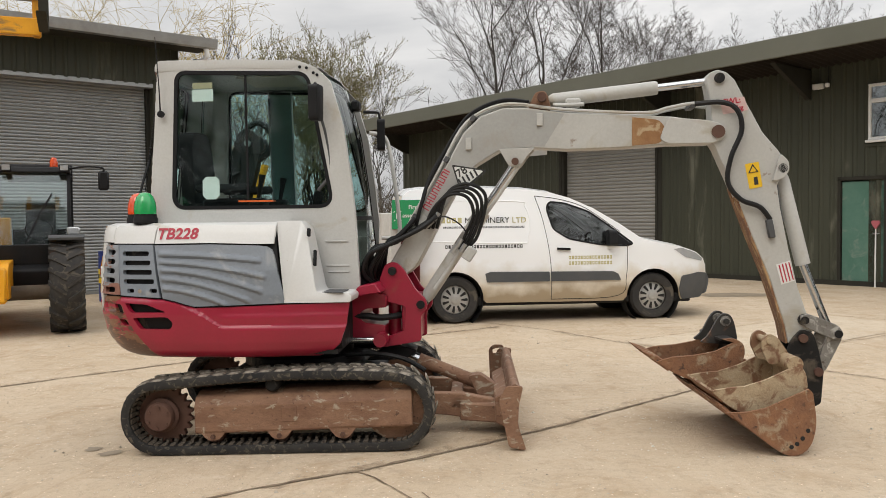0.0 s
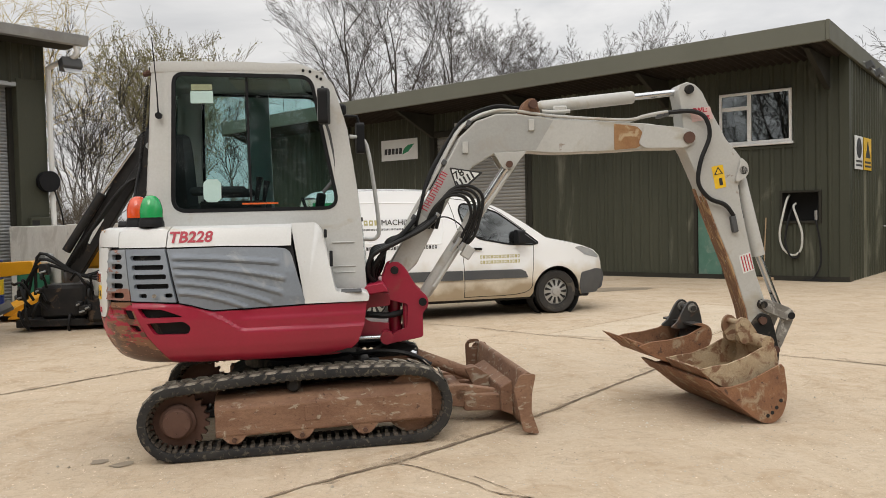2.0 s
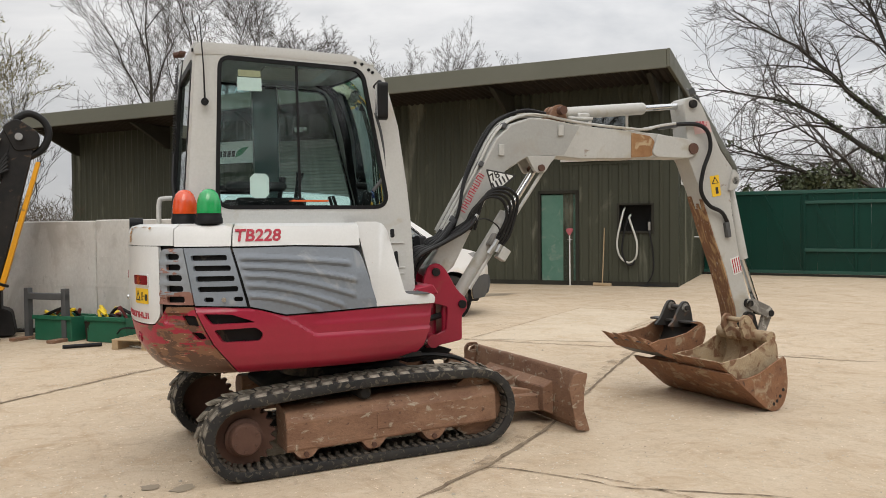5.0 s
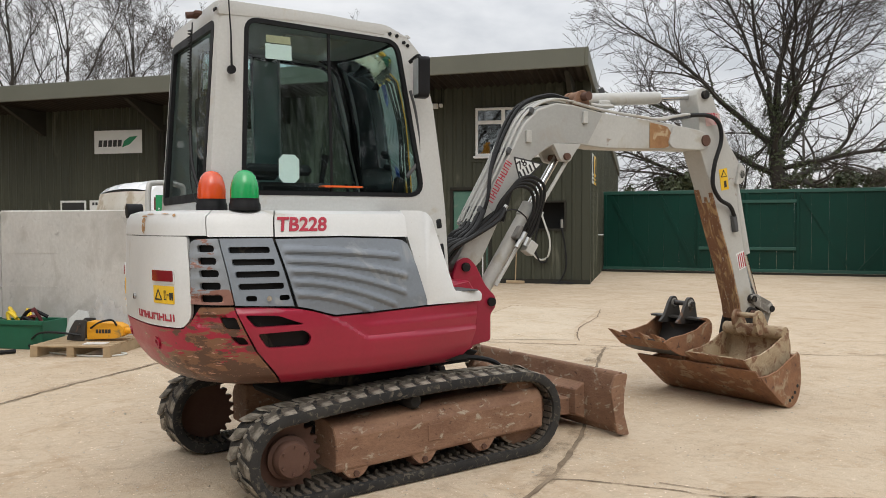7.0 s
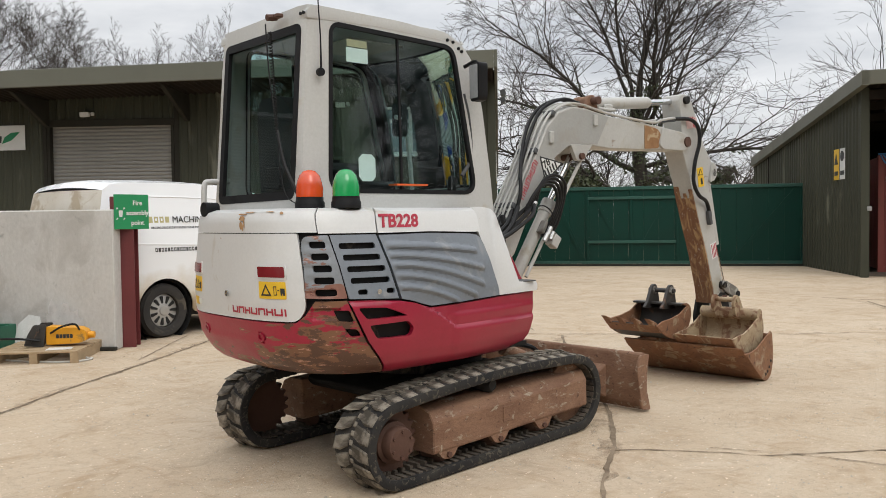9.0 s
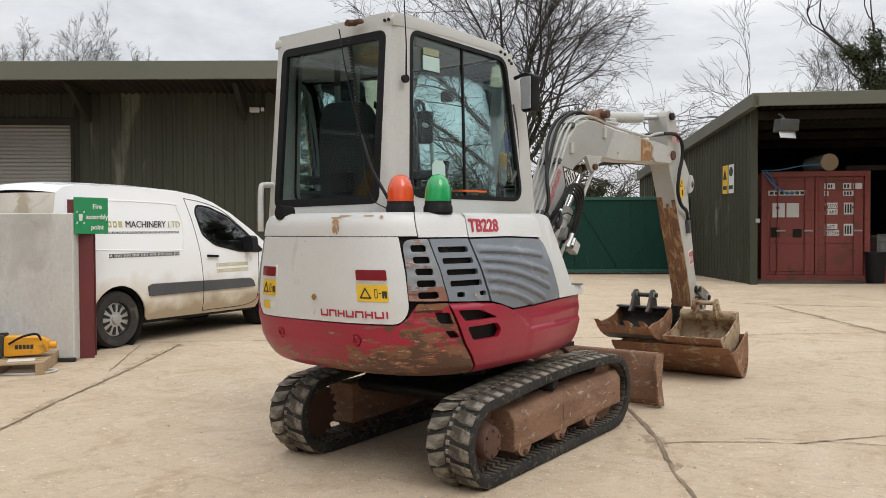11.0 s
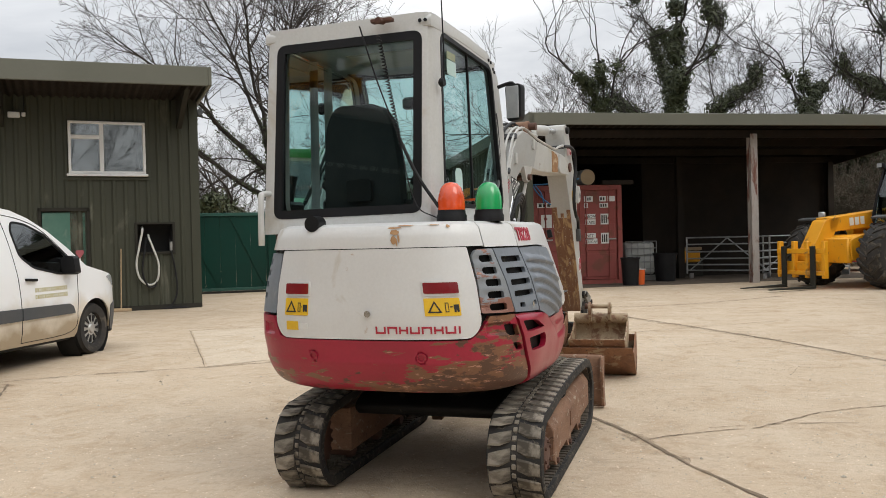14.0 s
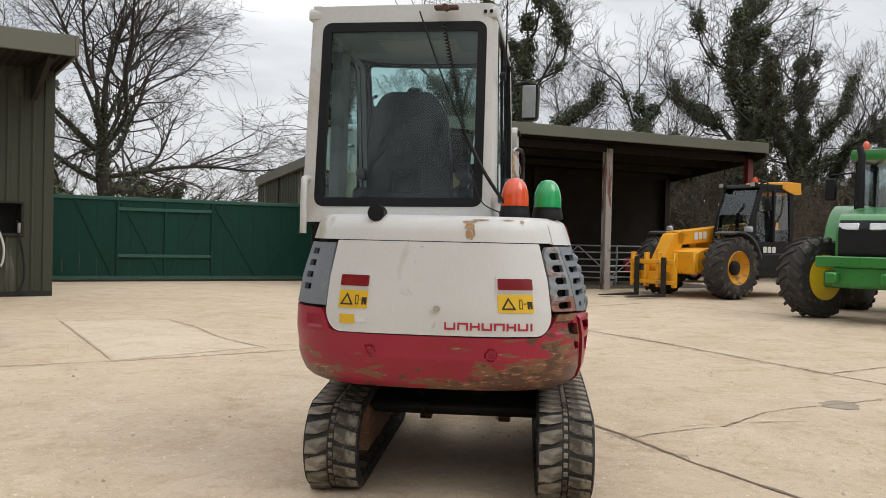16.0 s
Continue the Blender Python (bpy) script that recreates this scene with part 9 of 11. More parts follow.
part("front_bumper", across(0, 1), M_GREYP, van, "dark grey front bumper")
part("bumper_low", prism(rounded([(3.45, 0.27), (3.61, 0.32), (3.65, 0.50), (3.61, 0.61), (3.51, 0.61)], 0.03), VCY - 0.60, VCY + 0.60, bev=0.02), M_GREYP, van)
part("bonnet", across(1, 6), M_VAN, van, "white bonnet")
part("windscreen", across(6, 10, 0.0, 0.0), M_GLASSD, van, "raked windscreen")
part("roof", across(10, 16), M_WPAINT, van, "white steel roof")
part("rear_door", across(16, 20), M_DIRTY, van, "dusty rear doors")
part("floor_pan", box(-0.70, 3.30, VCY - 0.78, VCY + 0.78, 0.22, 0.34, 0.02), M_DARK, van)
part("dashboard", box(2.05, 2.5, VCY - 0.70, VCY + 0.70, 0.80, 1.04, 0.05), M_BLACKP, van)
for y in (VCY - 0.40, VCY + 0.40):
    st = part("front_seat", prism(rounded([(1.23, 0.55), (1.73, 0.55), (1.73, 0.72), (1.43, 0.76), (1.30, 1.35), (1.18, 1.35)], 0.05), y - 0.24, y + 0.24, bev=0.04), M_SEAT, van)
    part("headrest", box(1.17, 1.28, y - 0.12, y + 0.12, 1.38, 1.56, 0.03), M_SEAT, st)
part("bulkhead", box(1.08, 1.12, VCY - 0.74, VCY + 0.74, 0.35, 1.66, 0.01), M_DARK, van)
part("steering_wheel", tube([(1.92 + 0.06 * math.sin(a), VCY - 0.40 + 0.19 * math.cos(a), 1.02 + 0.16 * math.sin(a)) for a in [2 * math.pi * k / 20 for k in range(21)]], 0.014, 6), M_BLACKP, van)
vt = tyre_mesh(0.315, 0.20, 0.195)
vr = lathe([(0.198, -0.05), (0.198, 0.02), (0.185, 0.045), (0.06, 0.06), (0.05, 0.075), (0.01, 0.078)], 36, "y")
moved(vr, Matrix.Diagonal((1, -1, 1, 1)))
v_rim = mesh_of(vr, "rim", True)
v_gap = mesh_of(prism([(0.085, -0.010), (0.165, -0.020), (0.172, 0.0), (0.165, 0.020), (0.085, 0.010)], -0.064, -0.050), "trim_slot")
for x in (0, 2.728):
    for sg in (-1, 1):
        w = add_wheel(van, "wheel", vt, v_rim, M_ALLOY, pose(x, VCY + sg * 0.765, 0.315, 0, 0, 0 if sg < 0 else 180))
        for k in range(11):
            part("trim_slot", v_gap, M_DARK, w, at=pose(0, 0, 0, 0, 360 * k / 11, 0))
# wheel wells
for x in (0, 2.728):
    part("wheel_well", lathe([(0.385, 0.03), (0.385, 0.28), (0.10, 0.29), (0.10, 1.44), (0.385, 1.45), (0.385, 1.70)], 28, "y", at=(x, 0, 0.31), cap=False), M_DARK, van)
# lettering on the side as plain bars
for x0, x1, z0, z1, mm in ((-0.25, 0.12, 1.335, 1.405, M_GOLD), (-0.15, 0.95, 1.265, 1.290, M_GREYP), (-0.13, 0.92, 1.0, 1.045, M_INK), (1.54, 2.15, 0.835, 0.880, M_GOLD), (1.54, 2.15, 0.760, 0.805, M_GOLD)):
    n = max(2, int((x1 - x0) / (0.9 * (z1 - z0))))
    w = (x1 - x0) / n
    for k in range(n):
        part("letter_bar", patch([(x0 + k * w, z0), (x0 + (k + 0.72) * w, z0), (x0 + (k + 0.72) * w, z1), (x0 + k * w, z1)], [[(x0 + (k + 0.2) * w, z0 + 0.3 * (z1 - z0)), (x0 + (k + 0.5) * w, z0 + 0.3 * (z1 - z0)), (x0 + (k + 0.5) * w, z0 + 0.72 * (z1 - z0)), (x0 + (k + 0.2) * w, z0 + 0.72 * (z1 - z0))]] if k % 3 != 1 else [], van_side(-1, 0.002), 0.5, 0.0, (0, -1, 0)), mm, van, smooth=False)

for txt, x, mm, sz in (("MACHINERY", 0.135, M_INK, 0.108), ("LTD", 0.775, M_GOLD, 0.108)):
    part("lettering", text_mesh(txt, sz), mm, van, at=Matrix.Translation(van_side(-1, 0.006)(x, 1.335)) @ pose(0, 0, 0, -4, 0, 0), smooth=False)

# ---- telehandlers ----
big_t = tyre_mesh(0.63, 0.46, 0.33)
big_l = lug_pair(0.63, 0.46)
big_r = mesh_of(lathe([(0.33, -0.20), (0.36, 0.205), (0.35, 0.215), (0.335, 0.205), (0.31, 0.12), (0.27, 0.085), (0.14, 0.07), (0.02, 0.07)], 32, "y"), "rim", True)
big_h = mesh_of(lathe([(0.15, 0.06), (0.15, 0.13), (0.11, 0.16), (0.02, 0.16)], 20, "y"), "hub", True)


M_EAXLE = mat("muddy_axle", (0.07, 0.055, 0.04), (0.11, 0.09, 0.065), 0.85, big=4, fine=40, bump=0.3)


def telehandler(m, raised, label):
    """x forward, origin on the ground under the front axle; the cab sits on the left, the boom beside it."""
    t = thing("telehandler", label, "telehandler", m)
    for x in (0, -2.75):
        for sg in (-1, 1):
            add_wheel(t, "wheel", big_t, big_r, M_JYEL if not raised else M_GREYP, pose(x, sg * 0.92, 0.66, 0, 0, 0 if sg > 0 else 180), big_h, big_l)
    b0, b1 = (-0.82, 0.18) if raised else (-0.52, 0.52)
    part("chassis", prism(rounded([(0.55, 0.55), (0.60, 0.95), (0.30, 1.05), (-2.6, 1.10), (-3.45, 1.0), (-3.45, 0.55), (-2.2, 0.48)], 0.05), b0, b1, bev=0.02), M_JYEL, t)
    part("front_plate", box(0.50, 0.64, b0 + 0.02, b1 - 0.02, 0.50, 1.0, 0.03), M_JYEL, t)
    if raised:
        part("front_cowl", prism(rounded([(-0.62, 0.50), (-0.38, 0.55), (-0.34, 0.90), (-0.50, 0.99), (-0.62, 0.99)], 0.04), -0.20, 0.66, bev=0.02), M_BLACKP, t, "black cowl under the windscreen")
        part("front_axle", tube([(0.0, -0.70, 0.60), (0.0, 0.70, 0.60)], 0.11, 10), M_EAXLE, t)
    part("engine_cover", prism(rounded([(-0.65, 0.75), (-2.30, 0.75), (-2.30, 1.28), (-0.80, 1.38), (-0.65, 1.28)], 0.06), -1.08, -0.52, bev=0.03), M_JYEL, t)
    part("step_box", box(-2.0, -0.75, 0.52, 1.0, 0.45, 0.85, 0.03), M_BLACKP, t)
    cabp = rounded([(-0.62, 0.95), (-0.50, 1.40), (-0.62, 1.80), (-0.86, 2.42), (-2.05, 2.44), (-2.12, 1.5), (-2.0, 0.95)], [0.05, 0.08, 0.08, 0.12, 0.12, 0.1, 0.05])
    c0 = -0.20 if raised else 0.06
    for y in (c0, 0.98):
        win = rounded([(-0.72, 1.22), (-0.76, 1.78), (-0.95, 2.30), (-1.92, 2.32), (-1.98, 1.22)], 0.06)
        part("cab_side", patch(cabp, [win], lambda a, b, y=y: Vector((a, y, b)), 0.15, 0.05, (0, 1 if y > 0.5 else -1, 0)), M_BLACKP, t, "black cab side")
        part("cab_glass", patch(win, [], lambda a, b, y=y: Vector((a, y - (0.02 if y > 0.5 else -0.02), b)), 0.4, 0.004, (0, 1, 0)), M_GLASS, t)
        part("cab_pillar", box(-1.38, -1.32, y - 0.03, y + 0.03, 1.2, 2.35, 0.005), M_BLACKP, t)
    for a, b in (((-0.56, 1.28), (-0.64, 1.80)), ((-0.64, 1.80), (-0.88, 2.38))):
        part("front_glass", prism([a, b, (b[0] + 0.012, b[1]), (a[0] + 0.012, a[1])], c0 + 0.05, 0.93), M_GLASS, t, smooth=False)
    part("cab_front", prism(rounded([(-0.70, 0.95), (-0.50, 0.98), (-0.48, 1.28), (-0.60, 1.28)], 0.02), c0, 0.98, bev=0.01), M_BLACKP, t)
    part("cab_back", box(-2.12, -2.06, 0.08, 0.96, 1.0, 1.5, 0.01), M_BLACKP, t)
    part("cab_roof", prism(rounded([(-0.80, 2.38), (-0.86, 2.47), (-2.10, 2.50), (-2.16, 2.40)], 0.03), c0 - 0.01, 0.99, bev=0.03, seg=2), M_BLACKP, t)
    part("roof_fairing", prism(rounded([(-1.62, 2.40), (-1.66, 2.56), (-2.30, 2.56), (-2.34, 2.30), (-2.10, 2.28)], 0.04), 0.03, 1.01, bev=0.02), M_BLACKP if raised else M_JYEL, t, "rear roof edge")
    part("seat", prism(rounded([(-1.25, 1.2), (-1.75, 1.2), (-1.85, 1.9), (-1.70, 1.95), (-1.62, 1.40), (-1.25, 1.38)], 0.05), 0.30, 0.74, bev=0.03), M_SEAT, t)
    part("steering_wheel", tube([(-0.98 + 0.08 * math.sin(a), 0.52 + 0.19 * math.cos(a), 1.50 + 0.16 * math.sin(a)) for a in [2 * math.pi * k / 18 for k in range(19)]], 0.015, 6), M_BLACKP, t)
    part("mudguard", prism(arc(0, 0.66, 0.77, 72, 165, 12) + arc(0, 0.66, 0.735, 165, 72, 12), 0.68, 1.16), M_GREYP, t)
    part("mudguard", prism(arc(0, 0.66, 0.77, 72, 165, 12) + arc(0, 0.66, 0.735, 165, 72, 12), -1.16, -0.68), M_GREYP, t)
    mz, my = (0.24, 0.10) if raised else (0.0, 0.0)
    part("mirror", box(-0.62, -0.56, 1.28 + my, 1.44 + my, 1.86 + mz, 2.16 + mz, 0.03), M_BLACKP, t, "black door mirror")
    part("mirror_arm", tube(smooth_line([(-0.80, 0.98, 2.44), (-0.66, 1.2, 2.47), (-0.60, 1.34 + my, 2.45), (-0.59, 1.36 + my, 2.14 + mz)], 4), 0.016, 6), M_BLACKP, t)
    for y in (0.10, 0.90):
        lp = part("work_lamp", box(-0.80, -0.70, y - 0.07, y + 0.07, 2.40, 2.50, 0.015), M_BLACKP, t)
        part("lens", box(-0.70, -0.692, y - 0.055, y + 0.055, 2.41, 2.49), M_HEADL, lp, smooth=False)
    hl = part("headlamp", box(-0.50, -0.40, 0.92, 1.10, 1.42, 1.54, 0.02), M_HEADL, t)
    part("headlamp", box(0.02, 0.10, -0.75, -0.60, 1.42, 1.54, 0.02), M_HEADL, t)
    part("beacon", lathe([(0.06, 2.48), (0.06, 2.56), (0.04, 2.62), (0.01, 2.63)], 14, at=(-1.0, 0.75, 0)), M_AMBER, t, "amber beacon")
    part("wiper", tube([(-0.55, 0.35, 1.30), (-0.60, 0.55, 1.75), (-0.70, 0.72, 2.05)], 0.012, 5), M_BLACKP, t)
    # boom
    ang = 31.6 if raised else -5
    piv = Vector((-2.85, 0, 1.55))
    L = 6.1 if raised else 3.35
    bm_m = Matrix.Translation(piv) @ pose(0, -0.62 if raised else -0.25, 0, 0, -ang, 0)
    part("boom", prism([(0, -0.17), (L, -0.15), (L, 0.15), (0, 0.19)], -0.17, 0.17, bev=0.015), M_JYEL, t, "yellow telescopic boom", at=bm_m, smooth=False)
    part("boom_post", prism([(-3.1, 1.0), (-2.6, 1.0), (-2.75, 1.7), (-3.0, 1.7)], -0.45, 0.0, bev=0.02), M_JYEL, t)
    part("lift_ram", tube([(-1.6, -0.25, 1.0), bm_m @ Vector((1.9, 0, -0.1))], 0.07, 10), M_BLACKP, t)
    tip = bm_m @ Vector((L, 0, 0))
    if not raised:
        part("boom_head", prism(rounded([(tip.x - 0.30, tip.z + 0.15), (tip.x + 0.1, tip.z + 0.10), (tip.x + 0.55, tip.z - 0.62), (tip.x + 0.45, tip.z - 0.95), (tip.x + 0.22, tip.z - 0.9), (tip.x - 0.1, tip.z - 0.25)], 0.06), -0.42, -0.08, bev=0.02), M_JYEL, t)
        cx = tip.x + 0.62
        part("carriage_rail", box(cx, cx + 0.07, -0.80, 0.42, 0.70, 0.80, 0.01), M_JYEL, t)
        part("carriage_rail", box(cx, cx + 0.07, -0.80, 0.42, 0.28, 0.36, 0.01), M_JYEL, t)
        for y in (-0.80, -0.42, -0.08, 0.34):
            part("carriage_bar", box(cx - 0.05, cx + 0.06, y, y + 0.08, 0.22, 0.95, 0.01), M_JYEL, t)
        for y in (-0.62, 0.12):
            part("fork", prism([(cx + 0.08, 0.85), (cx + 0.13, 0.85), (cx + 0.13, 0.08), (cx + 1.20, 0.05), (cx + 1.20, 0.035), (cx + 0.08, 0.02)], y, y + 0.11, bev=0.004), M_DKGREY, t, smooth=False)
        part("hose", tube(smooth_line([(tip.x, -0.4, tip.z), (tip.x + 0.25, -0.5, tip.z - 0.3), (tip.x + 0.3, -0.45, tip.z - 0.75), (tip.x + 0.1, -0.4, tip.z - 0.9)], 5), 0.02, 6), M_HOSE, t)
        for k in range(3):
            part("letter_bar", box(2.40 + 0.15 * k, 2.51 + 0.15 * k, 0.172, 0.177, -0.07, 0.09), M_SIGNW, t, at=bm_m, smooth=False)
            part("letter_bar", box(-1.42 + 0.16 * k, -1.30 + 0.16 * k, 1.006, 1.011, 0.99, 1.12), M_SIGNW, t, smooth=False)
        part("carriage_plate", box(cx - 0.03, cx, -0.72, 0.36, 0.30, 0.55, 0.01), M_JYEL, t, smooth=False)
        part("sill_panel", box(-2.0, -0.66, 0.90, 1.02, 0.62, 0.98, 0.03), M_BLACKP, t)
    else:
        for k in range(4):
            part("carriage_bar", box(tip.x - 0.1, tip.x + 0.05, -0.85 + 0.50 * k, -0.77 + 0.50 * k, tip.z - 0.92, tip.z + 0.4, 0.01), M_JYEL, t)
        part("carriage_rail", box(tip.x - 0.05, tip.x + 0.1, -0.9, 0.74, tip.z - 0.92, tip.z - 0.72, 0.01), M_JYEL, t)
        part("carriage_rail", box(tip.x - 0.05, tip.x + 0.1, -0.9, 0.74, tip.z - 0.50, tip.z - 0.40, 0.01), M_GALV, t)
        part("carriage_rail", box(tip.x - 0.05, tip.x + 0.1, -0.9, 0.74, tip.z + 0.2, tip.z + 0.3, 0.01), M_GALV, t)
        for y in (-0.5, 0.72):
            part("fork", prism([(tip.x + 0.1, tip.z + 0.3), (tip.x + 0.15, tip.z + 0.3), (tip.x + 0.15, tip.z - 0.80), (tip.x + 1.0, tip.z - 0.83), (tip.x + 0.1, tip.z - 0.88)], y, y + 0.11, bev=0.004), M_DKGREY, t, smooth=False)
    return t


telehandler(frame_of((15.27, 1.78), (-0.66, 0.75)) @ Matrix.Diagonal((1.13, 1.13, 1.13, 1)), False, "yellow telehandler with black cab and pallet forks lowered")
telehandler(frame_of((-5.86, 10.27), (0.45, -0.89)) @ Matrix.Diagonal((0.87, 0.87, 0.87, 1)), True, "yellow and black telehandler with its boom raised, beside the workshop")

# ---- green tractor ----
TRAC = frame_of((9.50, -0.36), (-0.85, 0.53)) @ Matrix.Diagonal((1.12, 1.12, 1.12, 1))
tr_ = thing("tractor", "green farm tractor with yellow wheels and black cab", "tractor", TRAC)
ft = tyre_mesh(0.63, 0.46, 0.36)
ft_l = lug_pair(0.63, 0.46)
fr2 = mesh_of(lathe([(0.34, -0.215), (0.37, -0.21), (0.37, 0.21), (0.35, 0.215), (0.33, 0.10), (0.16, 0.06), (0.02, 0.06), (0.02, 0.02), (0.16, 0.02), (0.32, -0.08)], 32, "y"), "rim", True)
rt = tyre_mesh(0.89, 0.58, 0.50)
rt_l = lug_pair(0.89, 0.58)
rr2 = mesh_of(lathe([(0.50, -0.26), (0.52, 0.26), (0.50, 0.27), (0.46, 0.12), (0.18, 0.08), (0.02, 0.08)], 32, "y"), "rim", True)
for sg in (-1, 1):
    add_wheel(tr_, "wheel", ft, fr2, M_TYEL, pose(0, sg * 0.92, 0.66, 0, 0, -25 if sg > 0 else 155), big_h, ft_l)
    add_wheel(tr_, "wheel", rt, rr2, M_TYEL, pose(-2.6, sg * 0.95, 0.92, 0, 0, 0 if sg > 0 else 180), big_h, rt_l, 22)
    part("mudguard", prism(arc(-2.6, 0.92, 1.02, 20, 150, 12) + arc(-2.6, 0.92, 0.98, 150, 20, 12), sg * 0.66 - (0 if sg > 0 else 0.58), sg * 0.66 + (0.58 if sg > 0 else 0)), M_TGREEN, tr_)
hoodp = rounded([(0.86, 0.85), (0.92, 1.05), (0.90, 1.46), (0.70, 1.66), (-0.3, 1.79), (-1.35, 1.86), (-1.35, 1.0), (0.2, 0.85)], [0.06, 0.08, 0.12, 0.15, 0.2, 0.05, 0.05, 0.05])
hb = prism(hoodp, -0.40, 0.40, bev=0.07, seg=3)
part("bonnet", hb, M_TGREEN, tr_, "green bonnet")
part("grille", prism(rounded([(0.875, 0.92), (0.938, 1.06), (0.925, 1.44), (0.83, 1.58), (0.76, 1.52), (0.80, 1.20), (0.80, 0.95)], 0.03), -0.36, 0.36, bev=0.02), M_BLACKP, tr_, "black front grille")
for sg in (-1, 1):
    part("headlamp", moved(box(-0.015, 0.015, -0.15, 0.15, -0.055, 0.055, 0.02), pose(0.908, sg * 0.22, 1.47, 0, -18, sg * 8)), M_HEADL, tr_, "clear headlamp")
    part("side_grille", box(-0.6, 0.45, sg * 0.402 - 0.004, sg * 0.402 + 0.004, 1.05, 1.42, 0.02), M_BLACKP, tr_)
part("front_weight", box(0.55, 1.0, -0.42, 0.42, 0.55, 0.88, 0.04), M_TGREEN, tr_)
part("front_axle", box(-0.15, 0.15, -0.80, 0.80, 0.50, 0.78, 0.04), M_TGREEN, tr_)
part("front_linkage", box(0.7, 1.25, -0.45, -0.30, 0.62, 0.78, 0.02), M_TGREEN, tr_)
part("front_linkage", box(0.7, 1.25, 0.30, 0.45, 0.62, 0.78, 0.02), M_TGREEN, tr_)
part("link_bar", box(0.95, 1.05, -0.65, 0.65, 0.85, 1.02, 0.02), M_TGREEN, tr_)
part("chassis", box(-3.0, 0.2, -0.35, 0.35, 0.55, 1.0, 0.04), M_GREYP, tr_)
tc = rounded([(-1.35, 1.2), (-1.42, 2.75), (-3.0, 2.80), (-3.1, 1.2)], 0.08)
for y in (-0.75, 0.75):
    part("cab_side", patch(tc, [rounded([(-1.45, 1.32), (-1.52, 2.64), (-2.9, 2.66), (-2.98, 1.32)], 0.08)], lambda a, b, y=y: Vector((a, y, b)), 0.3, 0.06, (0, 1 if y > 0 else -1, 0)), M_BLACKP, tr_)
    part("cab_glass", patch(rounded([(-1.45, 1.32), (-1.52, 2.64), (-2.9, 2.66), (-2.98, 1.32)], 0.08), [], lambda a, b, y=y: Vector((a, y * 0.98, b)), 0.5, 0.004, (0, 1, 0)), M_GLASS, tr_)
part("front_glass", prism([(-1.38, 1.75), (-1.44, 2.70), (-1.43, 2.70), (-1.37, 1.75)], -0.72, 0.72), M_GLASS, tr_, smooth=False)
part("cab_roof", box(-3.15, -1.30, -0.82, 0.82, 2.75, 2.95, 0.06, seg=2), M_TGREEN, tr_)
part("seat", box(-2.6, -2.1, -0.25, 0.25, 1.3, 2.2, 0.06), M_SEAT, tr_)
for sg in (-1, 1):
    part("mirror", box(-1.32, -1.24, sg * 1.12 - 0.10, sg * 1.12 + 0.10, 2.05, 2.45, 0.03), M_BLACKP, tr_, "black cab mirror")
    part("mirror_arm", tube([(-1.40, sg * 0.75, 2.55), (-1.28, sg * 1.12, 2.50)], 0.016, 6), M_BLACKP, tr_)
part("exhaust_stack", tube([(-1.25, -0.55, 1.6), (-1.25, -0.55, 2.75), (-1.30, -0.60, 2.9)], 0.06, 12), M_BLACKP, tr_)
part("beacon", lathe([(0.06, 2.95), (0.06, 3.05), (0.03, 3.10), (0.01, 3.11)], 14, at=(-1.5, -0.6, 0)), M_AMBER, tr_, "amber beacon")

CAB_BACK = ("cab_side", "cab_glass", "front_glass", "cab_roof", "mirror", "mirror_arm", "beacon", "seat")
for c in tr_.children:
    if c.name.split(".")[0] in CAB_BACK:
        c.location.x -= 0.28
        c.location.z -= 0.06

# ---- parked car and small tractor far behind the telehandler ----
car = thing("red_car", "red car parked far behind the telehandler", "car", frame_of((23.5, 1.2), (-0.3, 0.95)))
part("body", prism(rounded([(-2.0, 0.30), (2.0, 0.30), (2.05, 0.75), (1.1, 0.95), (0.5, 1.42), (-1.2, 1.45), (-1.9, 0.95)], 0.08), -0.85, 0.85, bev=0.06, seg=2), mat("car_red", (0.35, 0.02, 0.03), rough=0.3, coat=0.5, bump=0), car)
part("glass", prism([(1.0, 0.97), (0.48, 1.37), (-1.15, 1.40), (-1.75, 0.97)], -0.86, 0.86), M_GLASSD, car, smooth=False)
for x in (-1.25, 1.25):
    for sg in (-1, 1):
        add_wheel(car, "wheel", vt, v_rim, M_ALLOY, pose(x, sg * 0.78, 0.315, 0, 0, 180 if sg > 0 else 0))

# ---- folded flail arm on the left ----
FL = pose(-3.75, 12.25, 0)
M_HEDGE = mat("hedge_cutter_black", (0.016, 0.016, 0.017), (0.028, 0.026, 0.024), 0.55, big=4, fine=40, bump=0.1, stain=(0.09, 0.06, 0.04), stain_amt=0.12, stain_scale=6, spec=0.2)
fl_ = thing("hedge_cutter", "black and yellow folded hedge cutter arm standing on the yard", "implement", FL)
part("main_arm", prism([(-0.66, 0.86), (-0.44, 0.74), (0.60, 2.40), (0.55, 2.66), (0.38, 2.60)], -0.10, 0.10, bev=0.012), M_HEDGE, fl_, "black box-section arm")
part("second_arm", prism([(0.48, 2.56), (0.72, 2.42), (0.36, 0.95), (0.20, 0.38), (0.02, 0.38), (0.10, 0.95)], -0.11, 0.09, bev=0.012), M_HEDGE, fl_, "black box-section arm")
part("yellow_edge", prism([(0.73, 2.20), (0.78, 2.20), (0.34, 0.62), (0.27, 0.62)], -0.12, 0.10, bev=0.006), M_JYEL, fl_, "yellow guard strip")
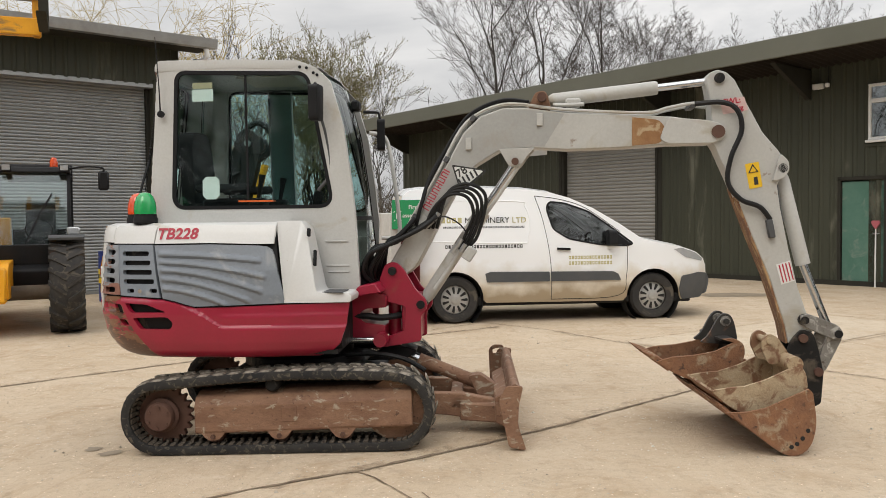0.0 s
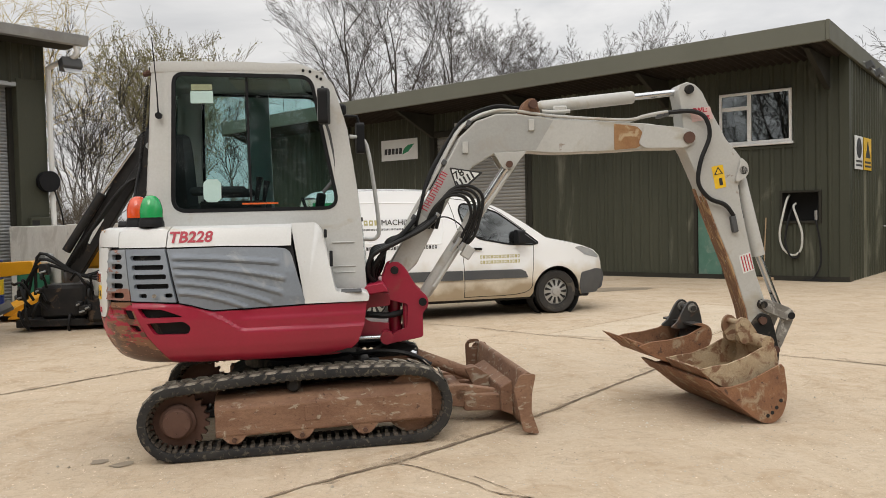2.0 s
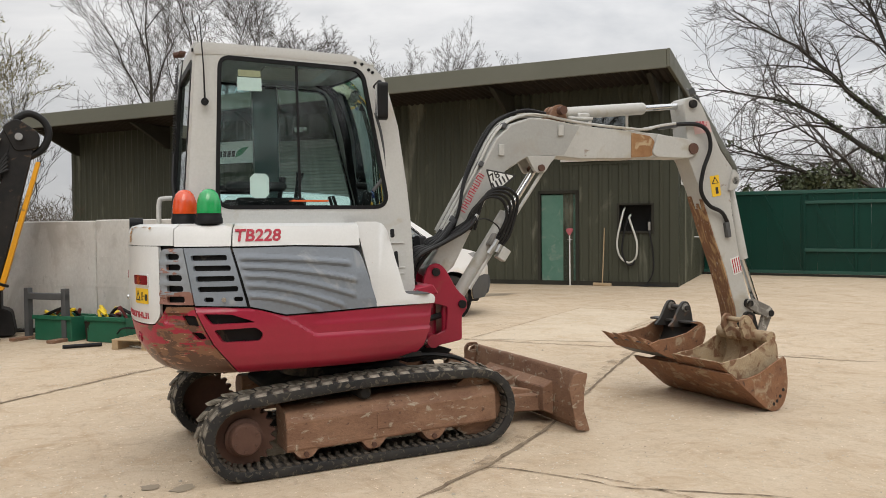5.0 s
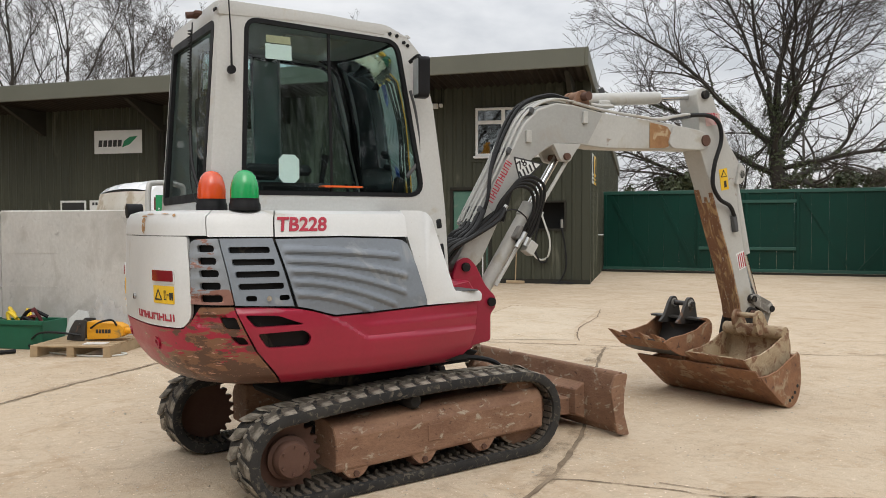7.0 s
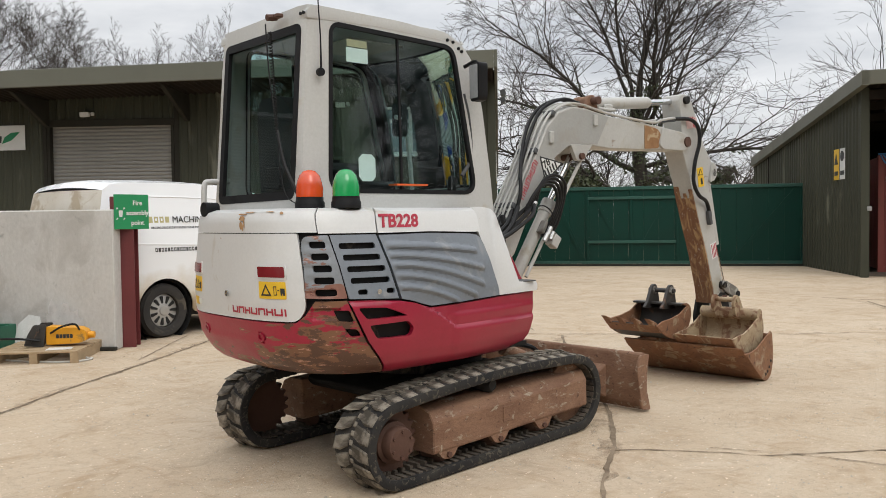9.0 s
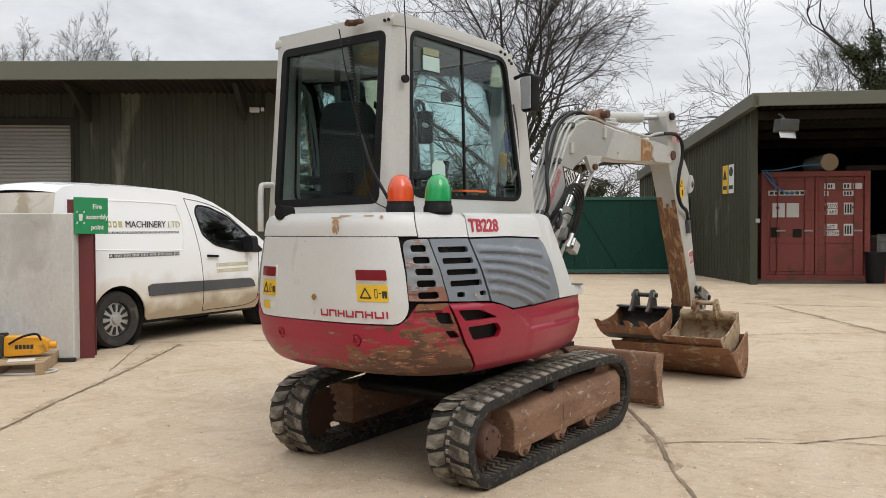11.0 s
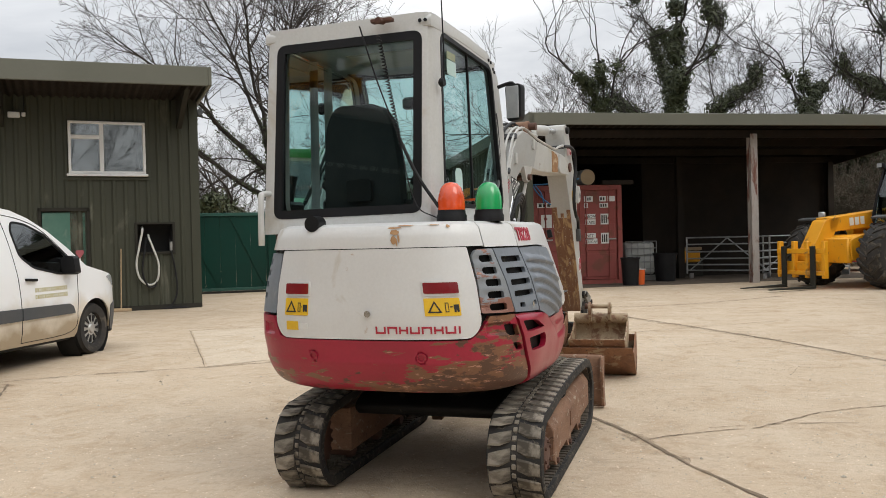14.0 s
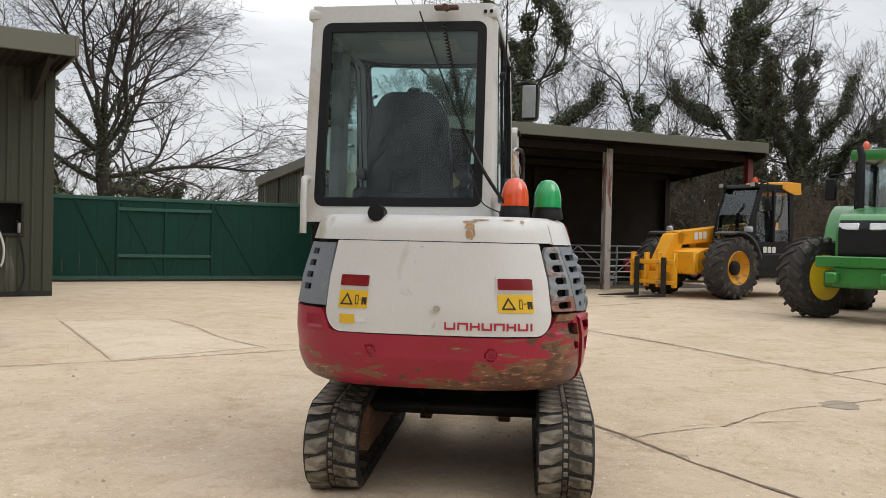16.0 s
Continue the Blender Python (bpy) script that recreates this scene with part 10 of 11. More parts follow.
part("ram", tube([(-0.60, -0.14, 1.08), (-0.10, -0.14, 1.86)], 0.06, 12), M_HEDGE, fl_)
part("ram_rod", tube([(-0.10, -0.14, 1.86), (0.34, -0.14, 2.48)], 0.03, 10), M_CHROME, fl_)
part("ram", tube([(0.02, -0.16, 0.70), (0.22, -0.16, 1.45)], 0.05, 12), M_HEDGE, fl_)
part("knuckle", prism(rounded([(0.36, 2.62), (0.52, 2.74), (0.78, 2.56), (0.76, 2.36), (0.50, 2.32)], 0.06), -0.13, 0.12, bev=0.012), M_HEDGE, fl_)
part("hose_loop", tube(smooth_line([(0.50, -0.05, 2.72), (0.66, -0.05, 2.80), (0.82, -0.05, 2.72), (0.88, -0.05, 2.55), (0.80, -0.05, 2.36), (0.62, -0.05, 2.24)], 6), 0.045, 10), M_HOSE, fl_)
for k in range(3):
    part("hose", tube(smooth_line([(-1.2 + 0.1 * k, -0.2, 0.5), (-0.9, -0.26, 0.9 + 0.08 * k), (-0.4, -0.24, 0.75), (0.0, -0.22, 0.6 + 0.1 * k), (0.1, -0.2, 0.3)], 5), 0.022, 7), M_HOSE, fl_)
part("base_frame", box(-1.25, 0.10, -0.25, 0.35, 0.06, 0.16, 0.01), M_HEDGE, fl_)
part("gearbox", box(-0.95, -0.35, -0.22, 0.25, 0.16, 0.62, 0.05), M_HEDGE, fl_)
part("valve_chest", box(-0.32, 0.02, -0.30, 0.10, 0.12, 0.45, 0.03), M_HEDGE, fl_)
part("oil_tank", box(-0.45, 0.0, 0.10, 0.45, 0.82, 1.08, 0.04), M_JYEL, fl_, "yellow oil tank")
part("bracket", box(-0.25, 0.30, 0.05, 0.45, 0.35, 0.75, 0.04), M_HEDGE, fl_)
part("skid_plate", prism(rounded([(-1.30, 0.02), (0.45, 0.02), (0.40, 0.34), (0.0, 0.46), (-0.9, 0.46), (-1.35, 0.25)], 0.06), 0.20, 0.60, bev=0.02), M_HEDGE, fl_, "black flail hood")
for k in range(5):
    part("hose", tube(smooth_line([(-0.62 + 0.06 * k, -0.16, 0.80 + 0.06 * k), (-0.42 + 0.06 * k, -0.24, 1.12 + 0.08 * k), (-0.02 + 0.05 * k, -0.2, 1.62 + 0.08 * k), (0.42, -0.14, 2.30 - 0.05 * k)], 5), 0.018, 6), M_HOSE, fl_)
part("guide_roller", lathe([(0.07, -0.3), (0.08, -0.25), (0.08, 0.25), (0.07, 0.3)], 16, "y", at=(0.06, 0, 0.08)), M_HEDGE, fl_)
for u, w in ((-0.9, 1.0), (0.55, 2.5), (0.1, 0.6), (-0.2, 0.5), (-0.7, 0.4)):
    part("pivot_pin", lathe([(0.045, -0.20), (0.045, 0.18)], 12, "y", at=(u, 0, w)), M_GALV, fl_)
part("maker_bar", prism([(-0.36, 1.20), (-0.30, 1.17), (-0.10, 1.50), (-0.16, 1.54)], -0.106, -0.101), M_SIGNW, fl_, smooth=False)

_r = random.Random(19)
for k in range(14):
    a = Vector((_r.uniform(-1.25, 0.2), _r.uniform(-0.34, -0.1), _r.uniform(0.15, 0.75)))
    b = a + Vector((_r.uniform(-0.35, 0.35), _r.uniform(-0.1, 0.1), _r.uniform(-0.25, 0.3)))
    part("hose", tube(smooth_line([a, a.lerp(b, 0.4) + Vector((0, -0.10, 0.14)), a.lerp(b, 0.75) + Vector((0, -0.12, 0.05)), b], 5), 0.019, 6), M_HOSE, fl_)
for k in range(7):
    x, z, w = _r.uniform(-1.2, -0.05), _r.uniform(0.18, 0.85), _r.uniform(0.06, 0.14)
    part("fitting", box(x, x + w, -0.36, -0.22, z, z + w * _r.uniform(0.6, 1.3), 0.012), M_HEDGE, fl_)
    part("union", tube([(x + 0.02, -0.38, z + 0.03), (x + w * 0.8, -0.385, z + 0.05)], 0.014, 6), M_GALV, fl_)
part("side_panel", prism(rounded([(-1.75, 0.72), (-1.70, 0.93), (-1.10, 0.95), (-1.06, 0.78)], 0.03), 0.0, 0.35, bev=0.015), M_JYEL, fl_, "yellow side panel")

# ---- shipping container ----
CONT = frame_of((15.574, 9.199), (0.470, -0.883)) @ Matrix.Diagonal((1.03, 1.03, 1.03, 1))
cont = thing("shipping_container", "weathered dark red shipping container with white stencilled panels", "container", CONT @ pose(0, 0.35, 0))
CW_, CH_ = 2.44, 2.59
part("body", box(0.02, CW_ - 0.02, 0.12, 6.0, 0.06, CH_ - 0.02, 0.01), M_CONTR, cont, smooth=False)
for a, b, c, d in ((0, 0.13, 0, CH_), (CW_ - 0.13, CW_, 0, CH_), (0.13, CW_ - 0.13, CH_ - 0.13, CH_), (0.13, CW_ - 0.13, 0, 0.12)):
    part("frame_rail", box(a, b, 0.0, 0.13, c, d, 0.008), M_CONTR, cont, smooth=False)
for x0 in (0.14, CW_ / 2 + 0.01):
    w = CW_ / 2 - 0.15
    dr = part("container_door", box(x0, x0 + w, 0.05, 0.11, 0.13, CH_ - 0.14, 0.006), M_CONTR, cont, smooth=False)
    for z0, z1 in ((0.20, 0.80), (0.88, 1.58), (1.66, 2.36)):
        part("door_panel", box(x0 + 0.06, x0 + w - 0.06, 0.035, 0.051, z0, z1, 0.008), M_CONTR, dr, smooth=False)
    for fx in (0.22, 0.80):
        rod = part("lock_rod", tube([(x0 + w * fx, 0.015, 0.10), (x0 + w * fx, 0.015, CH_ - 0.10)], 0.017, 8), M_CONTR, cont)
        for z in (0.14, 0.9, 1.7, 2.44):
            part("rod_keeper", box(x0 + w * fx - 0.04, x0 + w * fx + 0.04, 0.0, 0.04, z, z + 0.06, 0.005), M_CONTR, rod, smooth=False)
        part("lock_handle", box(x0 + w * fx - 0.03, x0 + w * fx + 0.18, -0.005, 0.012, 1.16, 1.20, 0.004), M_GALV, rod, smooth=False)
for a, b, c, d in ((0.16, 1.02, 2.02, 2.14), (0.26, 0.54, 1.50, 1.84), (0.58, 0.86, 1.50, 1.84), (0.22, 0.42, 1.02, 1.26), (0.72, 0.92, 1.02, 1.22), (1.42, 1.66, 2.16, 2.30), (1.84, 2.02, 2.16, 2.30), (2.06, 2.26, 2.16, 2.30), (1.42, 1.52, 2.00, 2.12), (1.84, 2.08, 2.00, 2.12), (1.44, 1.72, 1.72, 1.84), (1.44, 1.72, 1.56, 1.70), (1.86, 2.08, 1.56, 1.84), (1.44, 1.72, 1.22, 1.34), (1.44, 1.76, 1.06, 1.20), (1.86, 2.08, 1.06, 1.34)):
    pn = part("stencil_panel", box(a, b, 0.026, 0.034, c, d), M_SIGNW if c > 1.27 or a > 1 else M_PURLIN, cont, smooth=False)
for txt, x, z in (("MGW", 1.46, 1.735), ("TARE", 1.46, 1.585), ("NET", 1.46, 1.235), ("CU.CAP", 1.45, 1.085)):
    part("lettering", text_mesh(txt, 0.105 if len(txt) < 6 else 0.085), M_INK, cont, at=pose(x, 0.024, z), smooth=False)
for x0, n in ((0.20, 7),):
    for k in range(n):
        part("letter_bar", box(x0 + 0.115 * k, x0 + 0.115 * k + 0.08, 0.020, 0.025, 2.045, 2.115), M_INK, cont, smooth=False)
for a, b, c, d in ((1.45, 1.62, 2.19, 2.27), (1.86, 2.0, 2.19, 2.27), (1.44, 1.50, 2.02, 2.10), (1.86, 2.05, 2.02, 2.10), (1.88, 2.05, 1.60, 1.80), (1.88, 2.05, 1.10, 1.30)):
    n = max(2, int((b - a) / 0.05))
    for k in range(n):
        part("letter_bar", box(a + k * (b - a) / n, a + (k + 0.6) * (b - a) / n, 0.020, 0.025, c, d), M_INK, cont, smooth=False)
pipe = tagged(part("pipe_roll", lathe([(0.12, -0.02), (0.20, -0.02), (0.21, 0.0), (0.21, 1.1), (0.12, 1.1)], 24, "y"), mat("roll_card", (0.30, 0.31, 0.30), (0.24, 0.25, 0.25), 0.7), None), "grey card roll lying on the container roof", "pipe roll")
pipe.matrix_world = CONT @ pose(1.55, 0.45, CH_ + 0.21, 0, 0, 8)
part("roll_end", lathe([(0.205, -0.026), (0.205, -0.021)], 24, "y"), mat("roll_end_tan", (0.45, 0.36, 0.24), (0.38, 0.30, 0.2), 0.8), pipe)
plank = tagged(part("timber_baulk", box(1.9, 2.75, 0.3, 0.5, CH_ + 0.003, CH_ + 0.12, 0.01), M_PURLIN, None, smooth=False), "weathered timber baulk on the container roof", "timber")
plank.matrix_world = CONT
rope = thing("blue_rope", "tangled blue rope hanging over the container top", "rope", CONT)
for pts in ([(0.05, 0.34, 2.60), (0.12, 0.30, 2.45), (0.3, 0.29, 2.25), (0.55, 0.30, 2.08), (0.8, 0.31, 2.1)], [(0.0, 0.34, 2.62), (0.4, 0.33, 2.63), (0.9, 0.34, 2.72), (1.3, 0.4, 2.76)], [(0.1, 0.33, 2.6), (0.25, 0.30, 2.40), (0.32, 0.30, 2.15)]):
    part("strand", tube(smooth_line(pts, 6), 0.016, 6), M_ROPE, rope)

# ---- things in the open barn ----
ibc = thing("liquid_tank", "caged white plastic liquid tank", "tank", SHED_B @ pose(4.25, 3.3, 0))
part("bladder", box(-0.45, 0.45, -0.5, 0.5, 0.18, 1.12, 0.06), M_IBC, ibc)
for k in range(6):
    x = -0.48 + 0.192 * k
    part("cage_bar", tube([(x, -0.53, 0.1), (x, -0.53, 1.16)], 0.012, 6), M_GALV, ibc)
    part("cage_bar", tube([(-0.49, -0.53, 0.15 + 0.2 * k), (0.49, -0.53, 0.15 + 0.2 * k)], 0.012, 6), M_GALV, ibc)
part("pallet_base", box(-0.5, 0.5, -0.55, 0.55, 0.0, 0.13, 0.01), M_GALV, ibc, smooth=False)
for x, y, r, h, mm, nm, lb in ((2.98, 0.68, 0.25, 0.74, M_BLACKP, "black_bin", "black plastic dustbin beside the container"), (4.60, 1.94, 0.33, 0.80, M_BLACKP, "black_bin", "wide black plastic dustbin with a rim"), (3.32, 0.85, 0.15, 0.42, M_ORANGE, "orange_bucket", "orange bucket with a pale rim")):
    b = thing(nm, lb, "bin" if "bin" in nm else "bucket", SHED_B @ pose(x, y, 0))
    part("body", lathe([(r * 0.82, 0), (r * 0.98, h * 0.95), (r * 1.05, h * 0.95), (r * 1.05, h), (r * 0.93, h), (r * 0.80, 0.05)], 24), mm, b)
    part("rim", tube([(r * 1.05 * math.cos(a), r * 1.05 * math.sin(a), h) for a in [2 * math.pi * k / 24 for k in range(25)]], 0.012, 6), M_WHITE if mm is M_ORANGE else mm, b)


def field_gate(m, w, label):
    g_ = thing("field_gate", label, "gate", m, group="field gates in the barn")
    for k, z in enumerate((0.25, 0.42, 0.60, 0.80, 1.02, 1.22)):
        part("bar", tube([(0, 0, z), (w, 0, z)], 0.021, 8), M_GALV, g_)
    for x in (0.02, w - 0.02):
        part("stile", tube([(x, 0, 0.15), (x, 0, 1.24)], 0.026, 8), M_GALV, g_)
    part("brace", tube([(w * 0.5, 0.03, 1.2), (w * 0.95, 0.03, 0.27)], 0.018, 8), M_GALV, g_)
    part("brace", tube([(w * 0.5, 0.03, 1.2), (w * 0.05, 0.03, 0.27)], 0.018, 8), M_GALV, g_)
    for x in (0.15, w - 0.15):
        part("foot", box(x - 0.02, x + 0.02, -0.15, 0.15, 0.0, 0.16, 0.005), M_GALV, g_)


field_gate(SHED_B @ pose(5.75, 2.9, 0, 0, 0, -45), 2.4, "galvanised field gate across the barn bay")
field_gate(SHED_B @ pose(7.7, 2.0, 0, 0, 0, 3), 3.0, "galvanised field gate across the barn bay")
crate_y = thing("yellow_machine_part", "yellow machine part on a low stand in the barn", "machine part", SHED_B @ pose(6.4, 4.0, 0))
part("body", box(-0.3, 0.3, -0.2, 0.2, 0.45, 0.80, 0.04), M_JYEL, crate_y)
part("stand", box(-0.35, 0.35, -0.25, 0.25, 0.0, 0.45, 0.02), M_DKGREY, crate_y, smooth=False)
part("tray", box(-0.4, 0.35, -0.2, 0.2, 0.82, 0.92, 0.02), M_PALLET, crate_y, smooth=False)

# ---- by the concrete wall ----
def pallet(m, label):
    p = thing("wooden_pallet", label, "pallet", m)
    for k in range(6):
        part("deck_board", box(-0.55, 0.55, -0.48 + 0.165 * k, -0.36 + 0.165 * k, 0.115, 0.137, 0.003), M_PALLET, p, smooth=False)
    for x in (-0.50, 0, 0.50):
        part("runner", box(x - 0.05, x + 0.05, -0.48, 0.48, 0.02, 0.115, 0.004), M_PALLET, p, smooth=False)
        part("base_board", box(x - 0.05, x + 0.05, -0.48, 0.48, 0.0, 0.02), M_PALLET, p, smooth=False)
    return p


PALM = pose(-1.665, 10.82, 0, 0, 0, -36) @ Matrix.Diagonal((0.745, 0.86, 0.86, 1))
pallet(PALM, "pale wooden pallet carrying a yellow hydraulic breaker")
brk = thing("hydraulic_breaker", "yellow hydraulic breaker with black mounting plates on a pallet", "breaker", PALM @ pose(0.16, 0, 0.138) @ Matrix.Diagonal((0.80, 0.78, 0.78, 1)))
part("housing", prism(rounded([(-0.18, 0.02), (0.34, 0.04), (0.46, 0.08), (0.46, 0.22), (0.34, 0.27), (-0.18, 0.30)], 0.03), -0.12, 0.12, bev=0.015), M_JYEL, brk)
for y in (-0.17, 0.13):
    part("mount_plate", prism(rounded([(-0.52, 0.02), (-0.20, 0.0), (-0.16, 0.33), (-0.36, 0.33), (-0.46, 0.18)], 0.03), y, y + 0.035, bev=0.005), M_BUCK3, brk)
for u, w in ((-0.42, 0.09), (-0.28, 0.25)):
    part("mount_pin", lathe([(0.03, -0.2), (0.03, 0.2)], 12, "y", at=(u, 0, w)), M_BUCK3, brk)
part("chisel", tube([(0.46, 0, 0.15), (0.56, 0, 0.15)], 0.05, 12), M_JYEL, brk)
for k in range(5):
    part("letter_bar", box(-0.02 + 0.055 * k, 0.025 + 0.055 * k, -0.124, -0.12, 0.12, 0.18), M_INK, brk, smooth=False)
part("hose", tube(smooth_line([(-0.1, -0.14, 0.2), (0.1, -0.2, 0.30), (0.3, -0.18, 0.33), (0.36, -0.13, 0.24)], 5), 0.016, 7), M_HOSE, brk)
part("hose", tube(smooth_line([(-0.25, -0.2, 0.1), (-0.6, -0.3, 0.15), (-1.0, -0.15, 0.12), (-1.3, 0.1, 0.0)], 5), 0.018, 7), M_HOSE, brk)
film_ = bmesh.new()
_v = [[film_.verts.new((-0.16 + 0.055 * i - 0.012 * j, 0.50 - 0.01 * j + 0.035 * noise.noise(Vector((i * 0.9, j * 0.8, 3.0))), 0.138 + (0.088 + 0.02 * noise.noise(Vector((i * 0.7, 0, 9.0)))) * j)) for j in range(7)] for i in range(10)]
for i in range(9):
    for j in range(6):
        if j < 5 - abs(i - 3) * 0.4:
            film_.faces.new((_v[i][j], _v[i + 1][j], _v[i + 1][j + 1], _v[i][j + 1]))
wrap_ = tagged(part("plastic_wrap", film_, mat("clear_wrap", (0.55, 0.56, 0.56), (0.66, 0.67, 0.67), 0.3, big=6, fine=40, bump=0.2), None), "crumpled pale plastic wrap standing behind the breaker", "plastic wrap")
wrap_.matrix_world = PALM
ppr = tagged(part("paper_sheets", prism([(0.12, -0.40), (0.42, -0.36), (0.40, -0.20), (0.10, -0.22)], 0.139, 0.144, axis="z"), M_SIGNW, None, smooth=False), "white paper sheets lying on the pallet", "paper")
ppr.matrix_world = PALM
bag = tagged(part("plastic_bag", prism([(-0.05, 0.0), (0.35, 0.0), (0.22, 0.38), (0.10, 0.40), (0.0, 0.30)], 0, 0.01), mat("clear_plastic", (0.62, 0.63, 0.61), (0.55, 0.56, 0.54), 0.25, bump=0.3), None), "crumpled clear plastic sheet leaning on the concrete wall", "plastic sheet")
bag.matrix_world = CWALL @ pose(-1.0, -0.16, 0.0, -14, 0, 0)
for x, y, lb in ((-2.72, 12.02, "green plastic crate full of straps"), (-2.13, 11.52, "low green plastic crate with fittings")):
    c = thing("plastic_crate", lb, "crate", pose(x, y, 0, 0, 0, -46))
    for a in ((-0.30, -0.28, -0.2, 0.2), (0.28, 0.30, -0.2, 0.2), (-0.28, 0.28, -0.2, -0.18), (-0.28, 0.28, 0.18, 0.2)):
        part("side", box(*a, 0, 0.30, 0.006), M_CRATE, c, smooth=False)
    part("base", box(-0.28, 0.28, -0.18, 0.18, 0, 0.02), M_CRATE, c, smooth=False)
    part("rim", box(-0.32, 0.32, -0.225, -0.20, 0.26, 0.31, 0.004), M_CRATE, c, smooth=False)
    rn = random.Random(int(x * 100))
    for k in range(7):
        q = [(rn.uniform(-0.25, 0.25), rn.uniform(-0.15, 0.15), 0.2), (rn.uniform(-0.25, 0.25), rn.uniform(-0.18, 0.1), rn.uniform(0.32, 0.42)), (rn.uniform(-0.3, 0.3), rn.uniform(-0.2, 0.15), rn.uniform(0.25, 0.38))]
        part("strap", tube(smooth_line(q, 5), 0.02, 6), (M_TYEL, M_BLACKP, M_OXIDE)[k % 3], c)
tre = thing("steel_trestle", "dark grey steel trestle stand", "trestle", pose(-2.93, 11.98, 0, 0, 0, -46))
part("top_rail", box(-0.34, 0.34, -0.04, 0.04, 0.50, 0.58, 0.008), M_GREYP, tre, smooth=False)
for x in (-0.34, 0.27):
    part("leg", box(x, x + 0.07, -0.04, 0.04, 0.0, 0.64, 0.006), M_GREYP, tre, smooth=False)
    part("foot", box(x - 0.02, x + 0.09, -0.25, 0.25, 0.0, 0.04, 0.006), M_RUSTB, tre, smooth=False)
jar = tagged(part("orange_pot", lathe([(0.09, 0), (0.11, 0.24), (0.10, 0.24), (0.085, 0.02)], 18), M_PURLIN, None), "rusty brown pot between the crates", "pot")
jar.matrix_world = pose(-2.40, 11.66, 0)
wd = tagged(part("timber_offcut", box(-0.14, 0.14, -0.06, 0.06, 0, 0.09, 0.006), M_PALLET, None, smooth=False), "pale timber offcut on the yard", "timber")
wd.matrix_world = pose(-1.95, 11.02, 0, 0, 0, 15)
cb = tagged(part("black_bar_tool", tube([(-0.2, 0, 0.025), (0.22, 0, 0.025)], 0.022, 8), M_BLACKP, None), "short black bar lying on the yard", "tool")
cb.matrix_world = pose(-2.55, 11.05, 0, 0, 0, 5)
strap = tagged(part("grey_cable", tube(smooth_line([(-2.1, 11.0, 0.012), (-1.9, 10.6, 0.012), (-1.6, 10.3, 0.012), (-1.4, 10.35, 0.012), (-1.45, 10.5, 0.012)], 6), 0.010, 6), M_HOSEW, None), "pale cord lying on the concrete", "cord")
tagged(part("black_cable", tube(smooth_line([(-4.4, 13.75, 0.03), (-3.4, 13.0, 0.02), (-3.0, 12.55, 0.10), (-2.5, 12.2, 0.25), (-2.2, 11.9, 0.2), (-2.15, 11.2, 0.02), (-1.8, 11.15, 0.02)], 6), 0.018, 7), M_HOSE, None), "black cable trailing along the wall foot", "cable")

# ---- by the workshop shutter ----
drum = thing("oil_drum", "blue oil drum with a yellow band", "drum", pose(-6.42, 14.75, 0))
part("body", lathe([(0.285, 0), (0.29, 0.02), (0.285, 0.03), (0.285, 0.29), (0.295, 0.30), (0.285, 0.31), (0.285, 0.58), (0.295, 0.59), (0.285, 0.60), (0.285, 0.86), (0.292, 0.88), (0.275, 0.88), (0.275, 0.865), (0.01, 0.865)], 32), M_BLUE, drum)
part("yellow_band", lathe([(0.2875, 0.32), (0.2875, 0.57)], 32), M_TYEL, drum, "yellow painted band")
for k in range(9):
    a = radians(-150 + 13 * k)
    part("letter_bar", box(-0.016, 0.016, -0.292, -0.288, 0.41, 0.48), M_INK, drum, at=pose(0, 0, 0, 0, 0, -52 + 13 * k), smooth=False)
fh = thing("flail_mower", "yellow flail mower head lying on the yard", "implement", pose(-5.35, 14.05, 0, 0, 0, 22))
part("hood", prism(rounded([(-0.55, 0.10), (-0.35, 0.22), (0.10, 0.42), (0.45, 0.46), (0.55, 0.30), (0.55, 0.06), (-0.2, 0.06)], 0.04), -0.55, 0.55, bev=0.02), M_JYEL, fh, "yellow sheet hood")
part("rubber_flap", prism([(-0.78, 0.04), (-0.74, 0.10), (-0.40, 0.24), (-0.38, 0.18)], -0.55, 0.55, bev=0.006), M_GREYP, fh)
part("end_plate", prism(rounded([(-0.5, 0.04), (0.6, 0.02), (0.6, 0.45), (0.1, 0.45)], 0.05), -0.58, -0.55, bev=0.004), M_JYEL, fh)
part("roller", lathe([(0.08, -0.5), (0.08, 0.5)], 14, "y", at=(0.45, 0, 0.08)), M_BUCK3, fh)
part("motor", box(0.35, 0.62, -0.2, 0.2, 0.30, 0.75, 0.04), M_BUCK3, fh)
part("mount", box(0.55, 0.72, -0.35, 0.35, 0.02, 0.55, 0.03), M_BUCK3, fh)
gen = thing("green_machine", "dark green small machine under a board by the shutter", "machine", pose(-5.85, 15.35, 0, 0, 0, 20))
part("body", box(-0.25, 0.25, -0.2, 0.2, 0.25, 0.75, 0.06), M_CRATE, gen)
part("base", box(-0.3, 0.3, -0.25, 0.25, 0.0, 0.25, 0.02), M_GREYP, gen)
part("board", box(-0.28, 0.24, -0.2, 0.2, 0.76, 0.80, 0.005), M_PALLET, gen, smooth=False)
part("hose", tube(smooth_line([(-0.3, -0.2, 0.1), (-0.45, -0.3, 0.15), (-0.5, -0.35, 0.02)], 5), 0.03, 7), M_OXIDE, gen)

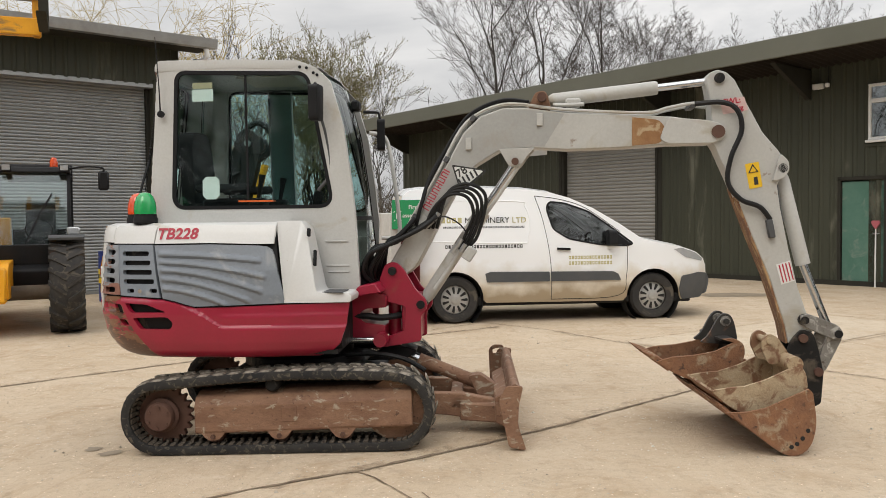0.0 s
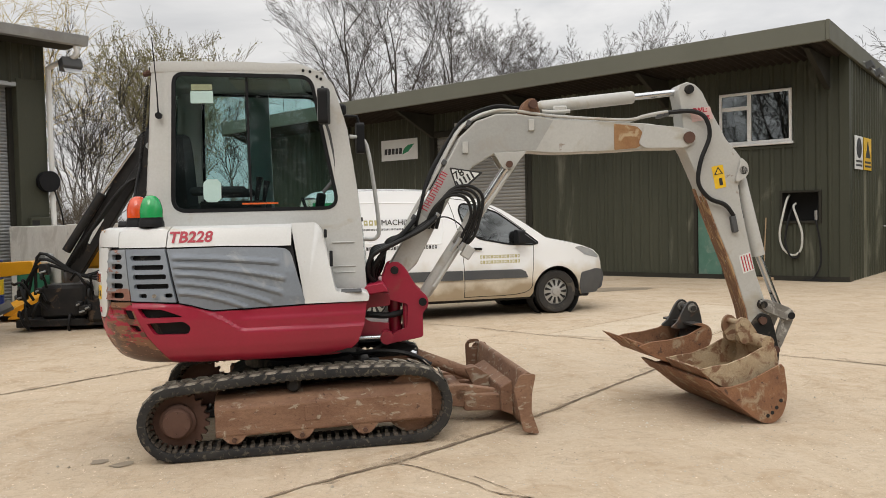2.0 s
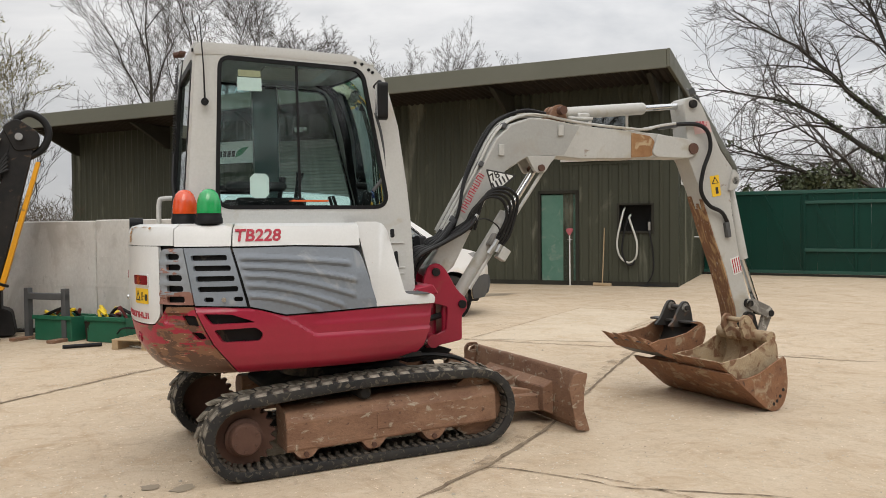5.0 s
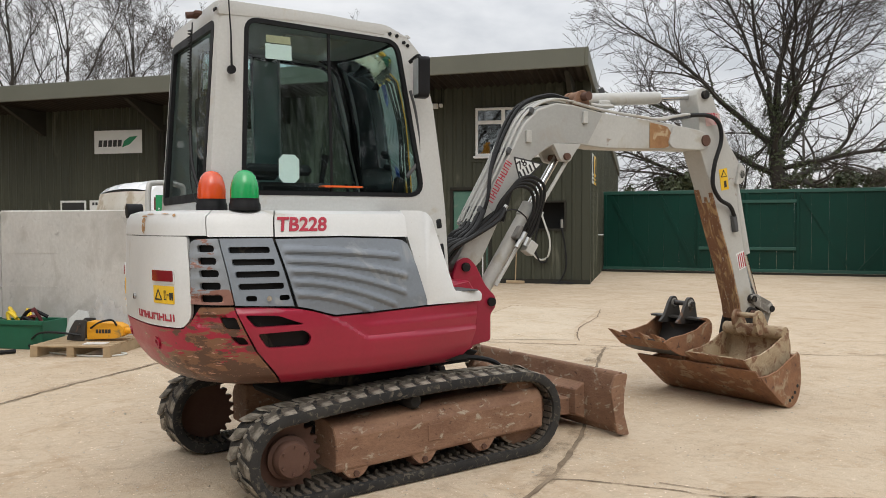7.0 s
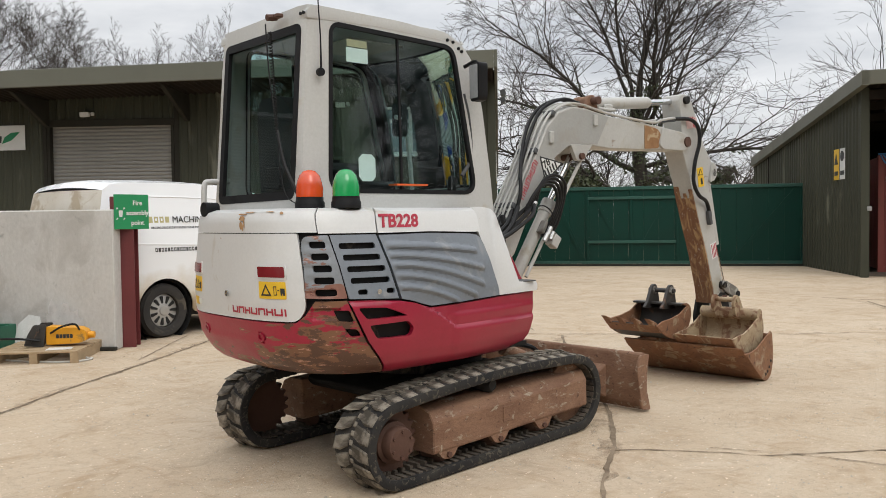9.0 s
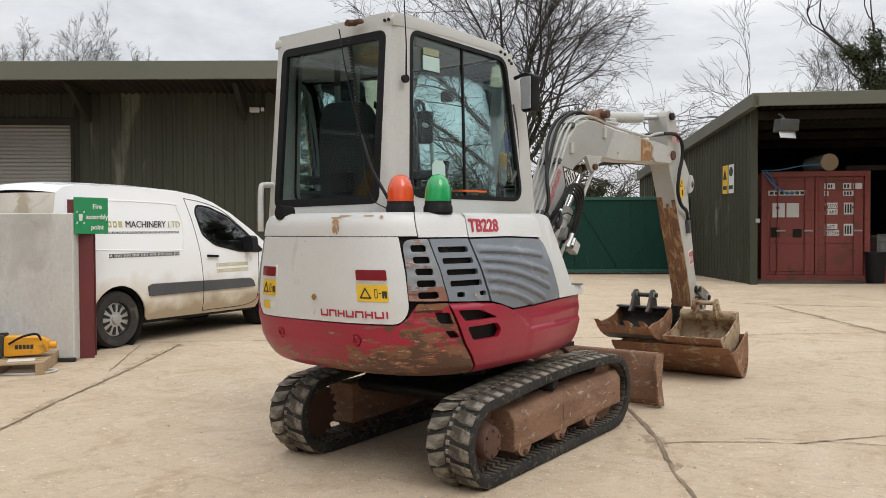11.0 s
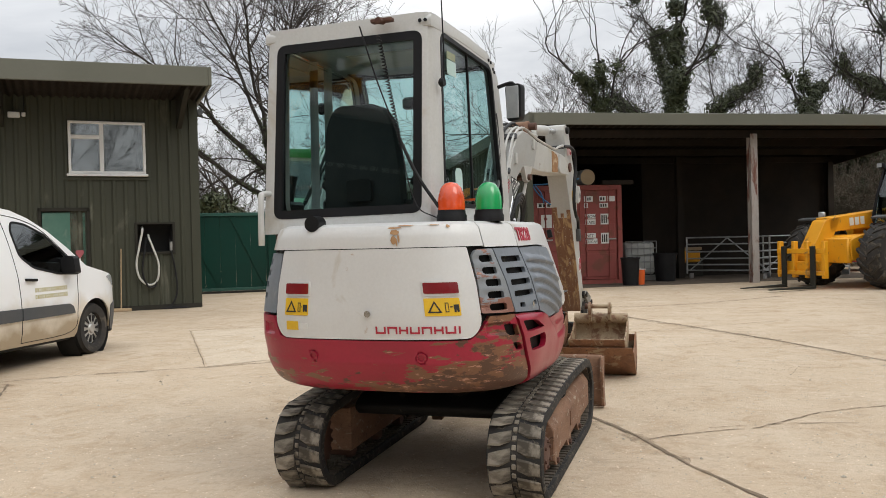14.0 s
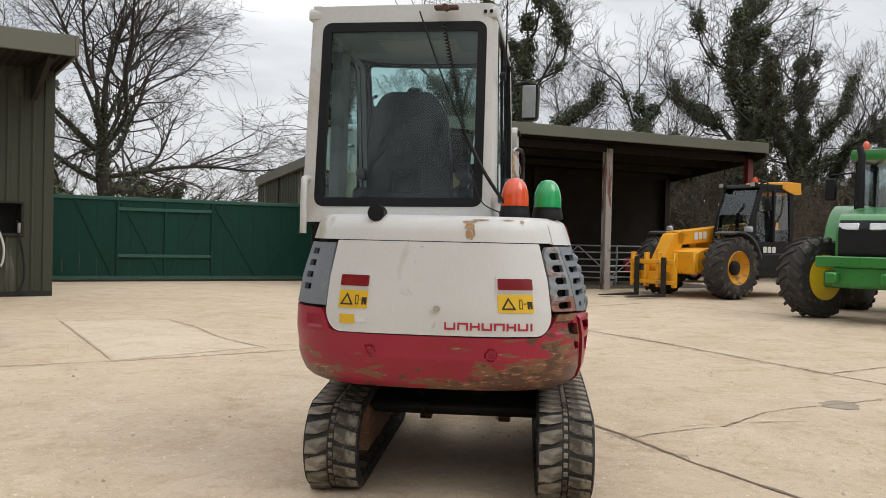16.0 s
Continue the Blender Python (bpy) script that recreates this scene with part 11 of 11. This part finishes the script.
# ---- hoses and brooms on the long shed ----
fh2 = thing("fuel_hose", "pale fuel hose hanging in a loop from the wall recess", "hose", SHED_A)
part("loop", tube(smooth_line([(-1.12, 0.1, 1.72), (-1.13, -0.05, 1.62), (-1.20, -0.09, 1.30), (-1.26, -0.09, 0.95), (-1.20, -0.09, 0.66), (-1.02, -0.09, 0.52), (-0.86, -0.09, 0.62), (-0.83, -0.09, 0.95), (-0.93, -0.08, 1.28), (-1.0, -0.05, 1.48), (-1.0, 0.1, 1.55)], 8), 0.022, 8), M_HOSEW, fh2, "pale hose loop")
part("black_loop", tube(smooth_line([(-1.05, 0.1, 1.5), (-1.08, -0.06, 1.3), (-1.15, -0.1, 0.8), (-1.05, -0.1, 0.5), (-0.92, -0.1, 0.48), (-0.88, -0.09, 0.6)], 8), 0.02, 8), M_HOSE, fh2)
part("drop_hose", tube(smooth_line([(-0.58, 0.05, 1.45), (-0.58, -0.06, 1.25), (-0.50, -0.08, 0.8), (-0.48, -0.12, 0.35), (-0.62, -0.15, 0.06), (-0.8, -0.18, 0.03), (-0.45, -0.22, 0.03), (-0.3, -0.18, 0.03), (-0.62, -0.2, 0.06)], 8), 0.018, 8), M_HOSE, fh2)
part("nozzle", tube([(-0.57, -0.06, 1.22), (-0.57, -0.08, 1.40)], 0.03, 8), M_GALV, fh2)


def broom(x, z1, lean_, head_mat, label):
    b = thing("broom", label, "broom", SHED_A @ pose(x, -0.12, 0, -4, lean_, 0))
    part("handle", tube([(0, 0, 0.05), (0, 0, z1)], 0.013, 8), M_PALLET, b)
    part("head", box(-0.20, 0.20, -0.04, 0.04, 0.0, 0.07, 0.01), head_mat, b)


broom(-1.58, 1.28, 1.5, M_PALLET, "broom leaning upright against the shed")
shov = thing("pink_shovel", "pink-headed shovel standing by the teal door", "shovel", SHED_A @ pose(-2.30, -0.13, 0, -3, 0, 0))
part("handle", tube([(0, 0, 0.0), (-0.02, 0, 1.15)], 0.014, 8), M_WHITE, shov)
part("blade", prism(rounded([(-0.10, 1.22), (-0.02, 1.10), (0.06, 1.22), (0.05, 1.27), (-0.09, 1.27)], 0.02), -0.02, 0.02, bev=0.004), mat("pink_plastic", (0.42, 0.10, 0.12), (0.36, 0.09, 0.1), 0.5), shov)
dh = tagged(part("side_handle", tube([(0.02, 3.1, 1.02), (0.14, 3.1, 1.02), (0.14, 3.35, 1.02)], 0.018, 6), M_GALV, None), "steel lever handle on the gable cladding", "handle")
dh.matrix_world = SHED_A
